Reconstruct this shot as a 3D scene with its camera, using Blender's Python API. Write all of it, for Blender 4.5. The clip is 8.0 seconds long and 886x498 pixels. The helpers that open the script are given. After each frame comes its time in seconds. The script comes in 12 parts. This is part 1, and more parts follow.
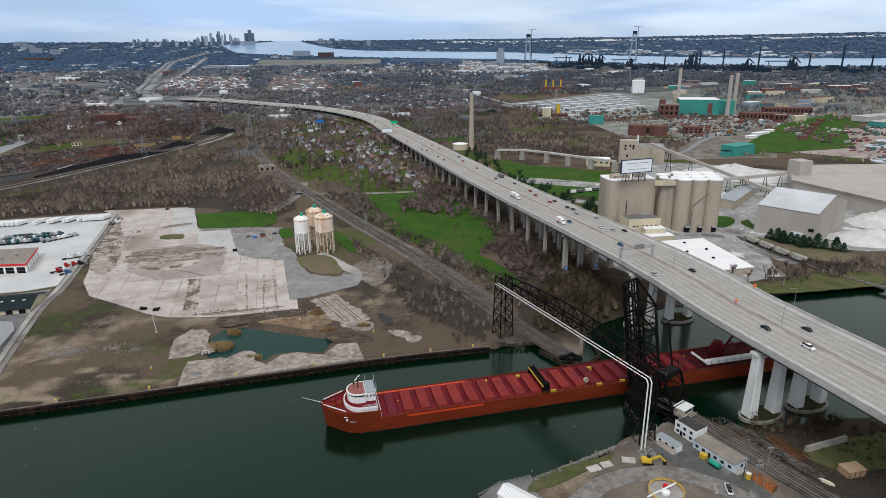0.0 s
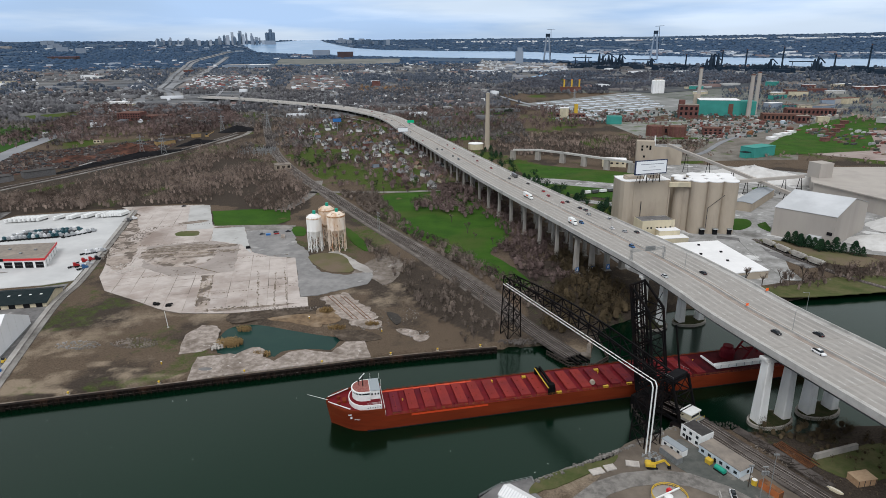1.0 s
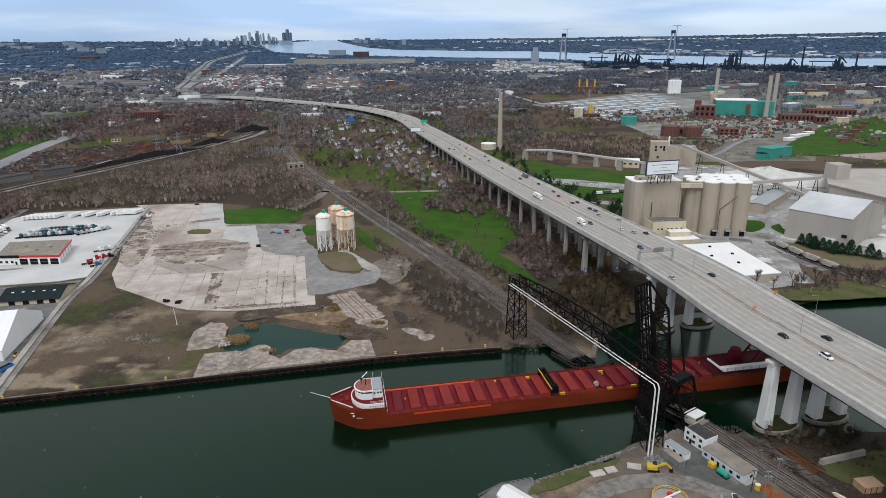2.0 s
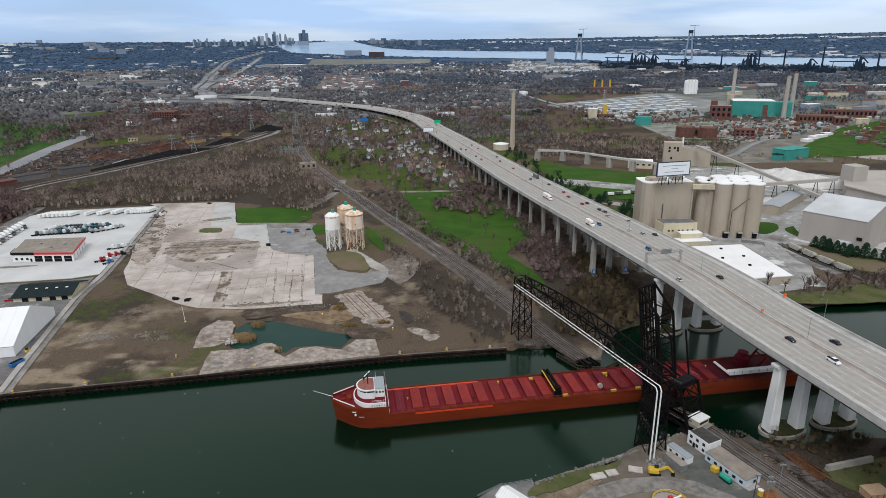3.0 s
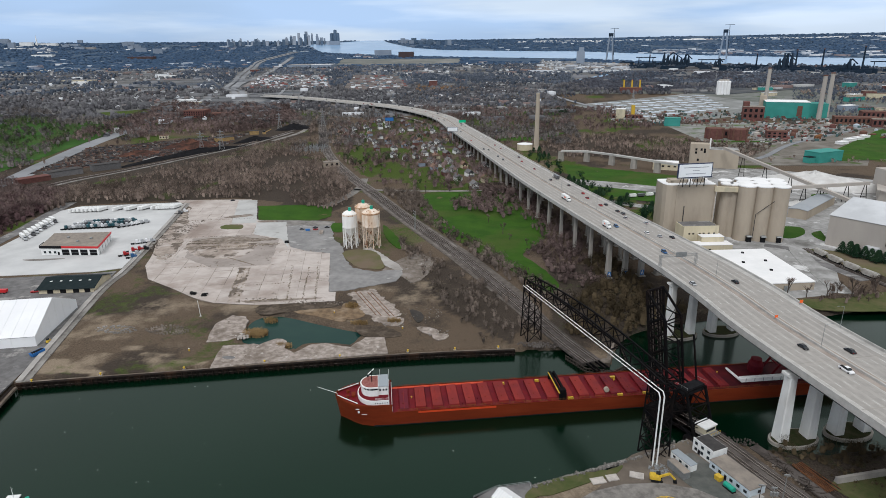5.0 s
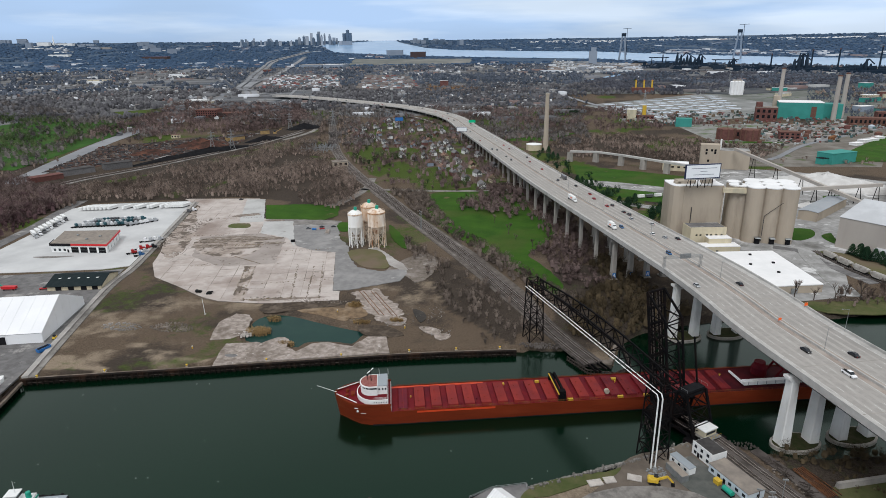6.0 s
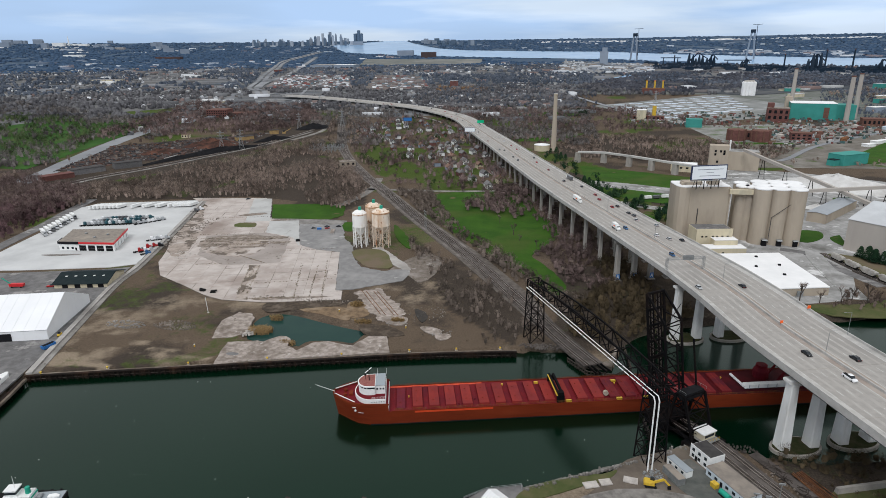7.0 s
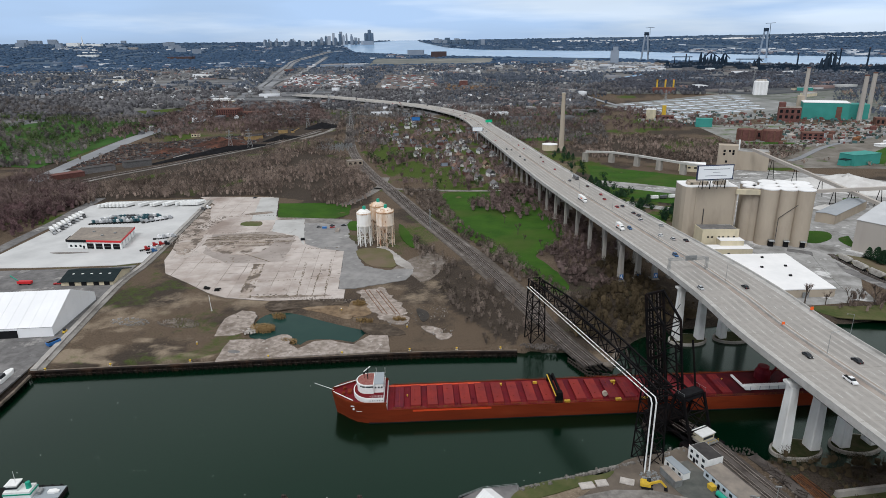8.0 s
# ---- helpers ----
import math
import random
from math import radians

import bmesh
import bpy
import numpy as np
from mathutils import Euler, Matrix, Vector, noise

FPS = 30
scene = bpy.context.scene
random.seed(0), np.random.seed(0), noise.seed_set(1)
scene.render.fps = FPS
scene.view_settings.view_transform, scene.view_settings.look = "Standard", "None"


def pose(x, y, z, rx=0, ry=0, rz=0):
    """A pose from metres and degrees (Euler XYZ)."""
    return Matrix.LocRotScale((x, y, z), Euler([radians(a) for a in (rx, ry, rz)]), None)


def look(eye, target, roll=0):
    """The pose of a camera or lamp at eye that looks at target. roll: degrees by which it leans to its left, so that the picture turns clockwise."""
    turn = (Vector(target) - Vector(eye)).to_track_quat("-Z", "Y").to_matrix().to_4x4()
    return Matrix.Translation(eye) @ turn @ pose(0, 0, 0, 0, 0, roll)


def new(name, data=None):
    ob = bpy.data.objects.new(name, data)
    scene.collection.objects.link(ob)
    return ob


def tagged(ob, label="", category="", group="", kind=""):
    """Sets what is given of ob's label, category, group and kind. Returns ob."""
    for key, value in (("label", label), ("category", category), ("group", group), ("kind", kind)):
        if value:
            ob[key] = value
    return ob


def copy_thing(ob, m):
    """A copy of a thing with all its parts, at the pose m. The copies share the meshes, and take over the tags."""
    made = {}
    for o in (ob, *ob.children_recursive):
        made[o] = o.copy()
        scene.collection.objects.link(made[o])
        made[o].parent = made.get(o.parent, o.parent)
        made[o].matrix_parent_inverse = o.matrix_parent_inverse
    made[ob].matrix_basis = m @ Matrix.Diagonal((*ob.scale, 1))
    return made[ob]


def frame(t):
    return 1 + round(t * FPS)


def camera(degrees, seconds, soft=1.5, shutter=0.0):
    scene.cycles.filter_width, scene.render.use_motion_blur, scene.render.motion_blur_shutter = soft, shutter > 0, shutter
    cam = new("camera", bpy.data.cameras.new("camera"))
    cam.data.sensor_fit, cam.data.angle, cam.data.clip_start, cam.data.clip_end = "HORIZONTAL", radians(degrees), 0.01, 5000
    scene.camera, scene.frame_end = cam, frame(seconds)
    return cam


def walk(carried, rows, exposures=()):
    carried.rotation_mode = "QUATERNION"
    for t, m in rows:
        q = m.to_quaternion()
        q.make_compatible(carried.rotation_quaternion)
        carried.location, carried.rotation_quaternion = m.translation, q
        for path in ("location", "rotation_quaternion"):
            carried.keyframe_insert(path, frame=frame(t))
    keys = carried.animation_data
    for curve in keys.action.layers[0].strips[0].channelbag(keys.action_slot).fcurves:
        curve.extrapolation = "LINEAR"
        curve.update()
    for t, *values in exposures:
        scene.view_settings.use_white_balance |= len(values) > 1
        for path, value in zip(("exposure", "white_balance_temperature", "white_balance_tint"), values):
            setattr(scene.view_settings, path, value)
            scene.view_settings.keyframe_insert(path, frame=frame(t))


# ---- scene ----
cam = camera(72.3, 8.0, soft=0.75)
PATH = [
    (0.0, (17.1, 0.79, 150.0), (16.4, 95.74, 118.65), -0.7),
    (0.5, (19.54, 0.92, 149.94), (17.29, 95.84, 118.55), -0.7),
    (1.0, (21.92, 0.93, 149.89), (18.32, 95.81, 118.5), -0.6),
    (1.5, (24.3, 0.94, 149.85), (19.45, 95.75, 118.45), -0.6),
    (3.0, (31.7, 1.48, 149.55), (23.2, 96.07, 118.25), -0.7),
    (3.5, (34.06, 1.75, 149.47), (24.31, 96.23, 118.18), -0.7),
    (4.0, (36.43, 2.0, 149.41), (25.53, 96.35, 118.11), -0.7),
    (4.5, (38.8, 2.26, 149.35), (26.75, 96.47, 118.05), -0.7),
    (6.0, (45.99, 3.41, 149.1), (30.99, 97.21, 117.85), -0.7),
    (6.5, (48.46, 3.81, 149.05), (32.61, 97.47, 117.8), -0.7),
    (7.0, (50.9, 4.23, 148.99), (34.2, 97.77, 117.8), -0.7),
    (7.5, (53.34, 4.65, 148.94), (35.79, 98.0, 117.69), -0.8),
    (8.0, (55.68, 5.05, 148.9), (37.32, 98.25, 117.65), -0.8),
]
walk(cam, [(t, look(eye, target, roll)) for t, eye, target, roll in PATH], [(0.0, -0.18, 5900, 9), (8.0, -0.18, 5900, 9)])

# ---------- world, sun, exposure ----------
SUN_ELEVATION, SUN_TURN = 50.0, 192.0
world = bpy.data.worlds.new("sky")
scene.world = world
world.use_nodes = True
wt = world.node_tree
wt.nodes.clear()


def node(tree, kind, **values):
    n = tree.nodes.new(kind)
    for key, value in values.items():
        if key in n.inputs:
            n.inputs[key].default_value = value
    return n


def build_sky():
    """Broken overcast: a Nishita sky with banks of pale cloud, thicker and brighter overhead."""
    L = wt.links
    sky = wt.nodes.new("ShaderNodeTexSky")
    sky.sky_type, sky.sun_disc = "NISHITA", False
    sky.sun_elevation, sky.sun_rotation = radians(SUN_ELEVATION), radians(SUN_TURN)
    sky.air_density, sky.dust_density, sky.ozone_density = 1.0, 1.6, 1.2
    gain = wt.nodes.new("ShaderNodeVectorMath")
    gain.operation = "SCALE"
    gain.inputs[3].default_value = 0.055
    L.new(sky.outputs[0], gain.inputs[0])
    where = wt.nodes.new("ShaderNodeTexCoord")
    stretch = wt.nodes.new("ShaderNodeMapping")
    stretch.inputs["Scale"].default_value = (1.6, 1.6, 13.0)
    L.new(where.outputs["Generated"], stretch.inputs[0])
    big = node(wt, "ShaderNodeTexNoise", Scale=1.2, Detail=3.5, Roughness=0.45, Distortion=0.1)
    L.new(stretch.outputs[0], big.inputs["Vector"])
    ramp = wt.nodes.new("ShaderNodeValToRGB")
    ramp.color_ramp.elements[0].position, ramp.color_ramp.elements[1].position = 0.36, 0.62
    ramp.color_ramp.elements[0].color, ramp.color_ramp.elements[1].color = (0.72, 0.72, 0.72, 1), (1.0, 1.0, 1.0, 1)
    L.new(big.outputs[0], ramp.inputs[0])
    tone = wt.nodes.new("ShaderNodeValToRGB")
    tone.color_ramp.elements[0].position, tone.color_ramp.elements[1].position = 0.40, 0.62
    tone.color_ramp.elements[0].color, tone.color_ramp.elements[1].color = (0.56, 0.72, 0.95, 1), (0.86, 0.95, 1.05, 1)
    fine = node(wt, "ShaderNodeTexNoise", Scale=1.9, Detail=5.0, Roughness=0.5)
    L.new(stretch.outputs[0], fine.inputs["Vector"])
    split = wt.nodes.new("ShaderNodeSeparateXYZ")
    L.new(where.outputs["Generated"], split.inputs[0])
    thin = wt.nodes.new("ShaderNodeMath")
    thin.operation = "MULTIPLY_ADD"
    thin.inputs[1].default_value = 0.24
    L.new(split.outputs[0], thin.inputs[0])
    L.new(fine.outputs[0], thin.inputs[2])
    L.new(thin.outputs[0], tone.inputs[0])
    fall = wt.nodes.new("ShaderNodeMapRange")
    fall.inputs[1].default_value, fall.inputs[2].default_value = 0.05, 0.34
    fall.inputs[3].default_value, fall.inputs[4].default_value = 1.0, 0.93
    L.new(split.outputs[2], fall.inputs[0])
    cover = wt.nodes.new("ShaderNodeMath")
    cover.operation = "MULTIPLY"
    L.new(ramp.outputs[0], cover.inputs[0])
    L.new(fall.outputs[0], cover.inputs[1])
    mix = wt.nodes.new("ShaderNodeMix")
    mix.data_type = "RGBA"
    L.new(cover.outputs[0], mix.inputs[0])
    L.new(gain.outputs[0], mix.inputs[6])
    rise = wt.nodes.new("ShaderNodeMapRange")
    rise.inputs[1].default_value, rise.inputs[2].default_value = 0.09, 0.36
    L.new(split.outputs[2], rise.inputs[0])
    warm = wt.nodes.new("ShaderNodeMix")
    warm.data_type = "RGBA"
    L.new(rise.outputs[0], warm.inputs[0])
    L.new(tone.outputs[0], warm.inputs[6])
    warm.inputs[7].default_value = (1.12, 1.065, 0.985, 1)
    L.new(warm.outputs[2], mix.inputs[7])
    back = node(wt, "ShaderNodeBackground", Strength=1.02)
    out = wt.nodes.new("ShaderNodeOutputWorld")
    L.new(mix.outputs[2], back.inputs[0])
    L.new(back.outputs[0], out.inputs[0])


build_sky()
sun_data = bpy.data.lights.new("sun", "SUN")
sun_data.energy, sun_data.angle, sun_data.color = 1.75, radians(24), (1.0, 0.955, 0.90)
sun = new("sun", sun_data)
a, e = radians(SUN_TURN), radians(SUN_ELEVATION)
sun.matrix_world = look((0, 0, 400), (-math.sin(a) * math.cos(e) * 100, -math.cos(a) * math.cos(e) * 100, 400 - math.sin(e) * 100))

# ---------- materials ----------


def surface(name, c1, c2=None, scale=1.0, c3=None, scale3=0.1, rough=0.8, metal=0.0, bump=0.0, bump_scale=None, spread=0.0, sharp=0.12, ior=1.45, stretch=None, c4=None, scale4=3.0, cut4=0.62, gloss=None):
    """A surface in two or three colours mixed by noise in metres. spread: how much each piece differs in tone."""
    m = bpy.data.materials.new(name)
    m.use_nodes = True
    t = m.node_tree
    L = t.links
    p = t.nodes["Principled BSDF"]
    p.inputs["Roughness"].default_value, p.inputs["Metallic"].default_value, p.inputs["IOR"].default_value = rough, metal, ior
    p.inputs["Specular IOR Level"].default_value = gloss if gloss is not None else 0.5 if rough < 0.55 else 0.08
    geo = t.nodes.new("ShaderNodeNewGeometry")
    vec = geo.outputs["Position"]
    if stretch:
        mp = t.nodes.new("ShaderNodeMapping")
        mp.inputs["Scale"].default_value = stretch
        L.new(vec, mp.inputs[0])
        vec = mp.outputs[0]
    col = None

    def mixed(first, second, sc, lo, hi, detail=6.0):
        n = node(t, "ShaderNodeTexNoise", Scale=sc, Detail=detail, Roughness=0.62)
        L.new(vec, n.inputs["Vector"])
        r = t.nodes.new("ShaderNodeMapRange")
        r.inputs[1].default_value, r.inputs[2].default_value = lo, hi
        L.new(n.outputs[0], r.inputs[0])
        x = t.nodes.new("ShaderNodeMix")
        x.data_type = "RGBA"
        L.new(r.outputs[0], x.inputs[0])
        for sock, val in ((6, first), (7, second)):
            if isinstance(val, tuple):
                x.inputs[sock].default_value = (*val, 1)
            else:
                L.new(val, x.inputs[sock])
        return x.outputs[2]

    if c2:
        col = mixed(c1, c2, scale, 0.5 - sharp, 0.5 + sharp)
    if c3:
        col = mixed(col if col else c1, c3, scale3, 0.5, 0.5 + sharp * 1.5)
    if c4:
        col = mixed(col if col else c1, c4, scale4, cut4, cut4 + 0.06, 9.0)
    if spread:
        info = t.nodes.new("ShaderNodeObjectInfo")
        hsv = t.nodes.new("ShaderNodeHueSaturation")
        r = t.nodes.new("ShaderNodeMapRange")
        r.inputs[3].default_value, r.inputs[4].default_value = 1 - spread, 1 + spread
        L.new(info.outputs["Random"], r.inputs[0])
        L.new(r.outputs[0], hsv.inputs["Value"])
        if col:
            L.new(col, hsv.inputs["Color"])
        else:
            hsv.inputs["Color"].default_value = (*c1, 1)
        col = hsv.outputs[0]
    if col:
        L.new(col, p.inputs["Base Color"])
    else:
        p.inputs["Base Color"].default_value = (*c1, 1)
    if bump:
        n = node(t, "ShaderNodeTexNoise", Scale=bump_scale or scale * 4, Detail=4.0)
        L.new(vec, n.inputs["Vector"])
        b = node(t, "ShaderNodeBump", Strength=min(1.0, bump), Distance=0.3)
        L.new(n.outputs[0], b.inputs["Height"])
        L.new(b.outputs[0], p.inputs["Normal"])
    return m


def islands(name, colours, rough=0.85, metal=0.0):
    """One material whose loose pieces each take one of some colours."""
    m = bpy.data.materials.new(name)
    m.use_nodes = True
    t = m.node_tree
    p = t.nodes["Principled BSDF"]
    p.inputs["Roughness"].default_value, p.inputs["Metallic"].default_value = rough, metal
    geo = t.nodes.new("ShaderNodeNewGeometry")
    ramp = t.nodes.new("ShaderNodeValToRGB")
    cr = ramp.color_ramp
    cr.interpolation = "CONSTANT"
    cr.elements[0].position, cr.elements[0].color = 0.0, (*colours[0], 1)
    cr.elements[1].position, cr.elements[1].color = 1.0 / len(colours), (*colours[1], 1)
    for i in range(2, len(colours)):
        cr.elements.new(i / len(colours)).color = (*colours[i], 1)
    t.links.new(geo.outputs["Random Per Island"], ramp.inputs[0])
    t.links.new(ramp.outputs[0], p.inputs["Base Color"])
    return m


def soft_islands(name, low, high, rough=0.9):
    """Twigs and leaves: each loose piece takes a tone between two colours."""
    m = bpy.data.materials.new(name)
    m.use_nodes = True
    t = m.node_tree
    p = t.nodes["Principled BSDF"]
    p.inputs["Roughness"].default_value = rough
    p.inputs["Specular IOR Level"].default_value = 0.04
    geo = t.nodes.new("ShaderNodeNewGeometry")
    x = t.nodes.new("ShaderNodeMix")
    x.data_type = "RGBA"
    x.inputs[6].default_value, x.inputs[7].default_value = (*low, 1), (*high, 1)
    n = node(t, "ShaderNodeTexNoise", Scale=0.1, Detail=2.0)
    t.links.new(geo.outputs["Position"], n.inputs["Vector"])
    add = t.nodes.new("ShaderNodeMath")
    add.operation = "MULTIPLY_ADD"
    add.inputs[1].default_value = 0.13
    t.links.new(geo.outputs["Random Per Island"], add.inputs[0])
    sub = t.nodes.new("ShaderNodeMath")
    sub.operation = "MULTIPLY_ADD"
    sub.inputs[1].default_value, sub.inputs[2].default_value = 5.2, -2.2
    wide = node(t, "ShaderNodeTexNoise", Scale=0.009, Detail=3.0, Roughness=0.6)
    t.links.new(geo.outputs["Position"], wide.inputs["Vector"])
    both = t.nodes.new("ShaderNodeMix")
    both.inputs[0].default_value = 0.5
    t.links.new(n.outputs[0], both.inputs[2])
    t.links.new(wide.outputs[0], both.inputs[3])
    t.links.new(both.outputs[0], sub.inputs[0])
    t.links.new(sub.outputs[0], add.inputs[2])
    t.links.new(add.outputs[0], x.inputs[0])
    t.links.new(x.outputs[2], p.inputs["Base Color"])
    return m


M = {}
M["concrete"] = surface("concrete", (0.42, 0.40, 0.37), (0.34, 0.32, 0.30), 0.15, (0.25, 0.23, 0.21), 0.035, 0.85, bump=0.2, bump_scale=2)
M["slab"] = surface("old_slab_concrete", (0.50, 0.45, 0.415), (0.40, 0.35, 0.315), 0.09, (0.27, 0.22, 0.19), 0.018, 0.9, bump=0.2, bump_scale=1.5, spread=0.05, c4=(0.20, 0.168, 0.145), scale4=0.14, cut4=0.645)
M["worn_slab"] = surface("broken_dirty_concrete", (0.38, 0.33, 0.295), (0.22, 0.185, 0.155), 0.35, (0.15, 0.122, 0.10), 0.09, 0.95, bump=0.4, bump_scale=1.2, c4=(0.46, 0.42, 0.385), scale4=0.3, cut4=0.60)
M["joint"] = surface("slab_joint_dirt", (0.10, 0.085, 0.07), (0.25, 0.215, 0.185), 0.15, rough=0.95)
M["lot"] = surface("pale_yard_paving", (0.56, 0.56, 0.55), (0.48, 0.48, 0.475), 0.03, (0.40, 0.40, 0.395), 0.012, 0.85)
M["asphalt"] = surface("asphalt", (0.17, 0.165, 0.163), (0.125, 0.12, 0.118), 0.25, (0.23, 0.222, 0.215), 0.05, 0.9, c4=(0.29, 0.278, 0.265), scale4=0.09, cut4=0.57)
M["gravel"] = surface("gravel", (0.24, 0.225, 0.205), (0.14, 0.13, 0.12), 0.4, (0.33, 0.31, 0.29), 0.05, 0.95, bump=0.4, bump_scale=3)
M["white_gravel"] = surface("pale_stone_dust", (0.36, 0.355, 0.345), (0.24, 0.235, 0.225), 0.12, (0.15, 0.145, 0.135), 0.04, 0.95, bump=0.3, bump_scale=1, c4=(0.58, 0.575, 0.565), scale4=0.06, cut4=0.56)
M["lawn"] = surface("spring_grass", (0.043, 0.098, 0.012), (0.029, 0.072, 0.010), 0.05, (0.060, 0.085, 0.020), 0.017, 0.95, bump=0.4, bump_scale=1.5, c4=(0.11, 0.095, 0.045), scale4=0.05, cut4=0.64)
M["dry_grass"] = surface("dry_grass", (0.125, 0.115, 0.058), (0.155, 0.12, 0.085), 0.05, (0.085, 0.10, 0.036), 0.03, 0.95, bump=0.5, bump_scale=2)
M["water"] = surface("river_water", (0.0006, 0.0075, 0.0030), (0.0008, 0.0092, 0.0038), 0.012, rough=0.17, bump=0.05, bump_scale=0.6, ior=1.33, gloss=0.58)
M["water"].node_tree.nodes["Principled BSDF"].inputs["Specular Tint"].default_value = (0.50, 1.0, 0.74, 1)
M["pond"] = surface("pond_water", (0.012, 0.040, 0.034), (0.016, 0.046, 0.037), 0.05, rough=0.1, bump=0.03, bump_scale=1.0, ior=1.2, gloss=0.3)
M["bay"] = surface("wide_river_water", (0.20, 0.33, 0.50), (0.26, 0.39, 0.56), 0.004, rough=0.25, ior=1.33, bump=0.2, bump_scale=0.3)
M["deck"] = surface("bridge_roadway", (0.385, 0.365, 0.335), (0.335, 0.315, 0.29), 0.5, (0.28, 0.265, 0.245), 0.04, 0.85, stretch=(1.0, 0.12, 1.0))
M["parapet"] = surface("parapet_concrete", (0.47, 0.455, 0.43), (0.40, 0.385, 0.36), 0.3, (0.32, 0.31, 0.29), 0.08, 0.85)
M["pier"] = surface("pier_concrete", (0.76, 0.755, 0.73), (0.66, 0.655, 0.63), 0.2, (0.52, 0.51, 0.48), 0.12, 0.85, stretch=(1, 1, 0.35))
M["pier_old"] = surface("weathered_pier_concrete", (0.36, 0.335, 0.30), (0.29, 0.27, 0.24), 0.25, (0.22, 0.205, 0.19), 0.1, 0.88, stretch=(1, 1, 0.35))
M["girder"] = surface("girder_steel_paint", (0.09, 0.095, 0.095), (0.06, 0.062, 0.062), 0.4, rough=0.7)
M["hull"] = surface("hull_red", (0.165, 0.027, 0.009), (0.130, 0.022, 0.008), 0.2, (0.19, 0.040, 0.014), 0.06, 0.6, stretch=(0.3, 0.3, 2.0))
M["ship_deck"] = surface("deck_red", (0.155, 0.012, 0.016), (0.12, 0.010, 0.015), 0.25, (0.085, 0.010, 0.018), 0.05, 0.6)
M["hatch"] = surface("hatch_red", (0.235, 0.029, 0.023), (0.195, 0.025, 0.022), 0.35, (0.15, 0.022, 0.024), 0.06, 0.55, spread=0.09)
M["orange_paint"] = surface("fresh_orange_paint", (0.62, 0.062, 0.012), (0.52, 0.05, 0.012), 0.3, rough=0.5)
M["white_paint"] = surface("white_paint", (0.80, 0.80, 0.78), (0.72, 0.72, 0.70), 0.5, rough=0.5)
M["white_fabric"] = surface("white_membrane", (0.82, 0.82, 0.82), (0.77, 0.77, 0.775), 0.05, rough=0.6)
M["white_roof"] = surface("white_roof_membrane", (0.82, 0.81, 0.80), (0.74, 0.735, 0.725), 0.06, rough=0.7)
M["glass"] = surface("dark_glass", (0.02, 0.025, 0.03), rough=0.06)
M["black_steel"] = surface("black_bridge_steel", (0.004, 0.004, 0.005), (0.008, 0.007, 0.007), 0.5, (0.014, 0.009, 0.008), 0.15, 0.8)
M["grey_steel"] = surface("galvanised_steel", (0.35, 0.36, 0.36), (0.28, 0.29, 0.29), 0.8, rough=0.5, metal=0.6)
M["rust"] = surface("rust", (0.19, 0.085, 0.040), (0.12, 0.055, 0.03), 0.5, (0.26, 0.13, 0.06), 0.15, 0.9)
M["sheetpile"] = surface("sheet_pile_rust", (0.022, 0.016, 0.013), (0.012, 0.010, 0.009), 0.6, (0.05, 0.028, 0.018), 0.1, 0.9, stretch=(1, 1, 0.4))
M["yellow"] = surface("yellow_paint", (0.62, 0.42, 0.03), (0.5, 0.32, 0.03), 1.0, rough=0.5)
M["tie"] = surface("railway_ties", (0.045, 0.037, 0.032), (0.07, 0.058, 0.05), 0.5, rough=0.95)
M["rail"] = surface("rail_steel", (0.42, 0.38, 0.35), (0.30, 0.25, 0.215), 0.3, rough=0.5, metal=0.3)
M["ballast"] = surface("ballast", (0.105, 0.09, 0.082), (0.058, 0.05, 0.045), 0.3, (0.15, 0.132, 0.12), 0.05, 0.95, bump=0.4, bump_scale=3)
M["tan_concrete"] = surface("tan_silo_concrete", (0.42, 0.36, 0.285), (0.385, 0.33, 0.262), 0.09, (0.33, 0.282, 0.228), 0.07, 0.88, stretch=(1, 1, 0.3))
M["cream"] = surface("cream_render", (0.60, 0.53, 0.38), (0.52, 0.46, 0.33), 0.12, (0.42, 0.38, 0.29), 0.06, 0.85, stretch=(1, 1, 0.3))
M["barn"] = surface("grey_metal_cladding", (0.42, 0.385, 0.345), (0.385, 0.35, 0.315), 0.05, (0.345, 0.315, 0.285), 0.03, 0.7, stretch=(1, 1, 0.2))
M["barn_roof"] = surface("pale_metal_roof", (0.52, 0.53, 0.54), (0.46, 0.47, 0.48), 0.04, (0.58, 0.59, 0.60), 0.03, 0.6)
M["dark_roof"] = surface("dark_green_roof", (0.014, 0.022, 0.024), (0.02, 0.028, 0.03), 0.3, rough=0.8)
M["tan_roof"] = surface("tan_flat_roof", (0.27, 0.235, 0.20), (0.21, 0.185, 0.16), 0.3, (0.33, 0.285, 0.235), 0.08, 0.9)
M["tar_roof"] = surface("tar_roof", (0.075, 0.07, 0.068), (0.05, 0.048, 0.047), 0.4, (0.11, 0.10, 0.095), 0.1, 0.9)
M["red_band"] = surface("red_fascia", (0.55, 0.02, 0.025), rough=0.5)
M["blue"] = surface("blue_paint", (0.03, 0.15, 0.42), rough=0.5)
M["green"] = surface("green_paint", (0.02, 0.30, 0.20), rough=0.5)
M["red_brick"] = surface("red_brick", (0.155, 0.072, 0.062), (0.12, 0.058, 0.051), 0.3, (0.19, 0.097, 0.083), 0.08, 0.9)
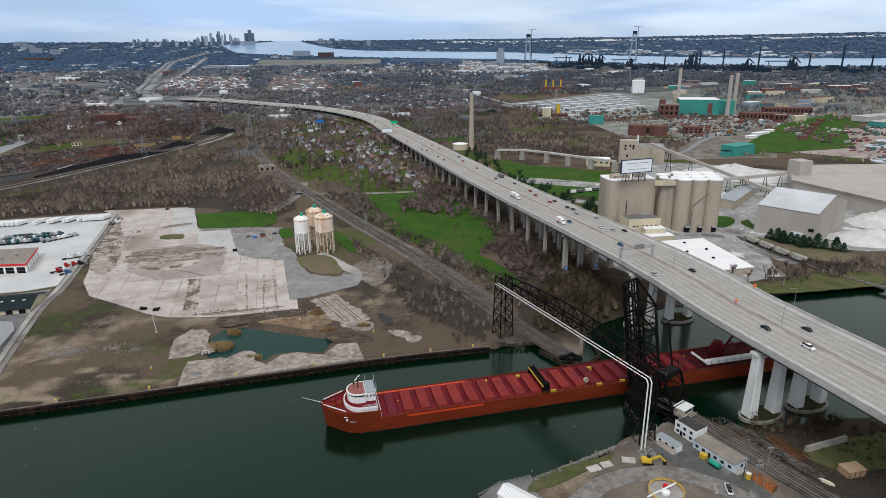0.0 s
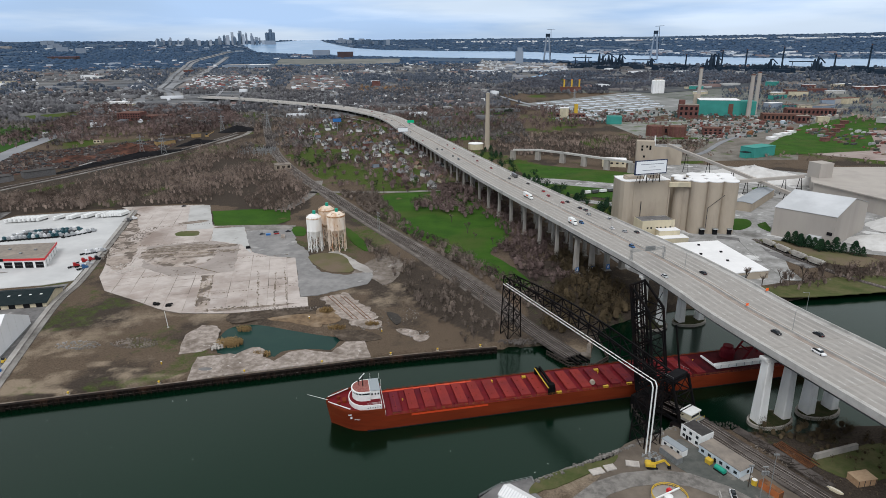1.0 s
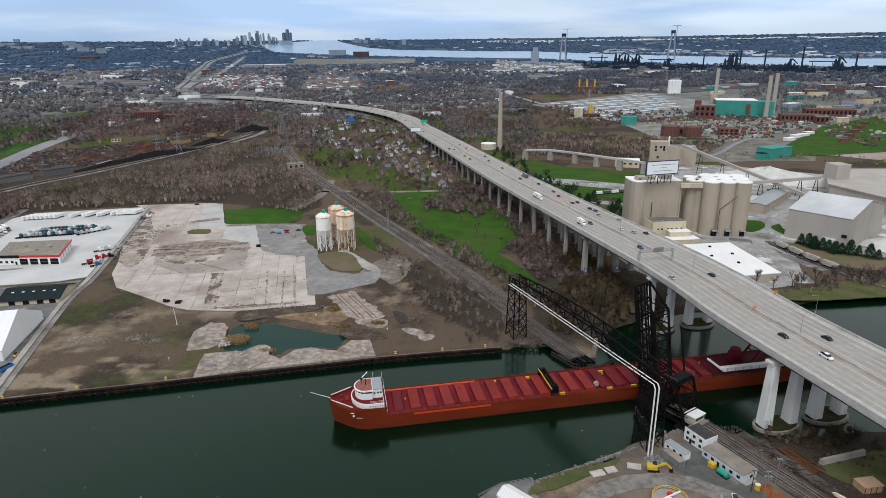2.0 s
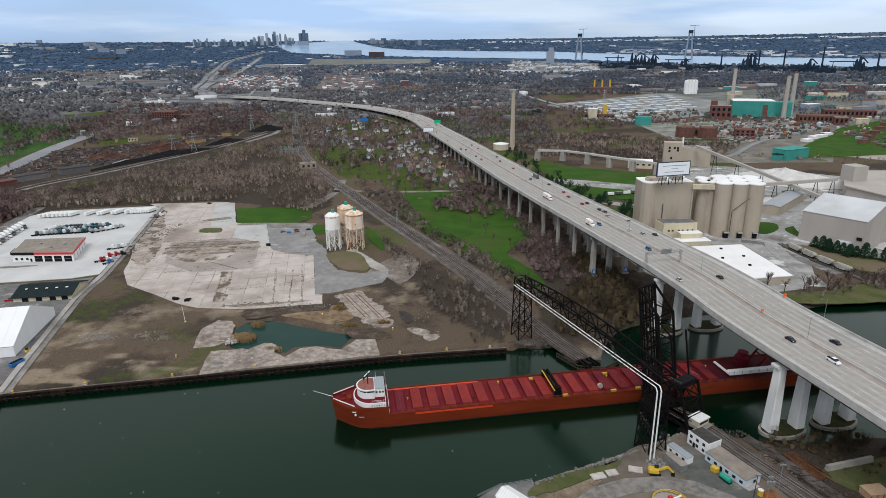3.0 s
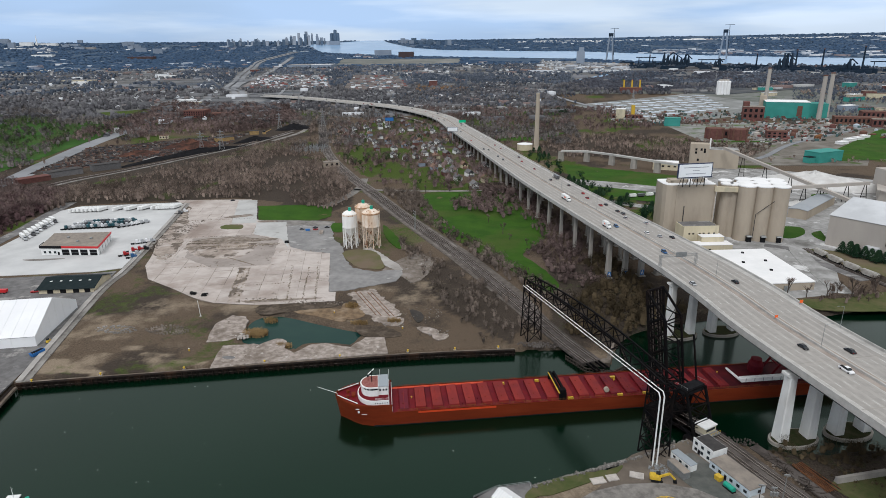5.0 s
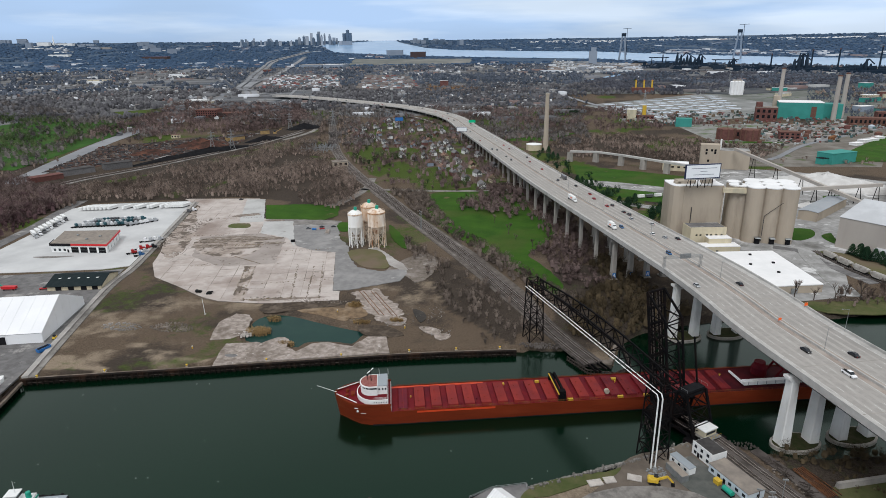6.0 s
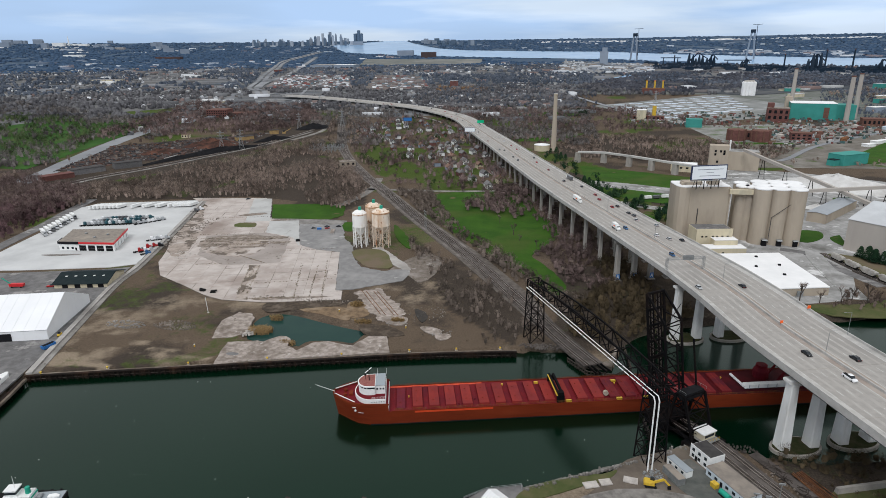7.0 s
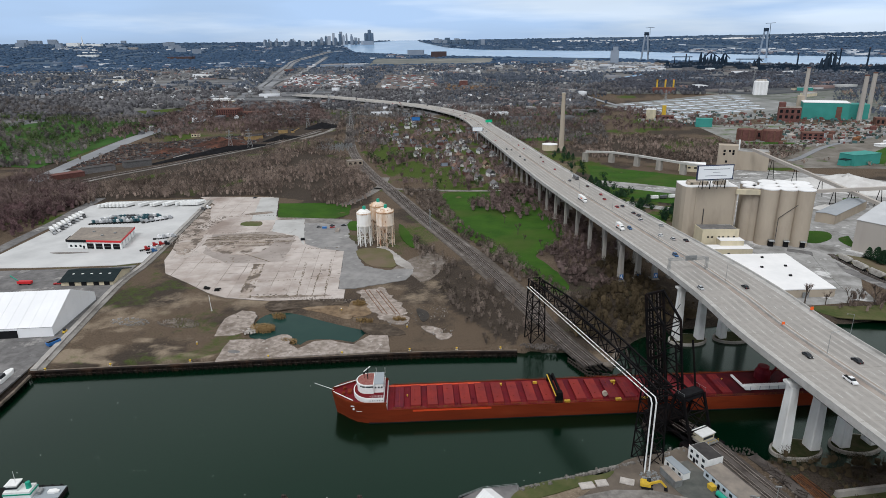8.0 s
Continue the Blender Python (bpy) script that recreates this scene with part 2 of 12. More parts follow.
M["teal"] = surface("teal_cladding", (0.065, 0.285, 0.245), (0.055, 0.245, 0.212), 0.08, rough=0.6)
M["yard_dirt"] = surface("oily_yard_dirt", (0.060, 0.046, 0.042), (0.028, 0.025, 0.025), 0.06, (0.12, 0.105, 0.098), 0.03, 0.95, bump=0.5, bump_scale=0.6)
M["heap_rust"] = surface("scrap_iron", (0.082, 0.040, 0.031), (0.034, 0.024, 0.020), 0.15, (0.14, 0.066, 0.045), 0.05, 0.95, bump=0.8, bump_scale=0.6)
M["coal"] = surface("coal", (0.010, 0.010, 0.011), (0.016, 0.016, 0.018), 0.2, rough=0.9, bump=0.5, bump_scale=0.6)
M["stone_heap"] = surface("pale_stone_heap", (0.62, 0.61, 0.59), (0.50, 0.485, 0.465), 0.1, rough=0.95, bump=0.5, bump_scale=0.6)
M["rubble"] = surface("concrete_rubble", (0.5, 0.46, 0.42), (0.36, 0.33, 0.3), 0.5, rough=0.95)
M["reed"] = soft_islands("dry_reeds", (0.20, 0.13, 0.055), (0.36, 0.25, 0.12))
M["twig"] = soft_islands("bare_twigs", (0.070, 0.053, 0.044), (0.315, 0.246, 0.205))
M["grey_twig"] = soft_islands("grey_bare_twigs", (0.050, 0.046, 0.044), (0.190, 0.170, 0.160))
M["scrub_twig"] = soft_islands("brown_bare_scrub", (0.055, 0.045, 0.037), (0.205, 0.165, 0.138))
M["weed"] = soft_islands("dry_weeds", (0.085, 0.066, 0.044), (0.21, 0.165, 0.11))
M["twig_maroon"] = soft_islands("maroon_budding_twigs", (0.050, 0.030, 0.032), (0.165, 0.105, 0.108))
M["twig_red"] = soft_islands("reddish_twigs", (0.072, 0.052, 0.048), (0.215, 0.158, 0.146))
M["twig_brown"] = soft_islands("brown_scrub", (0.036, 0.028, 0.017), (0.115, 0.087, 0.052))
M["bark"] = surface("bark", (0.11, 0.09, 0.075), (0.07, 0.058, 0.05), 1.0, rough=0.95)
# twigs of the far woods, blue haze put into their colour
M["far_twig"] = soft_islands("far_hazed_bare_woods", (0.044, 0.055, 0.074), (0.112, 0.126, 0.154))
M["evergreen"] = soft_islands("evergreen_needles", (0.012, 0.030, 0.016), (0.03, 0.06, 0.028))
M["tyre"] = surface("black_rubber", (0.016, 0.016, 0.016), rough=0.85)
M["billboard"] = surface("billboard_face", (0.80, 0.82, 0.84), rough=0.5)
M["navy"] = surface("navy_frame", (0.015, 0.025, 0.07), rough=0.5)
M["sign_green"] = surface("sign_green", (0.01, 0.42, 0.20), rough=0.4)
M["text_grey"] = surface("grey_lettering", (0.25, 0.27, 0.30), rough=0.6)
M["line"] = surface("white_road_paint", (0.62, 0.62, 0.60), (0.45, 0.44, 0.42), 0.6, rough=0.8)
M["orange"] = surface("orange_sign", (0.85, 0.13, 0.02), rough=0.5)
M["purple_deck"] = surface("dark_maroon_deck", (0.11, 0.016, 0.026), (0.14, 0.018, 0.026), 0.3, rough=0.6)
M["grey_deck"] = surface("grey_deck_paint", (0.30, 0.33, 0.35), rough=0.6)
M["dirt_road"] = surface("dirt_track", (0.185, 0.155, 0.125), (0.13, 0.108, 0.087), 0.1, (0.095, 0.079, 0.065), 0.04, 0.95, bump=0.3, bump_scale=1.5)

# ---------- building helpers ----------


def part(name, bm, material, parent=None, label="", smooth=False):
    me = bpy.data.meshes.new(name)
    bmesh.ops.recalc_face_normals(bm, faces=bm.faces)
    bm.to_mesh(me)
    bm.free()
    if smooth:
        me.shade_smooth()
    me.materials.append(M[material] if isinstance(material, str) else material)
    ob = new(name, me)
    if parent is not None:
        ob.parent = parent
    if label:
        ob["label"] = label
    return ob


def thing(name, label, category, m=None, group="", kind=""):
    ob = new(name)
    ob.empty_display_size = 0.5
    if m is not None:
        ob.matrix_world = m
    return tagged(ob, label, category, group, kind)


def box(bm, x, y, z, sx, sy, sz, rz=0.0, top=1.0, topy=None):
    """A block centred on x, y that stands on z; top: how far its upper face is drawn in."""
    topy = top if topy is None else topy
    c, s = math.cos(radians(rz)), math.sin(radians(rz))
    vs = []
    for k, (fx, fy) in ((0, (1, 1)), (1, (top, topy))):
        for ux, uy in ((-1, -1), (1, -1), (1, 1), (-1, 1)):
            px, py = ux * sx / 2 * fx, uy * sy / 2 * fy
            vs.append(bm.verts.new((x + px * c - py * s, y + px * s + py * c, z + k * sz)))
    for f in ((3, 2, 1, 0), (4, 5, 6, 7), (0, 1, 5, 4), (1, 2, 6, 5), (2, 3, 7, 6), (3, 0, 4, 7)):
        bm.faces.new([vs[i] for i in f])
    return bm


def rod(bm, p, q, r, r2=None, n=6, caps=True):
    """A tapered round bar from p to q."""
    p, q = Vector(p), Vector(q)
    r2 = r if r2 is None else r2
    d = (q - p).normalized()
    u = d.orthogonal().normalized()
    v = d.cross(u)
    rings = []
    for c, rad in ((p, r), (q, r2)):
        rings.append([bm.verts.new(c + (u * math.cos(2 * math.pi * i / n) + v * math.sin(2 * math.pi * i / n)) * rad) for i in range(n)])
    for i in range(n):
        bm.faces.new((rings[0][i], rings[0][(i + 1) % n], rings[1][(i + 1) % n], rings[1][i]))
    if caps:
        bm.faces.new(rings[0][::-1])
        bm.faces.new(rings[1])
    return bm


def bar(bm, p, q, w, h=None):
    """A square bar from p to q."""
    p, q = Vector(p), Vector(q)
    h = h or w
    d = (q - p).normalized()
    side = d.cross(Vector((0, 0, 1)))
    side = Vector((1, 0, 0)) if side.length < 0.01 else side.normalized()
    up = side.cross(d)
    vs = [bm.verts.new(c + side * a * w / 2 + up * b * h / 2) for c in (p, q) for a, b in ((-1, -1), (1, -1), (1, 1), (-1, 1))]
    for f in ((3, 2, 1, 0), (4, 5, 6, 7), (0, 1, 5, 4), (1, 2, 6, 5), (2, 3, 7, 6), (3, 0, 4, 7)):
        bm.faces.new([vs[i] for i in f])
    return bm


def lathe(bm, x, y, profile, n=20):
    """A round body: profile is (radius, z) from the bottom up."""
    rings = [[bm.verts.new((x + r * math.cos(2 * math.pi * i / n), y + r * math.sin(2 * math.pi * i / n), z)) for i in range(n)] for r, z in profile]
    for a, b in zip(rings, rings[1:]):
        for i in range(n):
            bm.faces.new((a[i], a[(i + 1) % n], b[(i + 1) % n], b[i]))
    bm.faces.new(rings[0][::-1])
    bm.faces.new(rings[-1])
    return bm


def prism(bm, pts, z0, z1):
    """A flat-topped block over an outline."""
    n = len(pts)
    lo = [bm.verts.new((x, y, z0)) for x, y in pts]
    hi = [bm.verts.new((x, y, z1)) for x, y in pts]
    bm.faces.new(lo[::-1])
    bm.faces.new(hi)
    for i in range(n):
        bm.faces.new((lo[i], lo[(i + 1) % n], hi[(i + 1) % n], hi[i]))
    return bm


def rounded(pts, steps=4):
    """A closed outline, its corners eased by a Catmull-Rom curve."""
    out = []
    n = len(pts)
    for i in range(n):
        p0, p1, p2, p3 = (Vector(pts[(i + k - 1) % n]) for k in range(4))
        for j in range(steps):
            t = j / steps
            out.append(tuple(0.5 * (2 * p1 + (p2 - p0) * t + (2 * p0 - 5 * p1 + 4 * p2 - p3) * t * t + (3 * p1 - p0 - 3 * p2 + p3) * t ** 3)))
    return out


def ragged(pts, step=4.0, amount=0.6):
    """A closed outline broken into short, uneven lengths."""
    out = []
    for i, p in enumerate(pts):
        p, q = Vector(p), Vector(pts[(i + 1) % len(pts)])
        k = max(1, int((q - p).length / step))
        side = Vector((-(q - p).y, (q - p).x)).normalized()
        for j in range(k):
            w = 0 if j == 0 else random.uniform(-amount, amount)
            out.append(tuple(p.lerp(q, j / k) + side * w))
    return out


def curve(pts, step=6.0):
    """An open line through points, eased, as evenly spaced points."""
    out = []
    n = len(pts)
    for i in range(n - 1):
        p0, p1, p2, p3 = (Vector(pts[min(max(i + k - 1, 0), n - 1)]) for k in range(4))
        k = max(1, int((p2 - p1).length / step))
        for j in range(k):
            t = j / k
            out.append(0.5 * (2 * p1 + (p2 - p0) * t + (2 * p0 - 5 * p1 + 4 * p2 - p3) * t * t + (3 * p1 - p0 - 3 * p2 + p3) * t ** 3))
    out.append(Vector(pts[-1]))
    return out


def ribbon(bm, line, a, b, z0, z1=None):
    """A strip along a line between the offsets a and b to its right; z0 and z1 may be numbers or functions of x, y."""
    h0 = z0 if callable(z0) else (lambda x, y: z0)
    prev = None
    for i, p in enumerate(line):
        d = (Vector(line[min(i + 1, len(line) - 1)]) - Vector(line[max(i - 1, 0)])).normalized()
        r = Vector((d.y, -d.x))
        quad = []
        for off in (a, b):
            x, y = p[0] + r.x * off, p[1] + r.y * off
            z = h0(p[0], p[1])
            quad.append(bm.verts.new((x, y, z)))
            if z1 is not None:
                quad.append(bm.verts.new((x, y, z + z1)))
        if prev:
            if z1 is None:
                bm.faces.new((prev[0], prev[1], quad[1], quad[0]))
            else:
                for u, v in ((0, 2), (2, 3), (3, 1), (1, 0)):
                    bm.faces.new((prev[u], prev[v], quad[v], quad[u]))
        elif z1 is not None:
            bm.faces.new((quad[0], quad[2], quad[3], quad[1]))
        prev = quad
    if z1 is not None:
        bm.faces.new((prev[0], prev[1], prev[3], prev[2]))
    return bm


def inside(poly, X, Y):
    """Which of the points lie in an outline."""
    hit = np.zeros(X.shape, bool)
    n = len(poly)
    for i in range(n):
        (x0, y0), (x1, y1) = poly[i], poly[(i + 1) % n]
        if y0 == y1:
            continue
        hit ^= ((y0 > Y) != (y1 > Y)) & (X < (x1 - x0) * (Y - y0) / (y1 - y0) + x0)
    return hit


def edge_distance(poly, X, Y, closed=True):
    best = np.full(X.shape, 1e9)
    n = len(poly)
    for i in range(n if closed else n - 1):
        (x0, y0), (x1, y1) = poly[i], poly[(i + 1) % n]
        dx, dy = x1 - x0, y1 - y0
        t = np.clip(((X - x0) * dx + (Y - y0) * dy) / (dx * dx + dy * dy + 1e-9), 0, 1)
        best = np.minimum(best, np.hypot(X - x0 - t * dx, Y - y0 - t * dy))
    return best


def from_arrays(name, verts, faces, material, label, category, kind="stuff", parent=None, smooth=False, normals=None):
    """One object out of arrays of corners and of triangles or quads."""
    me = bpy.data.meshes.new(name)
    k = faces.shape[1]
    me.vertices.add(len(verts))
    me.vertices.foreach_set("co", np.ascontiguousarray(verts, np.float32).ravel())
    me.loops.add(faces.size)
    me.loops.foreach_set("vertex_index", np.ascontiguousarray(faces, np.int32).ravel())
    me.polygons.add(len(faces))
    me.polygons.foreach_set("loop_start", np.arange(0, faces.size, k, dtype=np.int32))
    me.update(calc_edges=True)
    me.validate()
    if smooth:
        me.shade_smooth()
    if normals is not None and len(normals) == len(me.vertices):
        me.shade_smooth()
        me.normals_split_custom_set_from_vertices(np.ascontiguousarray(normals, np.float32))
    me.materials.append(M[material] if isinstance(material, str) else material)
    ob = new(name, me)
    if parent is not None:
        ob.parent = parent
    return tagged(ob, label, category, kind=kind)


def ground_z(x, y):
    """Flat by the river; the far land climbs gently to the skyline."""
    q = max(0.0, min(1.0, (math.hypot(x, y) - 1000) / 3850))
    return 3 + 213 * q ** 1.5

# ---------- river, ground ----------
WALL = [(-192, 222.5), (-160, 231.5), (-123, 241.5), (-86, 252), (-46, 263), (-19, 270.5), (9, 276.8), (38.6, 282.6)]
QUAY_WEST = [(-192, 222.5), (-184, 197), (-172, 148), (-158, 90)]
NORTH_BANK = [(55, 290), (67, 291.5), (69, 277), (86, 276.5), (93, 302), (109, 320), (126, 328), (150, 338), (185, 346), (218, 351.5), (258, 367), (309, 379), (480, 410), (900, 440)]
SOUTH_BANK = [(900, 310), (420, 250), (300, 236), (235, 226), (202, 223), (176, 221), (157, 215.5), (137, 216), (124, 221), (111, 219.5), (100, 212.5), (90, 206), (80.6, 201), (60, 190), (47, 183), (28, 176), (8, 150), (-20, 95), (-40, -400)]
RIVER = QUAY_WEST[::-1] + WALL[1:] + NORTH_BANK + SOUTH_BANK + [(-140, -400)]
POND = rounded([(-107, 277), (-113, 301), (-107, 311), (-94, 312), (-76, 306), (-58, 300), (-44, 296), (-45, 290), (-47, 281), (-58, 282), (-72, 279.5), (-75, 272), (-86, 275.5)], 3)
LAWNS = {
    "by_slab": [(-199, 508), (-221, 559), (-180, 567), (-146, 562), (-137, 527), (-145, 512)],
    "by_silos": [(-128, 503), (-118, 504), (-111, 481), (-120, 480)],
    "under_silos": [(-95, 424), (-85, 434), (-69, 428), (-56, 396), (-66, 393), (-77, 397)],
    "by_rail": [(-81, 503), (-66, 478), (-50, 443), (-57, 442), (-72, 470)],
}
PARK = rounded([(-69, 620), (-21, 640), (11, 648), (33, 634), (39, 571), (62, 508), (54, 465), (41, 436), (50, 416), (65, 376), (56, 360), (40, 390), (12, 430), (-40, 513)], 4)


def grid_lines(lo, hi, fine_lo, fine_hi, step, grow_lo, grow_hi):
    mid = list(np.arange(fine_lo, fine_hi + 0.1, step))
    s, x = step, mid[-1]
    while x < hi:
        s *= grow_hi
        x += s
        mid.append(min(x, hi))
    s, x = step, mid[0]
    while x > lo:
        s *= grow_lo
        x -= s
        mid.insert(0, max(x, lo))
    return np.array(mid)


def smooth_noise(X, Y, size, seed):
    """Value noise over the plan, 0 to 1."""
    rng = np.random.RandomState(seed)
    tab = rng.rand(64, 64)
    gx, gy = X / size + seed * 3.7, Y / size + seed * 1.3
    ix, iy = np.floor(gx).astype(int), np.floor(gy).astype(int)
    fx, fy = gx - ix, gy - iy
    fx, fy = fx * fx * (3 - 2 * fx), fy * fy * (3 - 2 * fy)
    t = lambda a, b: tab[a % 64, b % 64]
    return (t(ix, iy) * (1 - fx) + t(ix + 1, iy) * fx) * (1 - fy) + (t(ix, iy + 1) * (1 - fx) + t(ix + 1, iy + 1) * fx) * fy


def fractal(X, Y, size, seed):
    return 0.55 * smooth_noise(X, Y, size, seed) + 0.3 * smooth_noise(X, Y, size / 2.7, seed + 1) + 0.15 * smooth_noise(X, Y, size / 7, seed + 2)


def ground_z_array(X, Y):
    q = np.clip((np.hypot(X, Y) - 1000) / 3850, 0, 1)
    return 3 + 213 * q ** 1.5


WEST_GREEN = [(-1500, 760), (-660, 730), (-690, 900), (-750, 1140), (-800, 1400), (-1500, 1500)]
HOUSES_LAND = [(-330, 1180), (-250, 900), (-130, 670), (-75, 635), (0, 640), (15, 700), (-40, 900), (-130, 1220), (-230, 1350)]
EAST_GREEN = [(20, 720), (60, 640), (100, 560), (140, 500), (240, 470), (250, 560), (140, 640), (110, 830), (60, 900), (0, 900)]
SANDY = [(-192, 232), (-150, 238), (-112, 247), (-114, 256), (-150, 262), (-178, 276), (-194, 272)]


def build_ground():
    xs = grid_lines(-6500, 6500, -420, 342, 3.0, 1.09, 1.09)
    ys = grid_lines(-3500, 5200, 120, 642, 3.0, 1.35, 1.045)
    X, Y = np.meshgrid(xs, ys)
    Z = ground_z_array(X, Y)
    rough = np.clip(1.2 - np.abs(Y - 350) / 900, 0.0, 1)
    Z += (fractal(X, Y, 22, 5) - 0.5) * 0.5 * rough
    d = edge_distance(RIVER, X, Y)
    wet = inside(RIVER, X, Y)
    d = np.where(wet, -d, d)
    walled = (edge_distance(WALL, X, Y, False) < 12) | (edge_distance(QUAY_WEST, X, Y, False) < 12)
    natural = -4 + (Z + 4) * np.clip((d + 5 + 3 * (fractal(X, Y, 9, 11) - 0.5)) / 9.0, 0, 1)
    built = np.where(d > 3.2, Z, -4)
    near = d < 14
    Z = np.where(near, np.where(walled, built, natural), Z)
    dp = edge_distance(POND, X, Y)
    wp = inside(POND, X, Y)
    dp = np.where(wp, -dp, dp)
    Z = np.where(dp < 4, 0.2 + (Z - 0.2) * np.clip((dp + 4) / 6.5, 0, 1), Z)
    # the wide river beyond the town lies in a shallow trough
    V = np.stack([X, Y, Z], -1).reshape(-1, 3)
    ny, nx = X.shape
    idx = np.arange(nx * ny).reshape(ny, nx)
    F = np.stack([idx[:-1, :-1], idx[:-1, 1:], idx[1:, 1:], idx[1:, :-1]], -1).reshape(-1, 4)
    # land cover: grass, pale soil, dark cinder
    R = np.hypot(X, Y)
    grass = np.clip((fractal(X, Y, 70, 21) - 0.56) * 4, 0, 0.8) * np.clip((R - 300) / 400, 0, 1)
    for poly, w in ((WEST_GREEN, 0.75), (HOUSES_LAND, 0.85), (EAST_GREEN, 0.9)):
        m = inside(poly, X, Y)
        grass = np.where(m, np.clip((fractal(X, Y, 40, 31) - 0.40) * 5, 0, 1) * w, grass)
    strip = inside([(-185, 340), (-236, 372), (-196, 228), (-120, 246), (-90, 280), (-150, 330)], X, Y)
    grass = np.where(strip, np.clip((fractal(X, Y, 30, 41) - 0.42) * 2.2, 0, 0.30), grass)
    soil = np.clip((fractal(X, Y, 34, 51) - 0.52) * 4.5, 0, 1) * np.clip((560 - R) / 200, 0, 1)
    sandy = inside(SANDY, X, Y)
    soil = np.where(sandy, np.clip((fractal(X * 0.45 + Y * 0.2, Y * 1.6, 22, 61) - 0.40) * 4, 0, 0.9), soil * 0.45)
    dark = np.clip((fractal(X, Y, 55, 71) - 0.50) * 4, 0, 1) * 0.8
    floor_ = inside([(-640, 500), (-430, 455), (-410, 545), (-262, 592), (-195, 575), (-140, 548), (-130, 575), (-150, 660), (-285, 885), (-395, 1085), (-470, 735), (-515, 590)], X, Y) | inside([(-66, 488), (-20, 408), (24, 362), (44, 320), (36, 288), (-4, 330), (-44, 430)], X, Y) | inside([(60, 880), (330, 850), (400, 960), (200, 1090), (90, 1060)], X, Y)
    soil = np.where(floor_, soil * 0.2, soil)
    dark = np.where(floor_, 0.5 + 0.5 * dark, dark)
    scrub_ = inside([(137, 222), (300, 245), (420, 258), (420, 120), (160, 140), (140, 190)], X, Y) | inside([(60, 298), (96, 296), (140, 336), (110, 420), (60, 420)], X, Y)
    soil = np.where(scrub_, soil * 0.15, soil)
    dark = np.where(scrub_, 0.55 + 0.45 * dark, dark)
    grass = np.where(scrub_, np.clip((fractal(X, Y, 24, 81) - 0.55) * 2, 0, 0.15), grass)
    yard_ = inside([(-600, 560), (-660, 900), (-540, 1010), (-400, 1240), (-370, 1220), (-385, 1000), (-415, 840), (-450, 690), (-500, 570)], X, Y)
    grass = np.where(yard_, 0, grass)
    soil = np.where(yard_, 0.35 * soil, soil)
    dark = np.where(yard_, 0.35 + 0.65 * dark, dark)
    col = np.stack([grass, soil, dark, np.ones_like(dark)], -1).reshape(-1, 4)
    m = bpy.data.materials.new("open_ground")
    m.use_nodes = True
    t = m.node_tree
    L = t.links
    p = t.nodes["Principled BSDF"]
    p.inputs["Roughness"].default_value = 0.95
    p.inputs["Specular IOR Level"].default_value = 0.05
    at = t.nodes.new("ShaderNodeAttribute")
    at.attribute_name = "cover"
    sep = t.nodes.new("ShaderNodeSeparateColor")
    L.new(at.outputs["Color"], sep.inputs[0])
    geo = t.nodes.new("ShaderNodeNewGeometry")
    fine = node(t, "ShaderNodeTexNoise", Scale=0.22, Detail=8.0, Roughness=0.68)
    grain = node(t, "ShaderNodeTexNoise", Scale=1.3, Detail=6.0, Roughness=0.7)
    for n in (fine, grain):
        L.new(geo.outputs["Position"], n.inputs["Vector"])
    speck = t.nodes.new("ShaderNodeMapRange")
    speck.inputs[1].default_value, speck.inputs[2].default_value = 0.28, 0.72
    L.new(grain.outputs[0], speck.inputs[0])

    def blend(fac, a, b):
        x = t.nodes.new("ShaderNodeMix")
        x.data_type = "RGBA"
        L.new(fac, x.inputs[0])
        for sock, val in ((6, a), (7, b)):
            if isinstance(val, tuple):
                x.inputs[sock].default_value = (*val, 1)
            else:
                L.new(val, x.inputs[sock])
        return x.outputs[2]

    def pushed(sock, by, lo, hi):
        s = t.nodes.new("ShaderNodeMath")
        s.operation = "MULTIPLY_ADD"
        s.inputs[1].default_value = by
        L.new(fine.outputs[0], s.inputs[0])
        L.new(sock, s.inputs[2])
        r = t.nodes.new("ShaderNodeMapRange")
        r.inputs[1].default_value, r.inputs[2].default_value = lo, hi
        L.new(s.outputs[0], r.inputs[0])
        return r.outputs[0]

    earth = blend(speck.outputs[0], (0.050, 0.037, 0.026), (0.165, 0.125, 0.090))
    cinder = blend(speck.outputs[0], (0.022, 0.018, 0.015), (0.085, 0.068, 0.054))
    sand = blend(speck.outputs[0], (0.165, 0.130, 0.092), (0.31, 0.25, 0.185))
    turf = blend(speck.outputs[0], (0.030, 0.050, 0.010), (0.085, 0.115, 0.026))
    c = blend(pushed(sep.outputs[2], 1.0, 0.55, 0.95), earth, cinder)
    c = blend(pushed(sep.outputs[1], 1.0, 0.62, 1.05), c, sand)
    c = blend(pushed(sep.outputs[0], 1.0, 0.66, 1.0), c, turf)
    L.new(c, p.inputs["Base Color"])
    b = node(t, "ShaderNodeBump", Strength=0.5, Distance=0.5)
    L.new(grain.outputs[0], b.inputs["Height"])
    L.new(b.outputs[0], p.inputs["Normal"])
    ob = from_arrays("ground", V, F, m, "brown earth and thin grass of an industrial river plain", "ground", "structure", smooth=True)
    layer = ob.data.color_attributes.new("cover", "FLOAT_COLOR", "POINT")
    layer.data.foreach_set("color", np.ascontiguousarray(col, np.float32).ravel())
    return ob


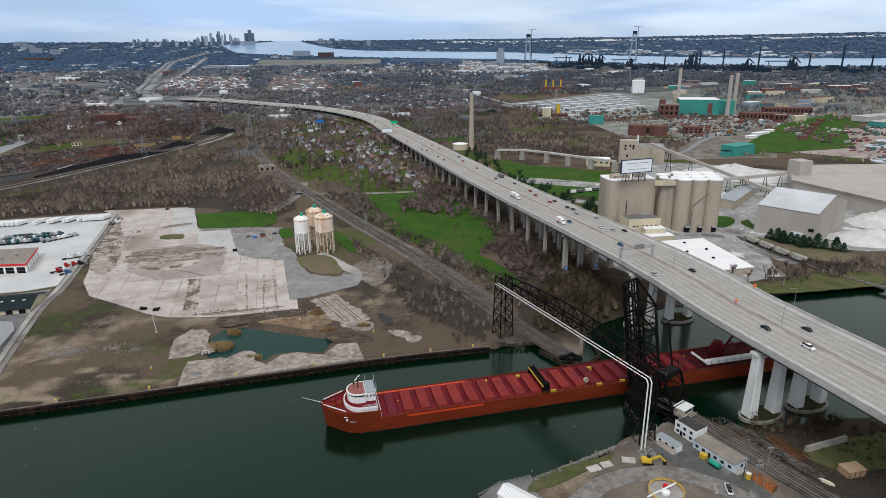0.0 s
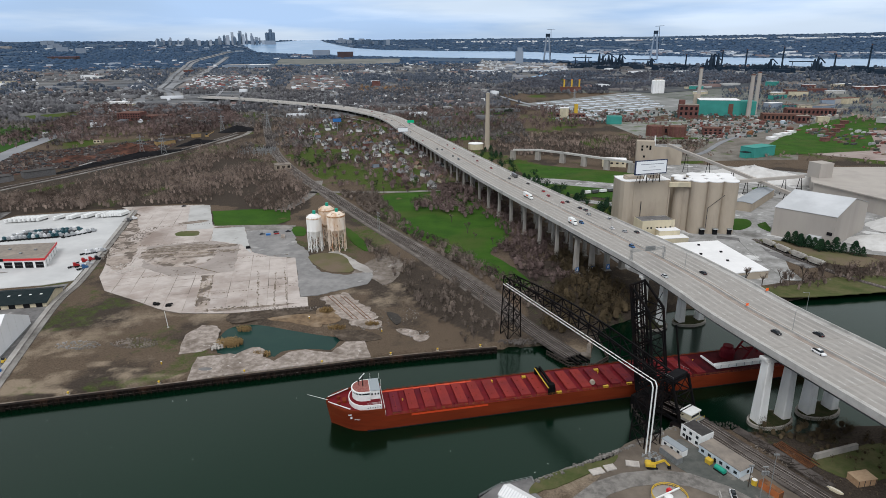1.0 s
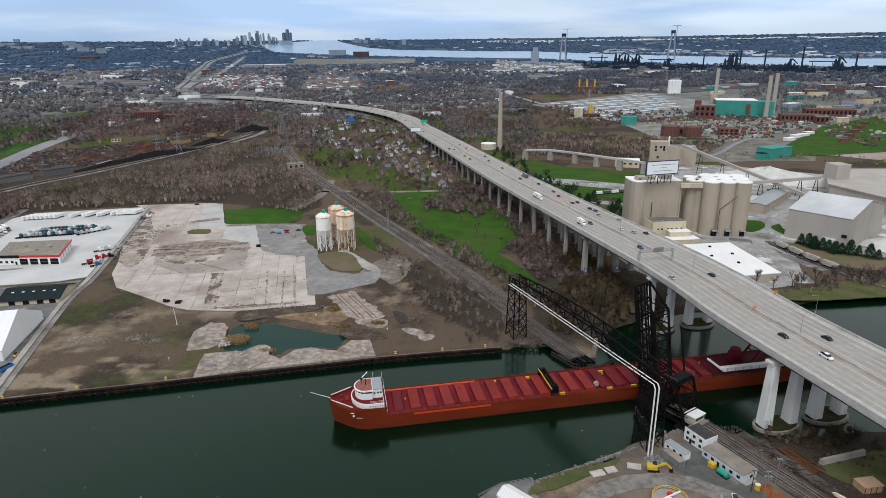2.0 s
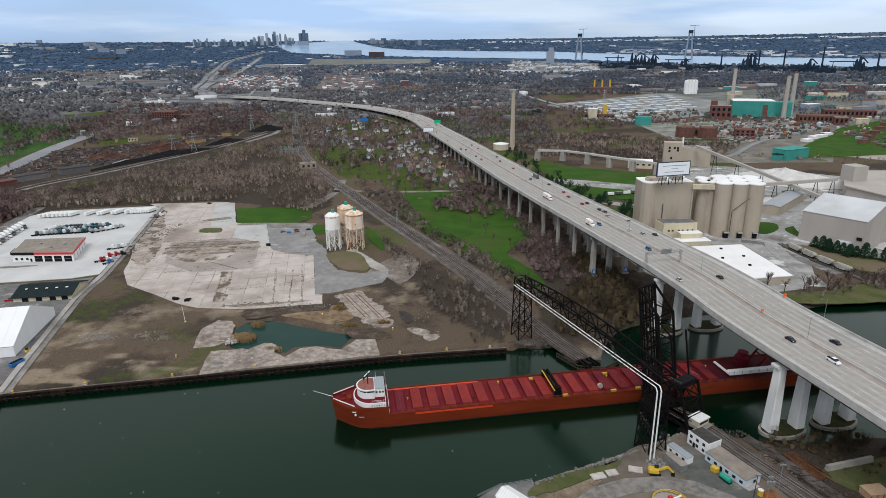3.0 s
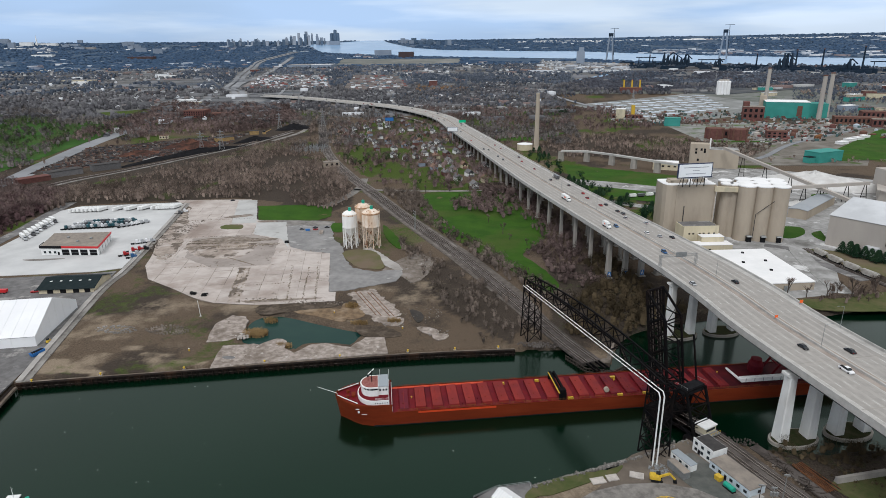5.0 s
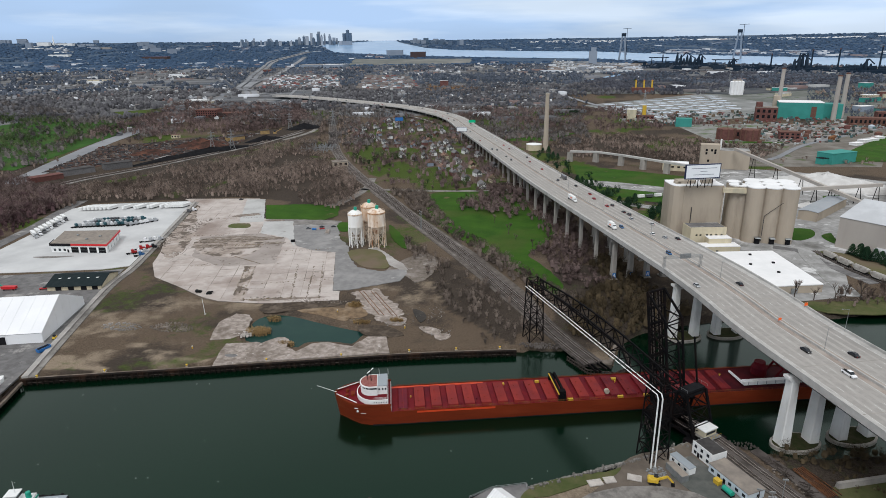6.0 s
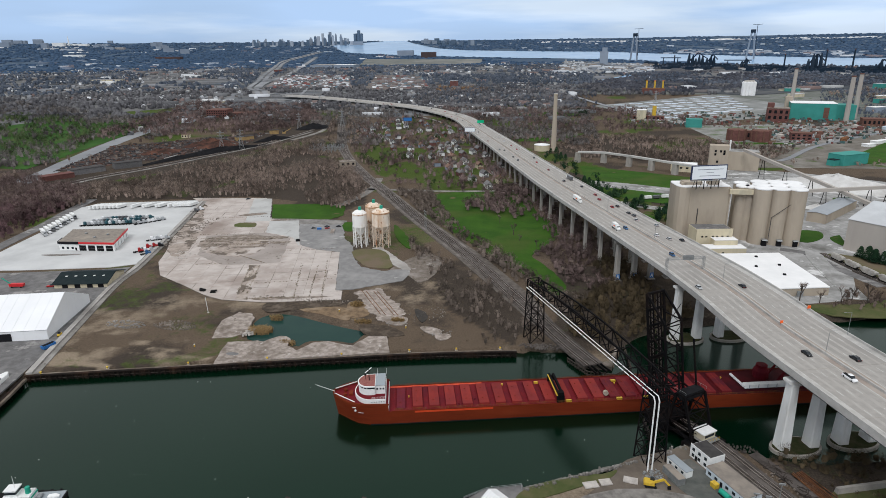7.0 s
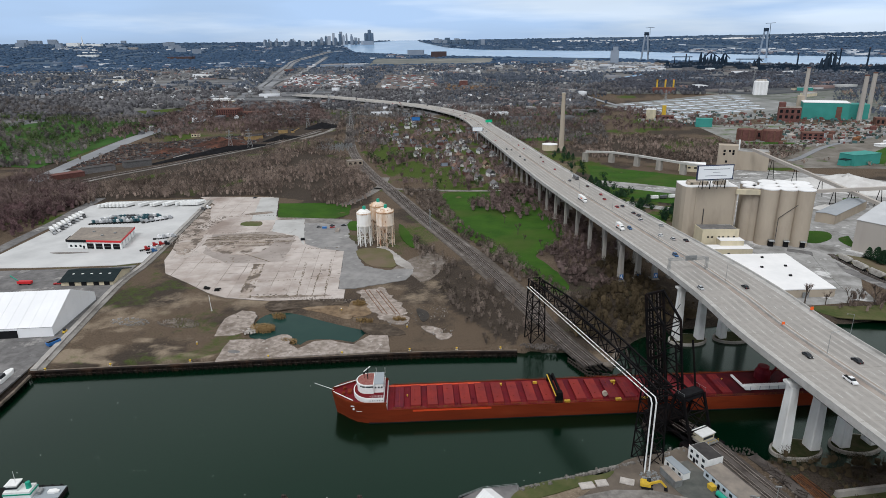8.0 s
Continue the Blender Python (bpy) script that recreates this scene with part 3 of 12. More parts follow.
build_ground()
bm = bmesh.new()
prism(bm, [(-700, -700), (1500, -700), (1500, 700), (-700, 700)], -0.4, 0.0)
tagged(part("water", bm, "water"), "dark green river water with faint ripples", "river", kind="structure")
bm = bmesh.new()
prism(bm, [(x + (x + 78) * 0.12, y + (y - 291) * 0.16) for x, y in POND], 0.6, 1.5)
tagged(part("pond_water", bm, "pond"), "still teal-green pond in a hollow of bare ground", "pond", kind="structure")


def flat(name, pts, z, thick, material, label, category="pavement", kind="structure"):
    bm = bmesh.new()
    prism(bm, pts, z - thick, z)
    bmesh.ops.triangulate(bm, faces=[f for f in bm.faces if len(f.verts) > 4])
    return tagged(part(name, bm, material), label, category, kind=kind)


def along(line, step):
    """Points every step metres with their headings."""
    out, left = [], 0.0
    for p, q in zip(line, line[1:]):
        d = q - p
        L_ = d.length
        s = left
        while s < L_:
            out.append((p + d * (s / L_), d.normalized()))
            s += step
        left = s - L_
    return out


M["worn_waling"] = surface("worn_waling_steel", (0.042, 0.032, 0.026), (0.02, 0.016, 0.013), 0.5, (0.09, 0.078, 0.066), 0.3, 0.9)
M["rough_quay"] = surface("rough_quay_earth", (0.15, 0.122, 0.096), (0.09, 0.073, 0.058), 0.4, (0.22, 0.185, 0.15), 0.12, 0.95, bump=0.4, bump_scale=2)


# sheet-pile quay wall: a zigzag of steel with a cap and a waling
def sheet_wall(name, line, label):
    pts = curve([(*p,) for p in line], 0.9)
    top = thing(name, label, "quay wall", kind="structure")
    bm = bmesh.new()
    prev = None
    for i, p in enumerate(pts):
        d = (pts[min(i + 1, len(pts) - 1)] - pts[max(i - 1, 0)]).normalized()
        r = Vector((d.y, -d.x))
        q = p + r * (0.35 if (i // 2) % 2 else -0.25)
        b = (bm.verts.new((q.x, q.y, -1.5)), bm.verts.new((q.x, q.y, 2.75)))
        if prev:
            bm.faces.new((prev[0], b[0], b[1], prev[1]))
        prev = b
    part("piling", bm, "sheetpile", top)
    line2 = pts[::4] + [pts[-1]]
    part("cap", ribbon(bmesh.new(), line2, -0.7, 0.65, 2.7, 0.5), "sheetpile", top, "dark rusted steel cap")
    part("waling", ribbon(bmesh.new(), line2, 0.4, 0.75, 1.3, 0.16), "worn_waling", top, "worn steel fender waling")
    part("apron", ribbon(bmesh.new(), line2, -2.0, -0.7, 2.0, 1.06), "rough_quay", top)
    post = bmesh.new()
    lathe(post, 0, 0, [(0.2, -2.2), (0.2, 2.5), (0.12, 2.65)], 8)
    first_pile = part("fender_pile", post, "sheetpile", top)
    spots_q = along(pts, 2.4)
    for n_, (q, d) in enumerate(spots_q):
        ob = first_pile if n_ == 0 else new("fender_pile", first_pile.data)
        ob.parent = top
        ob.location = (q.x + d.y * 0.8, q.y - d.x * 0.8, 0.25 * math.sin(n_ * 2.3))
    return top


sheet_wall("quay_wall", WALL, "rusted sheet-pile quay wall along the river")
sheet_wall("quay_wall_west", [(-191.2, 220), (-184, 197), (-172, 148), (-158, 90)], "rusted sheet-pile wall of the boat slip")


def bollard(x, y, z=3.06):
    b = thing("bollard", "yellow mooring bollard on the quay", "bollard", pose(x, y, z), "quay bollards")
    part("post", lathe(bmesh.new(), 0, 0, [(0.42, 0), (0.32, 0.1), (0.3, 0.75), (0.55, 0.85), (0.55, 1.1), (0.3, 1.25)], 12), "yellow", b)
    part("base", box(bmesh.new(), 0, 0, -0.02, 1.3, 1.3, 0.1), "concrete", b)
    return b


first = bollard(-186, 225.5)
for x, y in ((-157.5, 235), (-120.5, 245), (-84, 255.8), (-48.5, 265.5), (-15.5, 274.6), (8, 279.6), (30, 284)):
    copy_thing(first, pose(x, y, 3.06, 0, 0, 17))

# ---------- slabs, yards, roads ----------
M["far_paving"] = surface("far_pale_paving", (0.27, 0.275, 0.285), (0.21, 0.215, 0.225), 0.01, (0.16, 0.165, 0.175), 0.006, 0.9)
M["dusty_ground"] = surface("dusty_ground", (0.20, 0.172, 0.148), (0.13, 0.108, 0.088), 0.3, (0.27, 0.24, 0.215), 0.09, 0.95, bump=0.3, bump_scale=2, c4=(0.38, 0.35, 0.325), scale4=0.15, cut4=0.60)
M["mud_bank"] = surface("mud_bank", (0.22, 0.155, 0.095), (0.13, 0.092, 0.06), 0.3, (0.28, 0.215, 0.15), 0.1, 0.9, bump=0.5, bump_scale=1)
M["rough_earth"] = surface("rough_earth", (0.085, 0.066, 0.05), (0.05, 0.04, 0.031), 0.4, (0.14, 0.112, 0.088), 0.15, 0.95, bump=0.6, bump_scale=1.5)
M["worn_asphalt"] = surface("worn_asphalt", (0.25, 0.243, 0.236), (0.20, 0.194, 0.19), 0.2, (0.30, 0.29, 0.28), 0.06, 0.9, bump=0.2, bump_scale=2, c4=(0.37, 0.36, 0.345), scale4=0.07, cut4=0.60)
M["wet_mud"] = surface("wet_mud", (0.035, 0.032, 0.028), (0.055, 0.047, 0.04), 0.4, rough=0.6)
SLAB = [(-319, 575), (-240, 585), (-204, 510), (-166, 494), (-154, 462), (-141, 436), (-124, 426), (-104, 423), (-81, 348), (-76, 348), (-72, 334), (-117, 323), (-146, 323), (-162, 329), (-187, 344), (-211, 357), (-229, 382), (-234, 395), (-260, 456), (-284, 545)]


def slab_field():
    """The old factory floor: a dirt-filled bed with separate concrete bays on it."""
    bed = flat("old_factory_floor", ragged(SLAB, 6, 1.0), 3.30, 1.0, "joint", "cracked concrete floor of a demolished factory", "pavement")
    rng = random.Random(4)
    angle = radians(16)
    c, s = math.cos(angle), math.sin(angle)
    P = [(x * c + y * s, -x * s + y * c) for x, y in SLAB]
    lo = (min(p[0] for p in P), min(p[1] for p in P))
    hi = (max(p[0] for p in P), max(p[1] for p in P))
    w, h = 12.2, 13.6
    nx, ny = int((hi[0] - lo[0]) / w) + 1, int((hi[1] - lo[1]) / h) + 1
    def clipped(poly, axis, limit, keep_less):
        out = []
        for k in range(len(poly)):
            p, q = poly[k], poly[(k + 1) % len(poly)]
            pin_, qin = (p[axis] <= limit) == keep_less, (q[axis] <= limit) == keep_less
            if pin_:
                out.append(p)
            if pin_ != qin:
                f = (limit - p[axis]) / (q[axis] - p[axis])
                out.append((p[0] + (q[0] - p[0]) * f, p[1] + (q[1] - p[1]) * f))
        return out

    for j in range(ny):
        for i in range(nx):
            g = rng.uniform(0.02, 0.13) if rng.random() < 0.85 else 0.3
            x0, y0 = lo[0] + i * w + g, lo[1] + j * h + g
            piece = P
            for axis, limit, less in ((0, x0, False), (0, x0 + w - 2 * g, True), (1, y0, False), (1, y0 + h - 2 * g, True)):
                piece = clipped(piece, axis, limit, less) if piece else piece
            keep = []
            for q in piece:
                if not keep or abs(q[0] - keep[-1][0]) + abs(q[1] - keep[-1][1]) > 0.05:
                    keep.append(q)
            if len(keep) < 3:
                continue
            area = abs(sum(keep[k][0] * keep[(k + 1) % len(keep)][1] - keep[(k + 1) % len(keep)][0] * keep[k][1] for k in range(len(keep)))) / 2
            if area < 12:
                continue
            mx, my = sum(q[0] for q in keep) / len(keep), sum(q[1] for q in keep) / len(keep)
            cx, cy = mx * c - my * s, mx * s + my * c
            bm = bmesh.new()
            prism(bm, [((px * c - py * s) - cx, (px * s + py * c) - cy) for px, py in keep], -0.1, 0.05 + rng.uniform(-0.015, 0.02))
            ob = part("slab", bm, "slab", bed)
            ob.location = (cx, cy, 3.30)
    return bed


slab_field()
ASPHALT = [(-166, 494), (-125, 497), (-113, 460), (-98, 438), (-88, 410), (-78, 393), (-61, 387), (-43, 394.5), (-40, 384), (-42, 371), (-71, 351), (-81, 348.5), (-104, 423), (-124, 426), (-141, 436), (-154, 462)]
flat("service_yard", ragged(ASPHALT, 3, 0.7), 3.34, 0.9, "worn_asphalt", "grey asphalt yard curling round the silos")
flat("service_road", [(-205, 512), (-204, 508), (-166, 494.5), (-125, 497), (-127, 510), (-146, 512)], 3.33, 0.8, "gravel", "pale gravel drive beside the lawn")
flat("silo_drive", ragged([(-82, 436), (-76, 440), (-46, 402), (-41, 392), (-47, 392), (-56, 400)], 3, 0.5), 3.36, 0.8, "concrete", "narrow concrete drive behind the silos")
flat("quay_slab", ragged([(-108, 246.5), (-112, 262), (-113, 270), (-98, 274), (-80, 271), (-73, 266.5), (-68, 276), (-60, 279), (-46, 276), (-41, 288), (-31, 289), (-25, 271.5), (-46, 265.6), (-86, 254.8)], 4, 0.5), 3.32, 0.9, "worn_slab", "old pale concrete apron on the quay")
flat("broken_slab", ragged([(-124, 273), (-130, 294), (-126, 307), (-117, 306), (-113, 301), (-109, 283), (-113, 276)], 3, 0.5), 3.3, 0.8, "worn_slab", "patch of broken pale concrete beside the pond")
flat("track_bed_slab", ragged([(-68, 347), (-54, 356), (-34, 330), (-28, 318), (-38, 306), (-52, 322)], 1.8, 1.3), 3.3, 0.8, "worn_slab", "broken concrete with old rails sunk in it")
LOT = [(-371, 399), (-381, 445), (-411, 520), (-401, 542), (-308, 567), (-300, 560), (-243, 376), (-258, 367), (-310, 354), (-345, 347), (-358, 343)]
for pts_ in ([(-38, 310), (-31, 315), (-25, 313), (-26, 304), (-34, 304)], [(-16, 303), (-10, 304), (-3, 300), (-5, 295), (-11, 297)], [(-6, 294), (-1, 297), (3, 295), (1, 290), (-3, 289)], [(-56, 391), (-40, 428), (-24, 416), (-23, 388), (-30, 369), (-43, 384)], [(-96, 268), (-88, 281), (-80, 276), (-84, 262)]):
    flat("broken_slab", ragged(rounded(pts_, 3), 2.2, 0.5), 3.315, 0.7, "dusty_ground" if pts_[0][1] > 380 else "worn_slab", "pale dusty remains of old concrete in the dirt")
flat("puddle", ragged(rounded([(-24, 326), (-18, 324), (-14, 316), (-16, 309), (-20, 315)], 3), 2, 0.4), 3.345, 0.6, "wet_mud", "dark wet hollow in the bare earth", "puddle")
MUD = (([(-92, 316), (-78, 322), (-64, 322), (-58, 308), (-62, 306), (-76, 311)], "mud_bank", "sandy mud bank at the pond"), ([(-116, 322), (-96, 329), (-76, 333), (-70, 326), (-90, 318), (-110, 310)], "rough_earth", "dark earth strip below the slab"), ([(-66, 331), (-54, 330), (-49, 314), (-60, 310)], "mud_bank", "rust-brown mud beside the track bed"), ([(-50, 300), (-34, 302), (-22, 292), (-40, 288)], "rough_earth", "churned dark mud on the quay ground"))
for k_, (pts_, mat_, label_) in enumerate(MUD):
    flat("mud", ragged(rounded(pts_, 3), 2.4, 0.35), 3.22 + 0.014 * k_, 0.5, mat_, label_, "mud")
flat("truck_yard", LOT, 3.25, 0.8, "lot", "pale paved yard of a truck depot")
flat("tent_yard", [(-420, 330), (-345, 340), (-260, 362), (-243, 370), (-233, 340), (-197, 232), (-190, 205), (-176, 150), (-420, 130)], 3.2, 0.8, "asphalt", "dark asphalt yard round the white tent hall")
for name, pts in LAWNS.items():
    flat("lawn", ragged(rounded(pts, 3) if name != "by_slab" else pts, 3, 0.7), 3.40, 0.7, "lawn" if name != "under_silos" else "dry_grass", "bright spring grass patch", "lawn")
flat("lawn", ragged(PARK, 6, 1.2), 3.35, 0.7, "lawn", "long green meadow beside the elevated highway", "lawn")

# railway: two tracks from the river to the town
RAIL = [(76, 274), (61, 300), (36.6, 348), (-6, 428), (-68, 532), (-125, 633), (-172, 714), (-238, 845), (-292, 979), (-352, 1150), (-400, 1300), (-440, 1440)]


def over(dz):
    return lambda x, y: ground_z(x, y) + dz


def track(name, line, label, offs, z=0.6, half=2.6, ties=True):
    top = thing(name, label, "railway track", kind="structure")
    pts = curve(line, 5.0)
    part("ballast", ribbon(bmesh.new(), pts, min(offs) - half, max(offs) + half, over(-0.3), z + 0.3), "ballast", top)
    bm, bt = bmesh.new(), bmesh.new()
    for o in offs:
        for k in (-0.72, 0.72):
            ribbon(bm, pts, o + k - 0.07, o + k + 0.07, over(z + 0.12), 0.16)
        if ties:
            dense = curve(line[: 6 if len(line) > 6 else len(line)], 0.75)
            for i in range(1, len(dense) - 1):
                d = (dense[i + 1] - dense[i - 1]).normalized()
                r = Vector((d.y, -d.x))
                p = dense[i] + r * o
                box(bt, p.x, p.y, ground_z(p.x, p.y) + z - 0.02, 0.25, 2.6, 0.14, math.degrees(math.atan2(d.y, d.x)))
    part("rails", bm, "rail", top)
    if ties:
        tagged(part("ties", bt, "tie", top), kind="stuff")
    return top


M["cinder_verge"] = surface("cinder_verge", (0.135, 0.118, 0.104), (0.085, 0.073, 0.063), 0.3, (0.175, 0.155, 0.138), 0.06, 0.95, bump=0.4, bump_scale=3)
track("railway", RAIL, "double railway track on dark ballast", (-2.6, 2.6))
flat("rail_verge", [(60, 312), (72, 282), (66, 280), (30, 345), (-14, 424), (-76, 528), (-135, 632), (-128, 640), (-105, 612), (-58, 530), (2, 434), (44, 356)], 3.3, 0.5, "cinder_verge", "grey-brown cinder strip beside the railway")
track("yard_track", [(-560, 540), (-522, 596), (-508, 665), (-481, 734), (-455, 826), (-430, 914), (-417, 990), (-402, 1100), (-405, 1230)], "single railway track past the scrap yard", (0,), half=3.2, ties=False)
track("south_track", [(104, 235), (117.5, 217.5), (129, 197), (141, 177), (175, 118)], "double railway track to the lifted bridge", (-2.2, 2.2), z=0.7)


def road(name, line, width, label, material="asphalt", dz=0.25):
    top = thing(name, label, "road", kind="structure")
    pts = curve(line, 15.0)
    part("surface", ribbon(bmesh.new(), pts, -width / 2, width / 2, over(dz - 0.6), 0.6), material, top)
    return top


road("road", [(-560, 560), (-590, 674), (-632, 781), (-684, 935), (-712, 1060), (-728, 1140)], 28, "wide pale concrete road past the park", "far_paving")
road("street", [(-150, 640), (-110, 640), (-60, 640), (0, 648), (25, 655)], 7, "side street under the highway", "gravel")
road("crossing_road", [(-175, 520), (-150, 580), (-142, 640), (-150, 700)], 9, "narrow road to the level crossing", "gravel")
road("street", [(-390, 1000), (-380, 1130), (-440, 1250), (-520, 1350)], 9, "street beside the scrap yard", "gravel")


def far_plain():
    """The far plain of woods and roofs that runs to the skyline; haze is put into its slate-blue colours."""
    na, nr = 120, 60
    A_ = np.linspace(-1.25, 1.1, na)
    R_ = np.linspace(0, 1, nr) ** 1.3
    AA, RR = np.meshgrid(A_, R_)
    r_ = 1500 + 620 * np.clip(AA * 4 + 0.4, 0, 1) + 160 * np.sin(AA * 9) + 220 * (fractal(AA * 900, AA * 0, 120, 7) - 0.5) + RR * 0
    r_ = r_ + (4990 - r_) * RR
    X, Y = r_ * np.sin(AA), r_ * np.cos(AA)
    Z = ground_z_array(X, Y) + 0.9 * np.clip(RR * 30, 0.1, 1) + 3 * (fractal(X, Y, 60, 3) - 0.5) * np.clip(RR * 3, 0, 1)
    idx = np.arange(na * nr).reshape(nr, na)
    F = np.stack([idx[:-1, :-1], idx[:-1, 1:], idx[1:, 1:], idx[1:, :-1]], -1).reshape(-1, 4)
    m = surface("hazed_slate_distance", (0.120, 0.122, 0.125), (0.165, 0.160, 0.155), 0.012, (0.078, 0.095, 0.120), 0.004, 0.95, c4=(0.25, 0.245, 0.24), scale4=0.008, cut4=0.57)
    ob = from_arrays("backdrop", np.stack([X, Y, Z], -1).reshape(-1, 3), F, m, "far wooded plain with slate-blue haze in its colour", "backdrop", "structure", smooth=True)
    # beyond about 2950 m a bluer base colour, thicker haze put into it
    ob.data.materials.append(surface("hazed_blue_distance", (0.060, 0.090, 0.135), (0.085, 0.115, 0.155), 0.006, (0.050, 0.078, 0.122), 0.003, 0.95))
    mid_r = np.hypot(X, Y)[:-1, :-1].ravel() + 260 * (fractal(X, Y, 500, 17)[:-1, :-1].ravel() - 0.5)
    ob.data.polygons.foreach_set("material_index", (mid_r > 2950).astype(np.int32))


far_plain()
M["pale_ballast"] = surface("dusty_ballast", (0.165, 0.145, 0.132), (0.11, 0.096, 0.086), 0.25, (0.21, 0.19, 0.175), 0.05, 0.95, bump=0.3, bump_scale=2)
road("rail_corridor", RAIL[3:], 15, "dusty brown railway corridor", "pale_ballast", 0.42)

# ---------- elevated highway ----------
M["rank_weeds"] = surface("rank_weeds", (0.024, 0.034, 0.012), (0.045, 0.042, 0.02), 0.5, (0.06, 0.05, 0.03), 0.2, 0.95, bump=0.5, bump_scale=2)
CENTRE = [(290, -190), (264, -101), (219.5, 42), (175, 185), (153, 256), (142, 303.5), (112.3, 405), (78.8, 516), (54.5, 600), (20, 730.5), (-35, 942), (-118, 1233), (-192, 1365), (-275, 1458), (-365, 1520), (-450, 1570), (-545, 1622), (-630, 1655), (-690, 1672)]


def deck_z(x, y):
    if y < 330:
        return 35.5 - max(0, 150 - y) * 0.012
    return max(35.5 - (y - 330) * 0.0285, ground_z(x, y) + 8)


def build_highway():
    top = thing("highway_bridge", "long elevated concrete highway on tall piers", "bridge", kind="structure")
    line = curve(CENTRE, 9.0)
    W = 21.4
    part("deck", ribbon(bmesh.new(), line, -W, W, lambda x, y: deck_z(x, y) - 0.75, 0.7), "girder", top)
    part("roadway", ribbon(bmesh.new(), line, -W + 0.9, W - 0.9, lambda x, y: deck_z(x, y) - 0.04, 0.05), "deck", top, "worn pale concrete roadway")
    for a in (-W, W - 0.5):
        part("parapet", ribbon(bmesh.new(), line, a, a + 0.5, lambda x, y: deck_z(x, y) - 0.2, 1.25), "parapet", top)
        part("edge_shoulder", ribbon(bmesh.new(), line, -W + 0.5 if a < 0 else W - 3.0, -W + 3.0 if a < 0 else W - 0.5, lambda x, y: deck_z(x, y) + 0.013, 0.006), "parapet", top)
    part("median_barrier", ribbon(bmesh.new(), line, -0.3, 0.3, lambda x, y: deck_z(x, y) - 0.1, 1.05), "parapet", top)
    bm = bmesh.new()
    for a in (-2.6, 0.3):
        ribbon(bm, line, a, a + 2.3, lambda x, y: deck_z(x, y) + 0.013, 0.006)
    part("median_shoulder", bm, surface("median_grit", (0.34, 0.285, 0.245), (0.29, 0.245, 0.215), 0.3, (0.40, 0.36, 0.32), 0.06, 0.9), top, "rust-tinted grit beside the median")
    near = [p for p in line if p.y < 420]
    for a in (-18.5, -12.3, -6.1, 0, 6.1, 12.3, 18.5):
        part("girder", ribbon(bmesh.new(), near, a - 0.35, a + 0.35, lambda x, y: deck_z(x, y) - 4.0, 3.3), "girder", top)
    far = [p for p in line if p.y >= 411]
    for a in (-18.5, -9.3, 0, 9.3, 18.5):
        part("girder", ribbon(bmesh.new(), far, a - 0.4, a + 0.4, lambda x, y: deck_z(x, y) - 2.4, 1.7), "girder", top)
    for k in (-1, 1):
        part("fascia", ribbon(bmesh.new(), line, k * (W - 0.55), k * (W + 0.03), lambda x, y: deck_z(x, y) - 1.75, 1.7), "parapet", top)
    # fascia brackets
    bm = bmesh.new()
    for p, d in along(near, 3.0):
        r = Vector((d.y, -d.x))
        for k in (-1, 1):
            q, q2 = p + r * k * 18.6, p + r * k * 21.2
            z = deck_z(p.x, p.y)
            bar(bm, (q.x, q.y, z - 2.6), (q2.x, q2.y, z - 0.8), 0.25, 0.5)
    tagged(part("brackets", bm, "parapet", top), kind="stuff")
    # lane lines
    bm = bmesh.new()
    for p, d in along([p for p in line if p.y < 1250 and p.y > 100], 12.0):
        r = Vector((d.y, -d.x))
        for o in (-14.9, -11.2, -7.5, 7.5, 11.2, 14.9):
            q = p + r * o
            box(bm, q.x, q.y, deck_z(p.x, p.y) + 0.012, 3.2, 0.16, 0.012, math.degrees(math.atan2(d.y, d.x)))
    tagged(part("lane_dashes", bm, "line", top), kind="stuff")
    bm = bmesh.new()
    for o in (-18.2, -3.0, 3.0, 18.2):
        ribbon(bm, [p for p in line if p.y < 1250], o - 0.09, o + 0.09, lambda x, y: deck_z(x, y) + 0.02, 0.008)
    part("edge_line", bm, "line", top)
    # darker wheel paths along each lane
    worn = surface("worn_lane_concrete", (0.345, 0.325, 0.30), (0.30, 0.283, 0.262), 0.4, (0.26, 0.247, 0.23), 0.03, 0.85)
    for o in (-16.6, -13.05, -9.35, -5.3, 5.3, 9.35, 13.05, 16.6):
        part("wheel_path", ribbon(bmesh.new(), [p for p in line if p.y < 1250], o - 1.15, o + 1.15, lambda x, y: deck_z(x, y) + 0.006, 0.008), worn, top)
    # deck joints
    bm = bmesh.new()
    for p, d in along([p for p in line if 100 < p.y < 1000], 31.0):
        box(bm, p.x, p.y, deck_z(p.x, p.y) + 0.014, 0.3, 41, 0.01, math.degrees(math.atan2(d.y, d.x)))
    tagged(part("expansion_joints", bm, "pier_old", top), kind="stuff")
    return top, line


highway, DECK_LINE = build_highway()


def deck_at(y):
    """The centre of the deck and its heading where it crosses y."""
    for p, q in zip(DECK_LINE, DECK_LINE[1:]):
        if p.y <= y <= q.y:
            f = (y - p.y) / max(q.y - p.y, 1e-6)
            return p.lerp(q, f), (q - p).normalized()


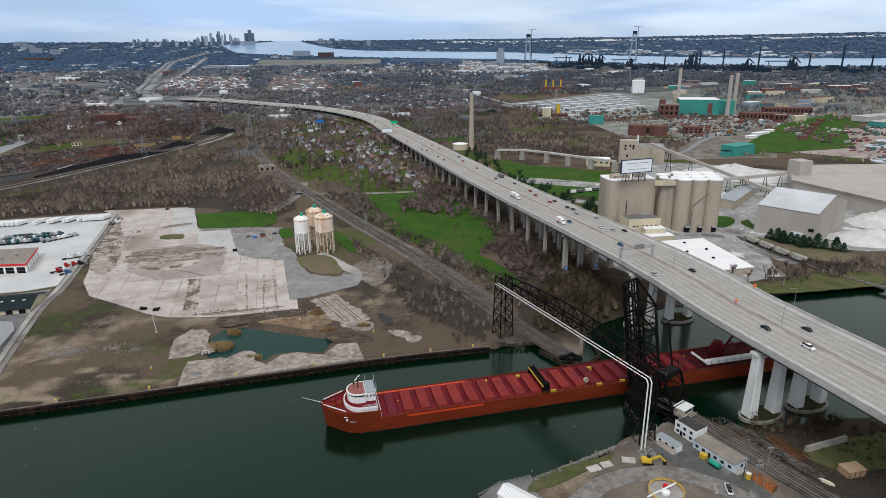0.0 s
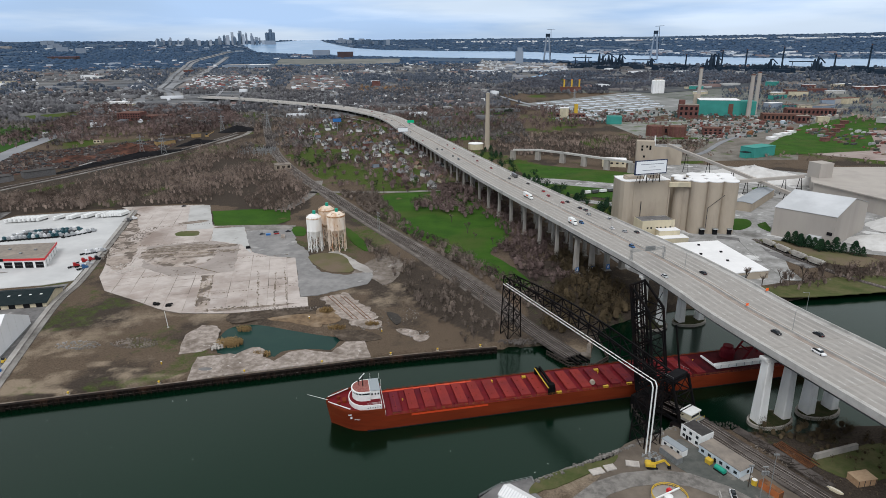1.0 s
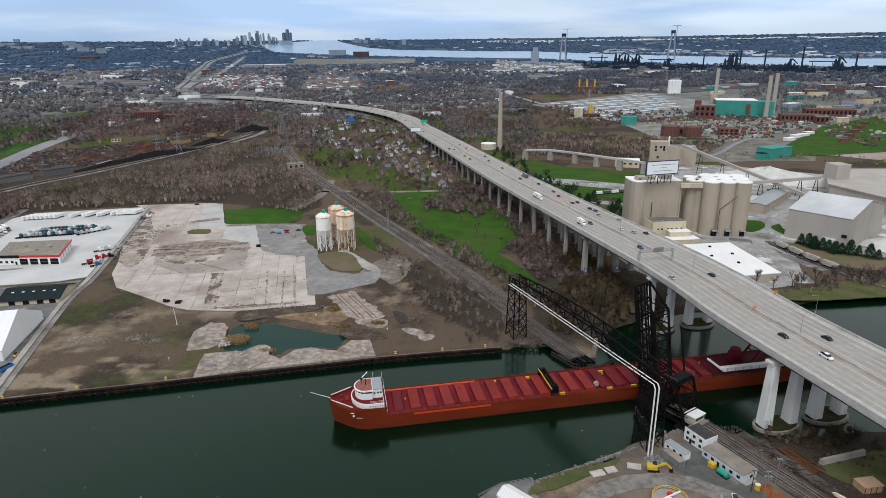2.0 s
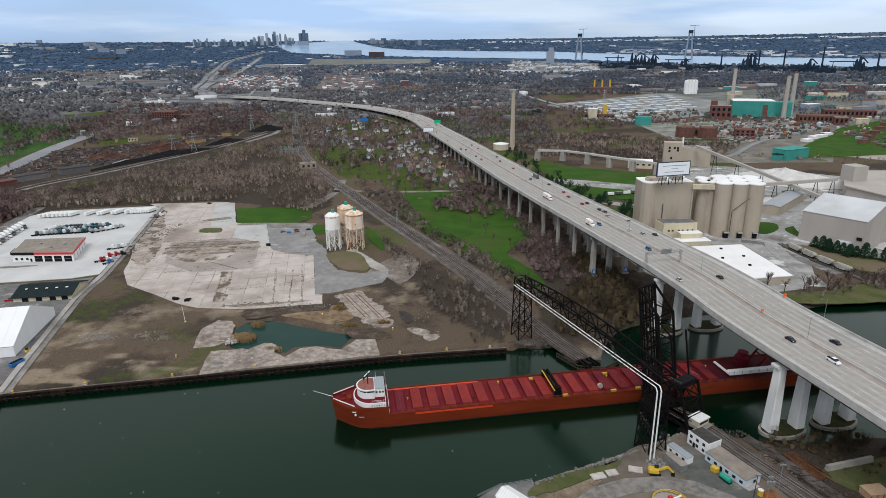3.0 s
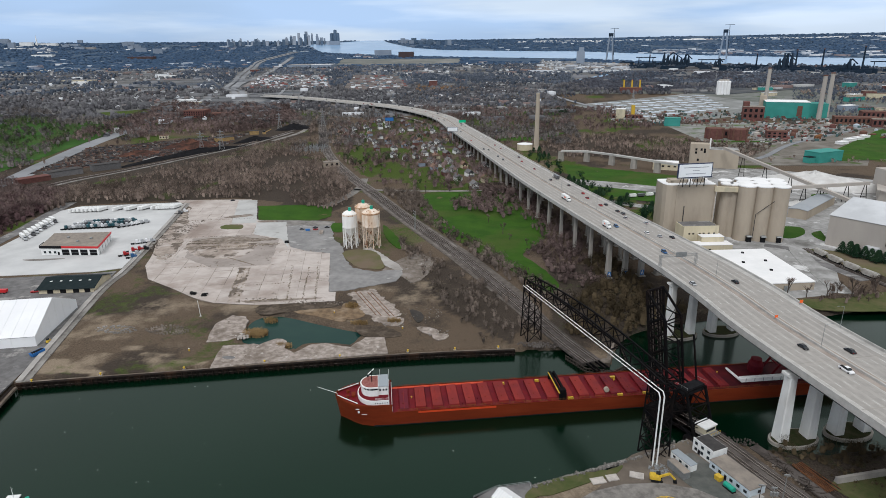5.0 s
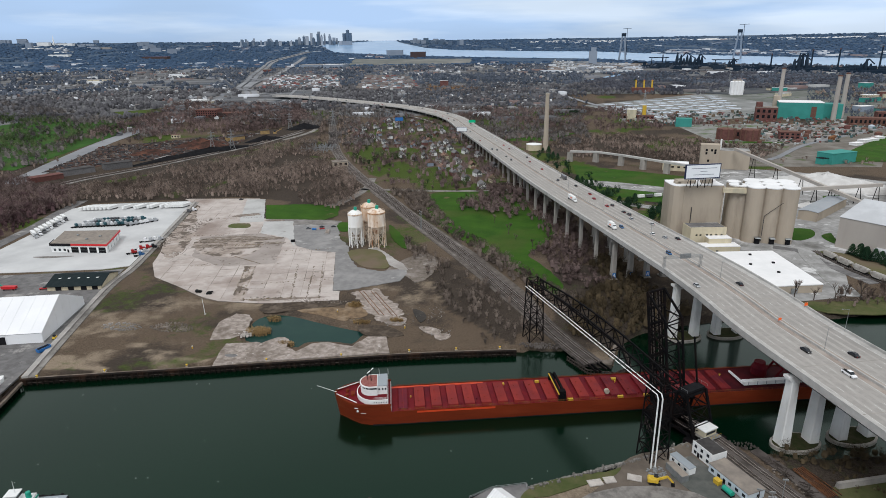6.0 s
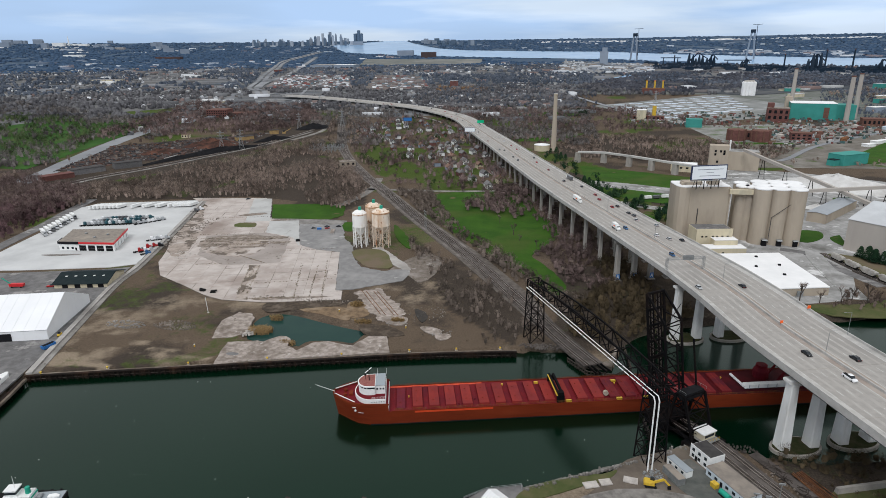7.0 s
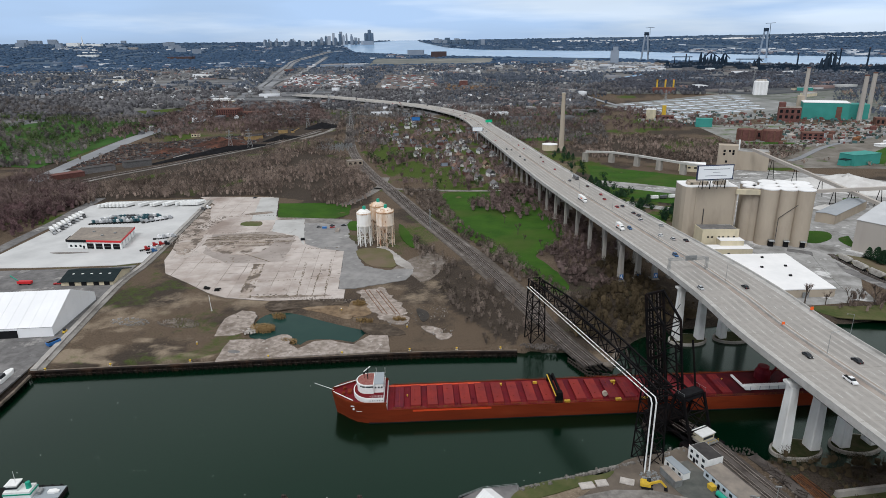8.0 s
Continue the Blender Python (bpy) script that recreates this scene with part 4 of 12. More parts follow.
def pier(y, columns, base, w0, w1, material, footing, skew=0.0):
    p, d = deck_at(y)
    ang = math.degrees(math.atan2(d.y, d.x)) - 90
    zt = deck_z(p.x, p.y) - (4.0 if y < 410 else 2.4)
    pr = new("pier")
    pr.parent = highway
    pr.location = (p.x, p.y, 0)
    pr.rotation_euler = (0, 0, radians(ang + skew))
    cap_h = 2.2 if y < 410 else 1.5
    for o in columns:
        bm = bmesh.new()
        b, t_ = w0 / 2, w1 / 2
        vs = []
        for z, hx, hy in ((base, b, b * 1.25), (zt - cap_h, t_, t_ * 1.25)):
            k = 0.82
            vs.append([bm.verts.new((o + x * hx, yy * hy, z)) for x, yy in ((-1, -k), (-k, -1), (k, -1), (1, -k), (1, k), (k, 1), (-k, 1), (-1, k))])
        for i in range(8):
            bm.faces.new((vs[0][i], vs[0][(i + 1) % 8], vs[1][(i + 1) % 8], vs[1][i]))
        bm.faces.new(vs[1])
        part("column", bm, material, pr)
    groups = (columns[:2], columns[2:]) if len(columns) == 4 else (columns,)
    for g in groups:
        bm = bmesh.new()
        x0, x1 = min(g) - w1 / 2 - 1.5, max(g) + w1 / 2 + 1.5
        prof = [(x0, zt), (x0, zt - cap_h * 0.45), (x0 + 1.5, zt - cap_h), (x1 - 1.5, zt - cap_h), (x1, zt - cap_h * 0.45), (x1, zt)]
        f = [bm.verts.new((x, -w1 * 0.55, z)) for x, z in prof]
        k = [bm.verts.new((x, w1 * 0.55, z)) for x, z in prof]
        bm.faces.new(f)
        bm.faces.new(k[::-1])
        for i in range(6):
            bm.faces.new((f[i], k[i], k[(i + 1) % 6], f[(i + 1) % 6]))
        part("cap_beam", bm, material, pr)
    if footing:
        for g in groups:
            c = sum(g) / len(g)
            oval = [(c + 10.2 * math.cos(a_), 6.2 * math.sin(a_)) for a_ in np.linspace(0, 2 * math.pi, 36, endpoint=False)]
            inner = [(c + 9.3 * math.cos(a_), 5.3 * math.sin(a_)) for a_ in np.linspace(0, 2 * math.pi, 36, endpoint=False)]
            part("caisson", prism(bmesh.new(), oval, -3, 1.4), "pier_old", pr, "oval concrete caisson standing in water")
            part("caisson_fill", prism(bmesh.new(), inner, 1.3, 1.75), "rank_weeds", pr, "weedy fill")
    else:
        for o in columns:
            part("footing", box(bmesh.new(), o, 0, 2.0, w0 + 1.6, w0 + 2.2, 1.5), "pier_old", pr)
    return pr


FOUR = (-18.5, -6.2, 6.2, 18.5)
pier(133, FOUR, 1.6, 4.3, 3.1, "pier", True)
pier(228, FOUR, 1.6, 4.3, 3.1, "pier", True)
pier(318, FOUR, 1.6, 3.9, 2.9, "pier", True)
pier(398, (-17.5, -5.8, 5.8, 17.5), 2.5, 3.4, 2.4, "pier_old", False)
y = 429.0
while y < 1235:
    pier(y, (-17.0, -5.7, 5.7, 17.0), 2.5, 2.3 if y < 700 else 2.0, 2.0, "pier_old", False)
    y += 29.5
y = 1262.0
while y < 1660:
    p_, _ = deck_at(y)
    pier(y, (-15.0, 0.0, 15.0), ground_z(p_.x, p_.y) - 1, 2.0, 2.0, "pier_old", False)
    y += 26
# blue spray paint at the feet of one pier
pp, dd = deck_at(398)
for k, o in enumerate((-17.5, -5.8, 5.8)):
    r = Vector((dd.y, -dd.x))
    q = pp + r * o - dd * 2.16
    g = thing("graffiti", "blue and white spray-painted patch on a pier foot", "graffiti", pose(q.x, q.y, 4.2, 0, 0, math.degrees(math.atan2(r.y, r.x))), "pier graffiti")
    bm = bmesh.new()
    box(bm, 0, 0, 0, 3.0, 0.06, 3.6, 0, 0.75)
    part("ground_coat", bm, "blue", g)
    bm = bmesh.new()
    for i, (a_, b_) in enumerate((((-0.8, 0.6), (0.1, 3.0)), ((0.1, 3.0), (0.8, 0.5)), ((-0.5, 1.4), (0.6, 1.5)))):
        bar(bm, (a_[0], -0.05, a_[1]), (b_[0], -0.05, b_[1]), 0.06, 0.34)
    part("spray_stroke", bm, "white_paint", g)

# ---------- traffic ----------
CAR_PAINTS = {"black": (0.012, 0.012, 0.014), "white": (0.78, 0.78, 0.78), "silver": (0.42, 0.43, 0.44), "red": (0.35, 0.015, 0.015), "blue": (0.03, 0.10, 0.24), "grey": (0.10, 0.10, 0.105)}
for k, c_ in CAR_PAINTS.items():
    M["car_" + k] = surface("car_paint_" + k, c_, rough=0.3, metal=0.1)


def wheel_parts(top, xs, half, r=0.34, w=0.24):
    for x in xs:
        for s in (-1, 1):
            part("wheel", rod(bmesh.new(), (x, s * (half - w), r), (x, s * half, r), r, n=12), "tyre", top)


def section_body(bm, stations, half, inset=0.0):
    """A body swept along x: stations are (x, z bottom, z top, half width)."""
    prev = None
    for x, z0, z1, hw in stations:
        ring = [bm.verts.new(v) for v in ((x, -hw, z0), (x, hw, z0), (x, hw, z0 + (z1 - z0) * 0.7), (x, hw * 0.9, z1), (x, -hw * 0.9, z1), (x, -hw, z0 + (z1 - z0) * 0.7))]
        if prev:
            for i in range(6):
                bm.faces.new((prev[i], prev[(i + 1) % 6], ring[(i + 1) % 6], ring[i]))
        else:
            bm.faces.new(ring[::-1])
        prev = ring
    bm.faces.new(prev)
    return bm


def car(paint, kind="sedan"):
    label = {"sedan": paint + " saloon car", "suv": paint + " sport utility car", "pickup": paint + " pickup truck"}[kind] + " on the highway"
    c = thing("car" if kind != "pickup" else "pickup_truck", label, "car" if kind != "pickup" else "truck", group="highway traffic")
    h = {"sedan": 0.88, "suv": 1.05, "pickup": 1.1}[kind]
    L_ = {"sedan": 2.4, "suv": 2.4, "pickup": 2.95}[kind]
    part("body", section_body(bmesh.new(), [(-L_, 0.45, h - 0.12, 0.80), (-L_ + 0.15, 0.28, h, 0.90), (L_ - 0.7, 0.28, h, 0.92), (L_ - 0.12, 0.30, h - 0.16, 0.88), (L_, 0.42, h - 0.28, 0.78)], 0.9), "car_" + paint, c)
    bm = bmesh.new()
    cab = {"sedan": (-1.75, -1.15, 0.55, 1.35, 1.45), "suv": (-2.3, -2.0, 0.45, 1.25, 1.78), "pickup": (-0.75, -0.55, 1.0, 1.7, 1.9)}[kind]
    x0, x1, x2, x3, zt = cab
    lo = [bm.verts.new(v) for v in ((x0, -0.84, h - 0.02), (x3, -0.84, h - 0.02), (x3, 0.84, h - 0.02), (x0, 0.84, h - 0.02))]
    hi = [bm.verts.new(v) for v in ((x1, -0.68, zt), (x2, -0.68, zt), (x2, 0.68, zt), (x1, 0.68, zt))]
    for i in range(4):
        bm.faces.new((lo[i], lo[(i + 1) % 4], hi[(i + 1) % 4], hi[i]))
    bm.faces.new(hi)
    part("cabin_glass", bm, "glass", c)
    part("roof", box(bmesh.new(), (x1 + x2) / 2, 0, zt - 0.03, x2 - x1 + 0.1, 1.42, 0.08, 0, 0.9), "car_" + paint, c)
    if kind == "pickup":
        part("bed", box(bmesh.new(), -1.85, 0, h - 0.02, 1.95, 1.5, 0.03), "tyre", c, "dark open cargo bed")
    for s in (-1, 1):
        part("headlight", box(bmesh.new(), L_ - 0.16, s * 0.66, 0.58, 0.22, 0.32, 0.16), "white_paint", c)
        part("tail_light", box(bmesh.new(), -L_ + 0.05, s * 0.66, 0.62, 0.14, 0.3, 0.16), "red_band", c)
    wheel_parts(c, (-L_ * 0.62, L_ * 0.62), 0.93)
    return c


def lorry(kind):
    c = thing("lorry", {"semi": "white lorry with a boxed semi-trailer", "box": "white box van with an orange panel", "tank": "dark lorry with a long trailer"}[kind] + " on the highway", "truck", group="highway traffic")
    L_ = {"semi": 12.5, "box": 6.5, "tank": 11.5}[kind]
    part("cargo_box", box(bmesh.new(), -L_ / 2, 0, 1.1, L_, 2.5, 2.8), "white_paint" if kind != "tank" else "car_grey", c)
    part("chassis", box(bmesh.new(), -L_ / 2 + 1, 0, 0.6, L_ + 2, 1.2, 0.5), "tyre", c)
    part("cab", section_body(bmesh.new(), [(0.5, 0.6, 3.3, 1.2), (1.7, 0.6, 3.4, 1.22), (2.2, 0.6, 2.2, 1.2), (3.4, 0.6, 1.8, 1.1)], 1.2), "white_paint", c)
    part("windscreen", box(bmesh.new(), 2.02, 0, 2.15, 0.3, 2.1, 0.85, 0, 0.6, 0.95), "glass", c)
    if kind != "tank":
        part("panel", box(bmesh.new(), -L_ * 0.35, 0, 1.9, L_ * 0.3, 2.56, 0.9), "orange", c)
    wheel_parts(c, (2.4, -L_ + 1.2, -L_ + 2.5), 1.25, 0.5, 0.35)
    return c


def place_traffic():
    rng = random.Random(9)
    models = {(p, k): car(p, k) for p, k in (("black", "sedan"), ("white", "pickup"), ("silver", "sedan"), ("red", "sedan"), ("blue", "suv"), ("grey", "suv"), ("white", "sedan"))}
    for k in ("semi", "box", "tank"):
        models[k] = lorry(k)
    spots = [(237, -7.0, ("black", "sedan")), (219, -2.8 - 1.9, ("white", "pickup")), (231, 8.3, ("black", "sedan")), (305, -16.0, ("silver", "sedan")), (304, 6.2, ("black", "sedan")),
             (354, -1.4 - 3.5, ("blue", "suv")), (381, 15.5, ("black", "sedan")), (385, 9.2, ("silver", "sedan")), (394, 5.4, ("white", "sedan")), (412, -13.5, "box"), (413, -7.0, ("blue", "suv")),
             (417, 16.8, ("silver", "sedan")), (433, 9.5, ("silver", "sedan")), (445, 13.4, ("grey", "suv")), (453, 13.0, ("black", "sedan")), (474, 9.0, ("red", "sedan")), (475, 13.8, ("black", "sedan")),
             (495, -9.5, "semi"), (501, 9.4, ("red", "sedan")), (519, 13.0, ("red", "sedan")), (555, 14.0, ("black", "sedan")), (584, 6.5, ("grey", "suv")), (598, 15.0, "tank")]
    y_ = 640
    while y_ < 1640:
        for o in (-14, -9, 9, 14):
            if rng.random() < 0.24:
                spots.append((y_ + rng.uniform(-12, 12), o, rng.choice([("black", "sedan"), ("white", "sedan"), ("silver", "sedan"), ("grey", "suv"), ("red", "sedan"), "semi" if rng.random() < 0.3 else ("white", "sedan")])))
        y_ += 34
    used = set()
    for yy, off, key in spots:
        hit = deck_at(yy)
        if not hit:
            continue
        p, d = hit
        r = Vector((d.y, -d.x))
        q = p + r * off
        ahead = d if off > 0 else -d
        m = pose(q.x, q.y, deck_z(p.x, p.y) + 0.02, 0, 0, math.degrees(math.atan2(ahead.y, ahead.x)))
        if key in used:
            copy_thing(models[key], m)
        else:
            models[key].matrix_world = m
            used.add(key)


place_traffic()


def light_mast(o, y_, side):
    p, d = deck_at(y_)
    r = Vector((d.y, -d.x))
    q = p + r * o
    m = thing("street_lamp", "slim grey highway lamp post with one arm", "street lamp", pose(q.x, q.y, deck_z(p.x, p.y), 0, 0, math.degrees(math.atan2(r.y, r.x))), "highway lamps")
    part("mast", rod(bmesh.new(), (0, 0, 0), (0, 0, 10), 0.13, 0.08), "grey_steel", m)
    part("arm", rod(bmesh.new(), (0, 0, 9.9), (side * 2.6, 0, 10.3), 0.07, 0.05), "grey_steel", m)
    part("lantern", box(bmesh.new(), side * 2.9, 0, 10.2, 0.9, 0.35, 0.16, 0, 0.7), "grey_steel", m)


for k in range(5):
    light_mast(0.0, 236 + 75 * k, 1)
light_mast(20.9, 250, -1)


def sign_gantry():
    p, d = deck_at(330)
    g = thing("sign_gantry", "grey truss sign gantry over the highway lanes", "sign gantry", pose(p.x, p.y, deck_z(p.x, p.y), 0, 0, math.degrees(math.atan2(d.y, d.x)) - 90))
    for x in (-20.6, -0.0):
        bm = bmesh.new()
        for a_, b_ in ((-0.5, -0.5), (0.5, -0.5), (0.5, 0.5), (-0.5, 0.5)):
            bar(bm, (x + a_, b_, 0), (x + a_, b_, 7.2), 0.14)
        for i in range(6):
            bar(bm, (x - 0.5, -0.5, i * 1.2), (x + 0.5, -0.5, i * 1.2 + 1.2), 0.08)
            bar(bm, (x - 0.5, 0.5, i * 1.2), (x + 0.5, 0.5, i * 1.2 + 1.2), 0.08)
        part("tower", bm, "grey_steel", g)
    bm = bmesh.new()
    for a_, z in ((-0.5, 6), (0.5, 6), (-0.5, 7.2), (0.5, 7.2)):
        bar(bm, (-20.6, a_, z), (0, a_, z), 0.13)
    for i in range(14):
        x = -20.6 + i * 1.47
        bar(bm, (x, -0.5, 6), (x + 1.47, -0.5, 7.2), 0.07)
        bar(bm, (x, 0.5, 6), (x + 1.47, 0.5, 7.2), 0.07)
    part("truss", bm, "grey_steel", g)
    part("sign_panel", box(bmesh.new(), -8.5, 0.7, 5.2, 6.2, 0.12, 2.8), "grey_steel", g, "back of a plain metal sign")


sign_gantry()


def highway_sign(y_, off, w, h, face, label, z=5.0, turn=0.0):
    p, d = deck_at(y_)
    r = Vector((d.y, -d.x))
    q = p + r * off
    s = thing("road_sign", label, "road sign", pose(q.x, q.y, deck_z(p.x, p.y), 0, 0, math.degrees(math.atan2(d.y, d.x)) - 90 + turn))
    for x in (-w * 0.35, w * 0.35):
        part("post", rod(bmesh.new(), (x, 0, 0 if abs(off) < 21 else -2), (x, 0, z + h), 0.15), "grey_steel", s)
    part("panel", box(bmesh.new(), 0, -0.2, z, w, 0.15, h), face, s)


highway_sign(1160, 14.0, 13, 5, "sign_green", "large green overhead road sign on posts", 4.0)
highway_sign(262, 0.0, 1.3, 1.3, "orange", "orange roadworks sign by the median", 0.8)
highway_sign(276, 20.8, 1.5, 1.5, "orange", "orange roadworks sign on the parapet", 0.9)


def billboard(x, y_, z, w, h, face, label, turn, post=12.0):
    b = thing("billboard", label, "billboard", pose(x, y_, z, 0, 0, turn))
    part("mast", rod(bmesh.new(), (0, 0, 0), (0, 0, post), 0.7, 0.6, 10), "grey_steel", b)
    part("frame", box(bmesh.new(), 0, 0, post, w + 0.8, 1.0, h + 0.8), "navy", b)
    part("face", box(bmesh.new(), 0, -0.6, post + 0.4, w, 0.2, h), face, b)
    return b


billboard(-212, 1120, 3, 15, 6, "blue", "bright blue billboard beside the highway", 10, 21)
billboard(-78, 985, 3, 16, 6, "billboard", "white billboard on a mast beside the highway", 8, 20)

M["ochre_rail"] = surface("worn_ochre_rail", (0.22, 0.12, 0.03), (0.13, 0.04, 0.02), 0.5, rough=0.7)

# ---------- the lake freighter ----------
# the aft deck and rear hatches are a darker maroon than the rest
M["dark_aft_deck"] = surface("darker_maroon_deck", (0.085, 0.009, 0.012), (0.055, 0.007, 0.010), 0.2, (0.030, 0.006, 0.010), 0.06, 0.7)
M["dark_hatch"] = surface("dark_hatch_red", (0.165, 0.020, 0.020), (0.125, 0.016, 0.020), 0.3, (0.07, 0.012, 0.024), 0.08, 0.6, spread=0.09)


def build_ship():
    ship = thing("freighter", "long rust-red lake freighter with white pilothouse passing the bridges", "ship", pose(-36.0, 219.7, 0, 0, 0, 13.8))
    # u aft, half breadth at deck and at the water, deck height
    stations = [(0.0, 0.5, 0.12, 10.4), (1.2, 2.6, 0.9, 10.2), (3.5, 5.2, 2.6, 9.9), (7, 7.9, 5.4, 9.5), (11, 9.4, 8.0, 9.2), (16, 10.0, 9.6, 9.0), (23.6, 10.1, 10.1, 8.9), (23.8, 10.1, 10.1, 6.2)]
    stations += [(u, 10.1, 10.1, 6.2) for u in range(40, 216, 16)] + [(222, 10.0, 9.6, 6.2), (234, 9.0, 7.0, 6.6), (241, 7.4, 4.0, 6.9), (245, 5.0, 1.5, 7.1)]
    bm = bmesh.new()
    prev = None
    for u, hd, hw, zd in stations:
        rake = (1 - min(u, 10) / 10) * 1.6
        prof = [(0.05, -4), (hw * 0.9, -3.4), (hw, 0.0), (hw * 0.55 + hd * 0.45, zd * 0.55), (hd, zd)]
        ring = []
        for s in (-1, 1):
            ring.append([bm.verts.new((u + rake * (1 - max(z, 0) / zd), s * h, z)) for h, z in prof])
        if prev:
            for s in (0, 1):
                for i in range(4):
                    q = (prev[s][i], ring[s][i], ring[s][i + 1], prev[s][i + 1])
                    bm.faces.new(q if s == 0 else q[::-1])
        else:
            for i in range(4):
                bm.faces.new((ring[0][i], ring[0][i + 1], ring[1][i + 1], ring[1][i]))
        prev = ring
    for i in range(4):
        bm.faces.new((prev[0][i + 1], prev[0][i], prev[1][i], prev[1][i + 1]))
    part("hull", bm, "hull", ship, smooth=True)

    def deck_sheet(name, sel, dz, material):
        bm_ = bmesh.new()
        pr = None
        for u, hd, hw, zd in sel:
            r = [bm_.verts.new((u, -hd + 0.1, zd + dz)), bm_.verts.new((u, hd - 0.1, zd + dz))]
            if pr:
                bm_.faces.new((pr[0], r[0], r[1], pr[1]))
            pr = r
        return part(name, bm_, material, ship)

    deck_sheet("forecastle_deck", stations[:7], -0.05, "ship_deck")
    deck_sheet("main_deck", [q for q in stations[7:] if q[0] < 140], -0.05, "ship_deck")
    deck_sheet("aft_deck", [q for q in stations[7:] if q[0] >= 136], -0.05, "dark_aft_deck")
    part("forecastle_bulkhead", box(bmesh.new(), 23.7, 0, 6.1, 0.2, 20.1, 2.8), "white_paint", ship)
    # bulwark round the bow and a fence bar along the deck edge
    for s in (-1, 1):
        bm = bmesh.new()
        for (u0, h0, _, z0), (u1, h1, _, z1) in zip(stations[:6], stations[1:7]):
            a_, b_ = Vector((u0, s * h0, z0)), Vector((u1, s * h1, z1))
            up = Vector((0, 0, 1.0))
            vs = [bm.verts.new(v) for v in (a_, b_, b_ + up, a_ + up)]
            inner = [bm.verts.new(v + Vector((0.2, -s * 0.25, 0))) for v in (a_, b_, b_ + up, a_ + up)]
            bm.faces.new(vs)
            bm.faces.new(inner[::-1])
            bm.faces.new((vs[3], vs[2], inner[2], inner[3]))
        part("bulwark", bm, "hull", ship)
        part("sheer_strake", box(bmesh.new(), 120, s * 10.05, 6.15, 190, 0.3, 0.28), "hull", ship)
        bm = bmesh.new()
        u = 27.0
        while u < 210:
            bar(bm, (u, s * 9.7, 6.2), (u, s * 9.7, 7.2), 0.07)
            u += 2.4
        bar(bm, (26, s * 9.7, 7.2), (210, s * 9.7, 7.2), 0.06)
        bar(bm, (26, s * 9.7, 6.75), (210, s * 9.7, 6.75), 0.05)
        part("railing", bm, "ochre_rail" if s < 0 else "hull", ship)
    part("fresh_paint_strip", box(bmesh.new(), 51, -10.02, 5.15, 33, 0.28, 0.85), "orange_paint", ship, "bright orange fresh paint along the sheer")
    part("fresh_paint_strip", box(bmesh.new(), 44, 9.1, 6.2, 42, 1.3, 0.06), "orange_paint", ship, "bright orange fresh paint on deck")
    # forecastle house: three rounded tiers
    def tier(name, u0, u1, half, z0, z1, material, nose=5.0, lean=0.0):
        bm_ = bmesh.new()
        pts = []
        for i in range(13):
            a_ = math.pi / 2 + math.pi * i / 12
            pts.append((u0 + nose + math.cos(a_) * nose, math.sin(a_) * half))
        pts = [(u1, half)] + pts + [(u1, -half)]
        lo = [bm_.verts.new((x, y_, z0)) for x, y_ in pts]
        hi = [bm_.verts.new((x - lean * (1 if x < u0 + nose else 0), y_, z1)) for x, y_ in pts]
        bm_.faces.new(lo[::-1])
        bm_.faces.new(hi)
        n = len(pts)
        for i in range(n):
            bm_.faces.new((lo[i], lo[(i + 1) % n], hi[(i + 1) % n], hi[i]))
        return part(name, bm_, material, ship)
    tier("house_lower_tier", 9.3, 22.6, 8.6, 8.9, 11.2, "white_paint", 7.4)
    tier("house_deck", 9.7, 22.4, 8.2, 11.2, 11.26, "ship_deck", 7.2)
    tier("wheelhouse_base", 11.0, 18.2, 5.0, 11.2, 14.0, "white_paint", 4.6)
    tier("wheelhouse_windows", 11.2, 18.0, 4.8, 14.0, 15.0, "glass", 4.3)
    tier("wheelhouse_roof_edge", 10.7, 18.3, 5.3, 15.0, 15.5, "white_paint", 4.7)
    tier("wheelhouse_roof", 11.2, 18.1, 4.8, 15.5, 15.56, surface("maroon_mottled_roof", (0.22, 0.07, 0.06), (0.30, 0.14, 0.12), 1.5, rough=0.8), 4.3)
    for i in range(9):
        a_ = math.pi / 2 + math.pi * (i + 0.5) / 9
        part("window_mullion", box(bmesh.new(), 11.2 + 4.3 + math.cos(a_) * 4.36, math.sin(a_) * 4.86, 13.95, 0.25, 0.25, 1.1), "white_paint", ship)
    part("texas_house", box(bmesh.new(), 20.2, 0.6, 11.2, 4.2, 9.5, 4.1), "white_paint", ship)
    part("texas_roof", box(bmesh.new(), 20.2, 0.6, 15.3, 4.5, 9.8, 0.18), "grey_deck", ship)
    for y_ in (-2.6, -0.4, 1.8, 4.0):
        part("porthole", box(bmesh.new(), 22.32, y_, 13.2, 0.1, 0.8, 0.9), "glass", ship)
    for x in (19.0, 20.4, 21.6):
        part("porthole", box(bmesh.new(), x, -4.18, 13.3, 0.7, 0.1, 0.8), "glass", ship)
    for i in range(6):
        part("porthole", rod(bmesh.new(), (16.8 + i * 1.0, -8.56, 10.1), (16.8 + i * 1.0, -8.68, 10.1), 0.2, n=10), "glass", ship)
    # bridge wing and rails
    for s in (-1, 1):
        bm = bmesh.new()
        for u in (16.8, 18, 19.2, 20.4, 21.6, 22.5):
            bar(bm, (u, s * 8.4, 11.2), (u, s * 8.4, 12.3), 0.06)
        bar(bm, (16.8, s * 8.4, 12.3), (22.5, s * 8.4, 12.3), 0.06)
        bar(bm, (16.8, s * 8.4, 11.8), (22.5, s * 8.4, 11.8), 0.05)
